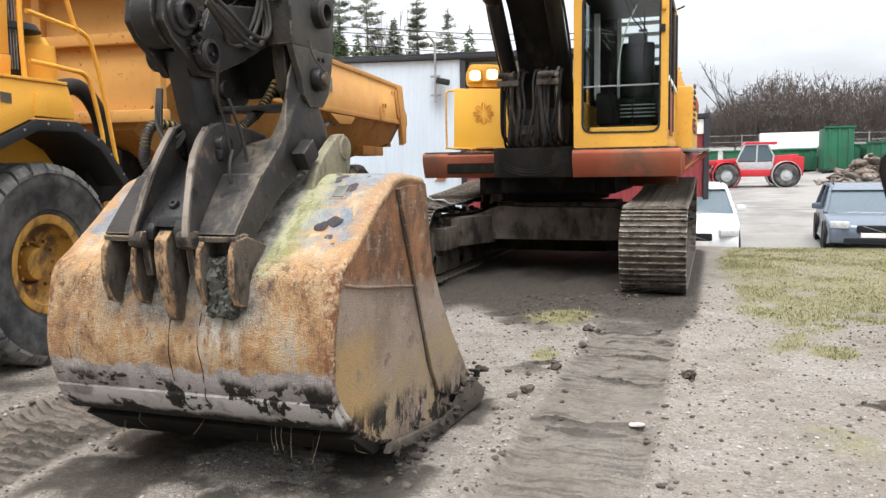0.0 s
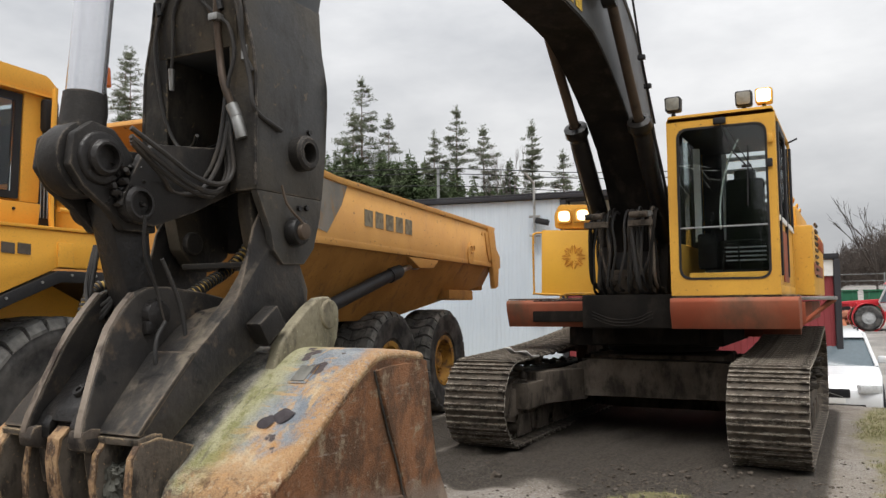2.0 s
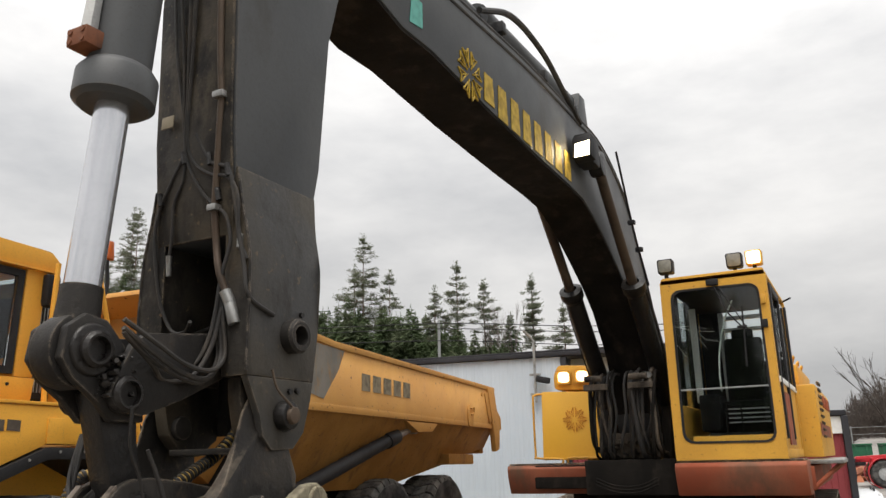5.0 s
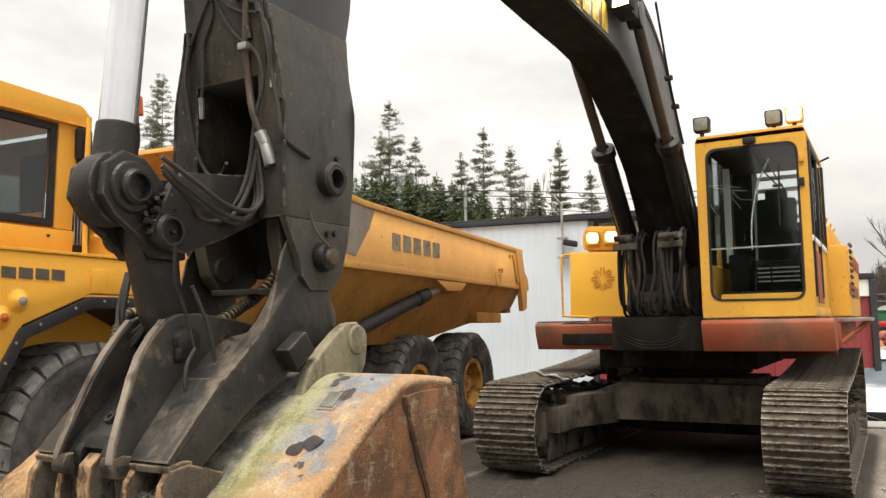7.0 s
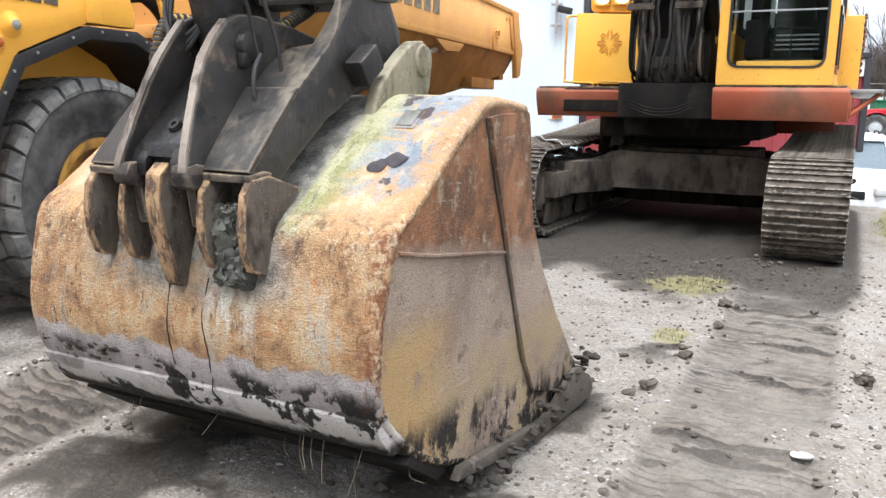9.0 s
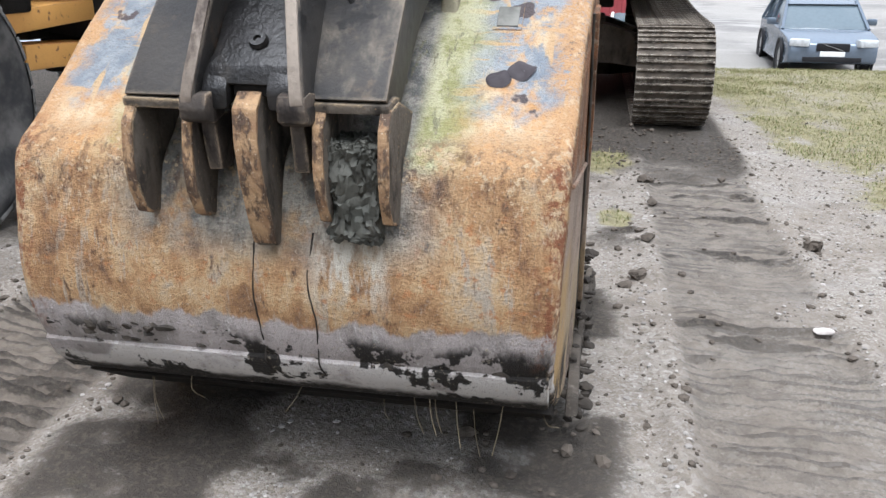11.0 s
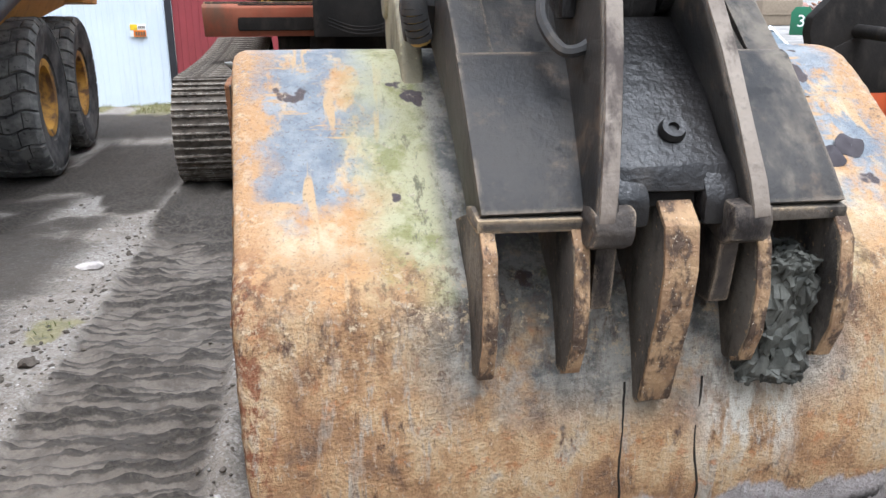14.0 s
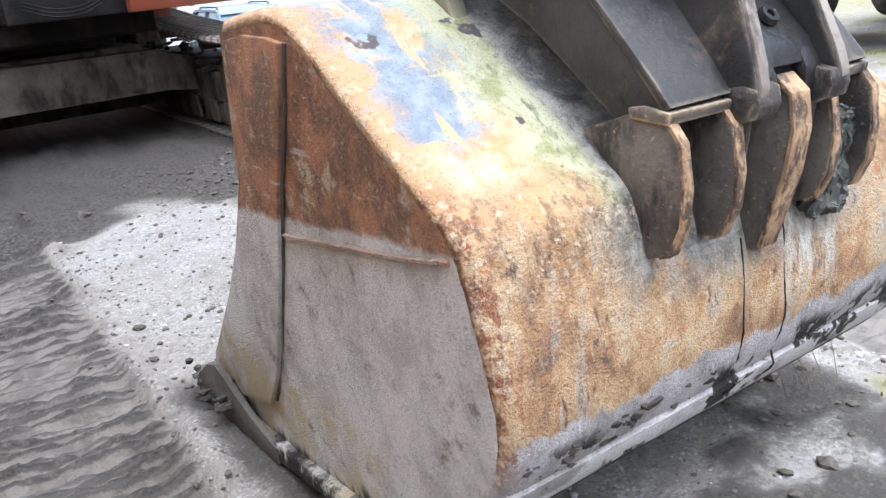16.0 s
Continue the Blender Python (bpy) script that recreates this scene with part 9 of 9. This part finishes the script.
CLOD = worn("dark_earth_clod", (0.075, 0.062, 0.05), (0.11, 0.092, 0.075), (0.04, 0.034, 0.028), 0.9, scale=20, bump=0.8)
STONE = Mat("grey_pebble", 0.85)
STONE.put("Base Color", STONE.mix((0.17, 0.155, 0.14), (0.40, 0.375, 0.345), STONE.island()))
scatter_lumps("earth_clods", 800, 31, near_ruts, 0.016, CLOD, "dark earth clods thrown up beside the track prints")
scatter_lumps("mud_clods", 600, 32, mud_spots, 0.021, CLOD, "lumps of churned dark mud")
scatter_lumps("small_stones", 11000, 33, anywhere, 0.009, STONE.m, "small pale stones in the gravel")
scatter_lumps("dark_stones", 5000, 34, anywhere, 0.011, CLOD, "small dark stones and crumbs")
for x, y, r in ((-0.358, 4.58, 0.038), (-4.34, 6.93, 0.07)):
    b = bmesh.new()
    bmesh.ops.create_icosphere(b, subdivisions=3, radius=r)
    for v in b.verts:
        v.co = Vector((v.co.x * 1.3, v.co.y * 0.9, v.co.z * 0.32)) + 0.25 * r * noise.noise_vector(v.co * 14)
    b.transform(Matrix.Translation((x, y, at_ground(x, y) + r * 0.18)))
    whole("flat_stone", b, plain("pale_stone", (0.44, 0.40, 0.37), 0.85, var=0.4), "pale flat stone lying on the gravel", "stone", "pale stones")
for x, y, r in ((-1.13, 5.18, 0.04), (-1.05, 5.80, 0.034), (-1.02, 7.13, 0.042), (-0.11, 5.83, 0.045), (-4.23, 5.37, 0.034), (-4.25, 4.65, 0.03), (-2.92, 8.15, 0.045), (-1.2, 5.05, 0.028), (-0.98, 6.6, 0.03), (-4.3, 5.2, 0.025)):
    b = bmesh.new()
    bmesh.ops.create_icosphere(b, subdivisions=3, radius=r)
    for v in b.verts:
        v.co = Vector((v.co.x * 1.15, v.co.y, v.co.z * 0.8)) + 0.55 * r * noise.noise_vector(v.co * 26 + Vector((x, y, 0))) + 0.22 * r * noise.noise_vector(v.co * 80)
    b.transform(Matrix.Translation((x, y, at_ground(x, y) + r * 0.5)))
    whole("earth_lump", b, CLOD, "fist-sized dark lump of earth", "clod", "earth lumps")


def grass_blades(name, count, seed, box_xy, height, label):
    rnd, v, f = random.Random(seed), [], []
    x0, x1, y0, y1 = box_xy
    xs, ys = np.random.RandomState(seed).uniform(x0, x1, count * 4), np.random.RandomState(seed + 1).uniform(y0, y1, count * 4)
    keep = np.random.RandomState(seed + 2).uniform(0.25, 1.0, count * 4) < grass_mask(xs, ys) * (0.35 + field(xs, ys, 0.5, 3))
    xs, ys = xs[keep][:count], ys[keep][:count]
    for x, y, z in zip(xs, ys, ground_height(xs, ys)):
        a, h = rnd.uniform(0, 6.28), height * rnd.uniform(0.4, 1.3)
        lean, w = rnd.uniform(0.5, 1.6) * h, rnd.uniform(0.0018, 0.0042)
        dx, dy = math.cos(a), math.sin(a)
        n = len(v)
        v += [(x - dy * w, y + dx * w, z - 0.01), (x + dy * w, y - dx * w, z - 0.01), (x + dx * lean * 0.4 + dy * w * 0.7, y + dy * lean * 0.4 - dx * w * 0.7, z + h * 0.65), (x + dx * lean * 0.4 - dy * w * 0.7, y + dy * lean * 0.4 + dx * w * 0.7, z + h * 0.65), (x + dx * lean, y + dy * lean, z + h)]
        f += [(n, n + 1, n + 2, n + 3), (n + 3, n + 2, n + 4)]
    return tagged(new(name, mesh_from(name, v, f, GRASS)), label, "grass", kind="stuff")


g = Mat("thin_grass", 0.8)
g.put("Base Color", g.ramp(g.island(), (0.0, (0.115, 0.135, 0.045)), (0.4, (0.17, 0.18, 0.07)), (0.65, (0.25, 0.225, 0.12)), (1.0, (0.30, 0.255, 0.16))))
GRASS = g.m
grass_blades("grass_verge", 60000, 51, (-0.4, 6.0, 6.0, 16.6), 0.026, "thin yellowish grass along the yard's edge")
grass_blades("grass_tufts", 9000, 52, (-4.8, 1.6, 2.4, 9.0), 0.035, "small green tufts in the gravel")
grass_blades("grass_by_wall", 5000, 53, (-8.0, -3.6, 15.6, 18.0), 0.06, "rough grass below the warehouse wall")

# ---- scrap and machines at the edge of the yard ----
SCRAP_RUST = worn("scrap_rust", (0.10, 0.052, 0.033), (0.135, 0.075, 0.045), (0.045, 0.03, 0.024), 0.85, scale=6, bump=0.5)
RED_IRON = worn("orange_red_iron", (0.50, 0.10, 0.03), (0.42, 0.085, 0.035), (0.20, 0.07, 0.04), 0.6, scale=5, bump=0.2)
scrap = thing("scrap_flanges", (3.95, 14.7, at_ground(3.95, 14.7)), "rusty pipe flanges and brackets lying in the grass", "scrap metal")
for k, (x, y, r, tilt) in enumerate(((-0.28, 0.35, 0.17, 32), (0.05, 0.12, 0.22, -28), (0.34, -0.15, 0.16, 56), (0.62, -0.42, 0.21, -35))):
    way = Vector((math.sin(radians(tilt)) * 0.4, -1, math.sin(radians(tilt)))).normalized()
    part("flange", turned([(r * 0.45, -0.03), (r, -0.03), (r, 0.03), (r * 0.45, 0.03), (r * 0.45, -0.03)], (x, y, r * 0.92), way, 22), SCRAP_RUST, scrap, world_coords=False)
    part("pipe_stub", turned([(r * 0.40, -0.02), (r * 0.44, -0.02), (r * 0.44, 0.20), (r * 0.40, 0.20)], (x, y, r * 0.92), way, 20), SCRAP_RUST, scrap, world_coords=False)
for x, y in ((-0.1, 0.2), (0.45, -0.3)):
    part("bracket", prism([(-0.30 + y, 0.0), (0.30 + y, 0.0), (0.22 + y, 0.34), (0.05 + y, 0.46), (-0.2 + y, 0.30)], x - 0.02, x + 0.02, 0.006), SCRAP_RUST, scrap, world_coords=False)
part("wire_loop", tube([(0.0, 0.3, 0.02), (0.05, 0.1, 0.42), (0.35, -0.1, 0.55), (0.7, -0.35, 0.46), (0.9, -0.6, 0.05)], 0.012), BLACK, scrap, world_coords=False)

loader = thing("wheel_loader", (4.6, 8.9, 0), "rusty wheel loader with yellow wheel rims on the grass", "loader")
plate = part("coupler_plate", rough_up(prism([(1.484, 1.41), (1.50, 1.54), (1.66, 1.70), (2.3, 1.75), (2.4, 1.25), (1.90, 1.13), (1.585, 1.04)], 8.34, 8.46, 0.012, "y"), 0.004, 6), UNDER, loader, "black quick coupler plate")
part("coupler_bar", rod((1.95, 6.45, 1.30), (1.95, 8.36, 1.42), 0.06), UNDER, plate)
for y, dz in ((6.45, 0.0), (8.40, 0.25)):
    part("lift_arm", prism([(1.75, 0.62 + dz), (1.72, 1.02 + dz), (2.1, 1.20 + dz), (4.6, 1.52), (6.9, 1.62), (6.9, 1.30), (4.4, 1.12), (2.5, 0.62 + dz)], y - 0.07, y + 0.07, 0.02, "y"), SCRAP_RUST if y < 7 else UNDER, loader, "rust brown lift arm" if y < 7 else "black oily lift arm")
cyl = part("tilt_cylinder", rod((2.9, 7.4, 1.46), (5.2, 7.6, 1.75), 0.08, seg=20), UNDER, loader, "black tilt cylinder")
part("piston_rod", rod((1.9, 7.32, 1.34), (2.95, 7.4, 1.47), 0.04, seg=16), CHROME, cyl, "bright piston rod")
part("hydraulic_hose", tube([(1.9, 7.1, 1.35), (2.2, 7.0, 1.05), (2.9, 7.1, 1.0), (3.6, 7.3, 1.4)], 0.022), HOSE, loader)
part("front_frame", span(5.6, 7.6, 7.1, 8.3, 0.75, 1.75, 0.06), SCRAP_RUST, loader)
part("rear_body", prism(rounded([(7.8, 0.8), (10.6, 0.8), (10.7, 2.0), (9.0, 2.15), (7.8, 2.05)], 0.08), 7.0, 8.5, 0.05, "y"), BED, loader)
part("cab", prism(rounded([(7.7, 2.1), (9.1, 2.15), (9.0, 3.3), (7.9, 3.3)], 0.08), 7.15, 8.35, 0.05, "y"), BED, loader)
for x in (6.75, 9.5):
    for y in (6.75, 8.75):
        w = part("wheel", turned([(0.36, -0.24), (0.62, -0.26), (0.72, -0.18), (0.745, 0), (0.72, 0.18), (0.62, 0.26), (0.36, 0.24)], (x, y, 0.735), (0, 1, 0), 40), RUBBER, loader, "black rubber tyre")
        part("rim", joined(rod((x, y - 0.20, 0.735), (x, y + 0.20, 0.735), 0.37, 0.37, 32, 0.03), rod((x, y - 0.25, 0.735), (x, y + 0.25, 0.735), 0.13, 0.12, 20, 0.01)), PANEL_YELLOW, w, "yellow rim")
barrel = thing("red_frame", (2.95, 9.6, 0), "orange-red iron frame standing behind the loader's coupler", "iron frame")
for x in (2.50, 2.95, 3.4):
    part("post", rough_up(span(x - 0.05, x + 0.05, 9.5, 9.6, 0.0, 0.95, 0.01), 0.004, 9), RED_IRON, barrel)
part("panel", rough_up(span(2.45, 3.45, 9.61, 9.65, 0.12, 0.88, 0.01), 0.006, 5), RED_IRON, barrel)


def heap(name, x, y, w, d, h, seed, material, label):
    """A mound of rubble and bent metal."""
    rnd, v, f = random.Random(seed), [], []
    base = bmesh.new()
    bmesh.ops.create_icosphere(base, subdivisions=1, radius=1.0)
    pts, tris = [p.co.copy() for p in base.verts], [[q.index for q in t.verts] for t in base.faces]
    base.free()
    floor_z = at_ground(x, y) - 0.1
    for _ in range(200):
        a, b = rnd.gauss(0, 0.33), rnd.gauss(0, 0.33)
        px, py = x + a * w, y + b * d
        pz = floor_z + h * max(0.0, 1 - 1.2 * math.hypot(a, b)) * rnd.random()
        r, s = rnd.uniform(0.08, 0.30), Vector((rnd.uniform(0.5, 2.4), rnd.uniform(0.5, 1.2), rnd.uniform(0.3, 0.9)))
        turn, n = pose(0, 0, 0, rnd.uniform(-30, 30), rnd.uniform(-40, 40), rnd.uniform(0, 180)).to_3x3(), len(v)
        v += [tuple(Vector((px, py, pz)) + turn @ Vector((p.x * s.x, p.y * s.y, p.z * s.z)) * r) for p in pts]
        f += [tuple(i + n for i in t) for t in tris]
    return tagged(new(name, mesh_from(name, v, f, material)), label, "scrap", kind="stuff")


def heap_paint(name, *cols):
    a = Mat(name, 0.85)
    n = len(cols) - 1
    r = a.ramp(a.island(), *[(k / n, c) for k, c in enumerate(cols)])
    a.put("Base Color", r)
    return a.m


RUBBLE = heap_paint("grey_brown_rubble", (0.10, 0.085, 0.07), (0.20, 0.175, 0.15), (0.14, 0.10, 0.08), (0.27, 0.25, 0.23))
MIXED = heap_paint("mixed_scrap", (0.09, 0.075, 0.065), (0.30, 0.04, 0.035), (0.16, 0.13, 0.10), (0.34, 0.11, 0.05), (0.22, 0.21, 0.20), (0.05, 0.05, 0.05))
heap("rubble_heap", 7.4, 46.0, 2.6, 2.0, 1.5, 71, RUBBLE, "grey-brown rubble heap before the containers")
heap("scrap_pile", -1.2, 50.0, 2.4, 1.5, 1.7, 72, MIXED, "dark machine parts piled up in the far yard")
for k, (x, y) in enumerate(((19.0, 58.0), (24.0, 60.0), (29.0, 60.0), (34.5, 59.0), (40.0, 58.0), (14.5, 58.0))):
    heap("scrap_pile", x, y, 4.6, 2.0, 1.8, 80 + k, MIXED if k % 2 else RUBBLE, "pile of red and brown scrap along the far yard")
for x, y, w, h, m, lab in ((21.0, 56.0, 3.2, 1.9, plain("scrap_red", (0.45, 0.03, 0.035), 0.6), "red sheet metal box among the scrap"), (17.4, 57.0, 2.2, 1.6, plain("scrap_red_dark", (0.36, 0.035, 0.03), 0.6), "red sheet metal box among the scrap"), (29.5, 56.0, 3.0, 1.7, plain("scrap_timber", (0.25, 0.20, 0.145), 0.8), "stack of grey-brown timber"), (36.0, 56.5, 2.4, 1.8, plain("pale_sack", (0.48, 0.42, 0.32), 0.85), "pale sack of material")):
    b = thing("scrap_box", (x, y, at_ground(x, y)), lab, "scrap")
    part("shell", rough_up(span(-w / 2, w / 2, -0.9, 0.9, 0.0, h, 0.06), 0.05, 2), m, b, world_coords=False)
    part("rim", span(-w / 2 - 0.05, w / 2 + 0.05, -0.97, -0.92, h * 0.42, h * 0.5), m, b, world_coords=False)
bin_ = thing("green_box", (24.0, 44.0, at_ground(24, 44)), "dark green steel box with a white painted 3", "container", -32)
part("shell", prism(rounded([(-0.55, 0.0), (0.55, 0.0), (0.55, 1.2), (0.35, 1.5), (-0.35, 1.5), (-0.55, 1.2)], 0.04), -0.5, 0.5, 0.03, "y"), GREEN, bin_, world_coords=False)
curve = bpy.data.curves.new("numeral", "FONT")
curve.body, curve.size, curve.extrude, curve.align_x = "3", 0.9, 0.005, "CENTER"
numeral = new("numeral", curve)
numeral.parent, numeral.matrix_basis = bin_, pose(0, -0.512, 0.45, 90, 0, 0)
curve.materials.append(WHITE)
board = thing("barrier_board", (26.0, 44.5, at_ground(26, 44.5)), "red and white striped barrier board", "barrier", -32)
part("board", span(-0.35, 0.35, -0.02, 0.02, 0.25, 1.35, 0.01), WHITE, board, world_coords=False)
for k in range(4):
    part("stripe", prism([(-0.34, 0.28 + 0.26 * k), (0.34, 0.52 + 0.26 * k), (0.34, 0.64 + 0.26 * k if k < 3 else 1.34), (-0.34, 0.40 + 0.26 * k)], -0.028, -0.024, 0, "y"), plain("stripe_red", (0.5, 0.03, 0.03), 0.5), board, world_coords=False)
part("foot", span(-0.3, 0.3, -0.2, 0.2, 0.0, 0.25, 0.02), BLACK, board, world_coords=False)
rag = thing("torn_plate", (-3.42, 10.25, 1.05), "torn white plastic sheet caught over the track", "plastic sheet")
b = bmesh.new()
grid = [[b.verts.new((-3.62 + 0.40 * i / 6 + 0.02 * math.sin(3 * j), 10.02 + 0.16 * j / 4 + 0.10 * (i / 6), 1.13 - 0.09 * (i / 6) + 0.025 * math.sin(2.1 * i + j) - 0.02 * j)) for j in range(4 if 1 < i < 6 else 3)] for i in range(7)]
for p, q in zip(grid, grid[1:]):
    for j in range(min(len(p), len(q)) - 1):
        b.faces.new((p[j], p[j + 1], q[j + 1], q[j]))
b.transform(SET_BACK)
sheet = part("sheet", b, WHITE, rag)
sheet.modifiers.new("thick", "SOLIDIFY").thickness = 0.006
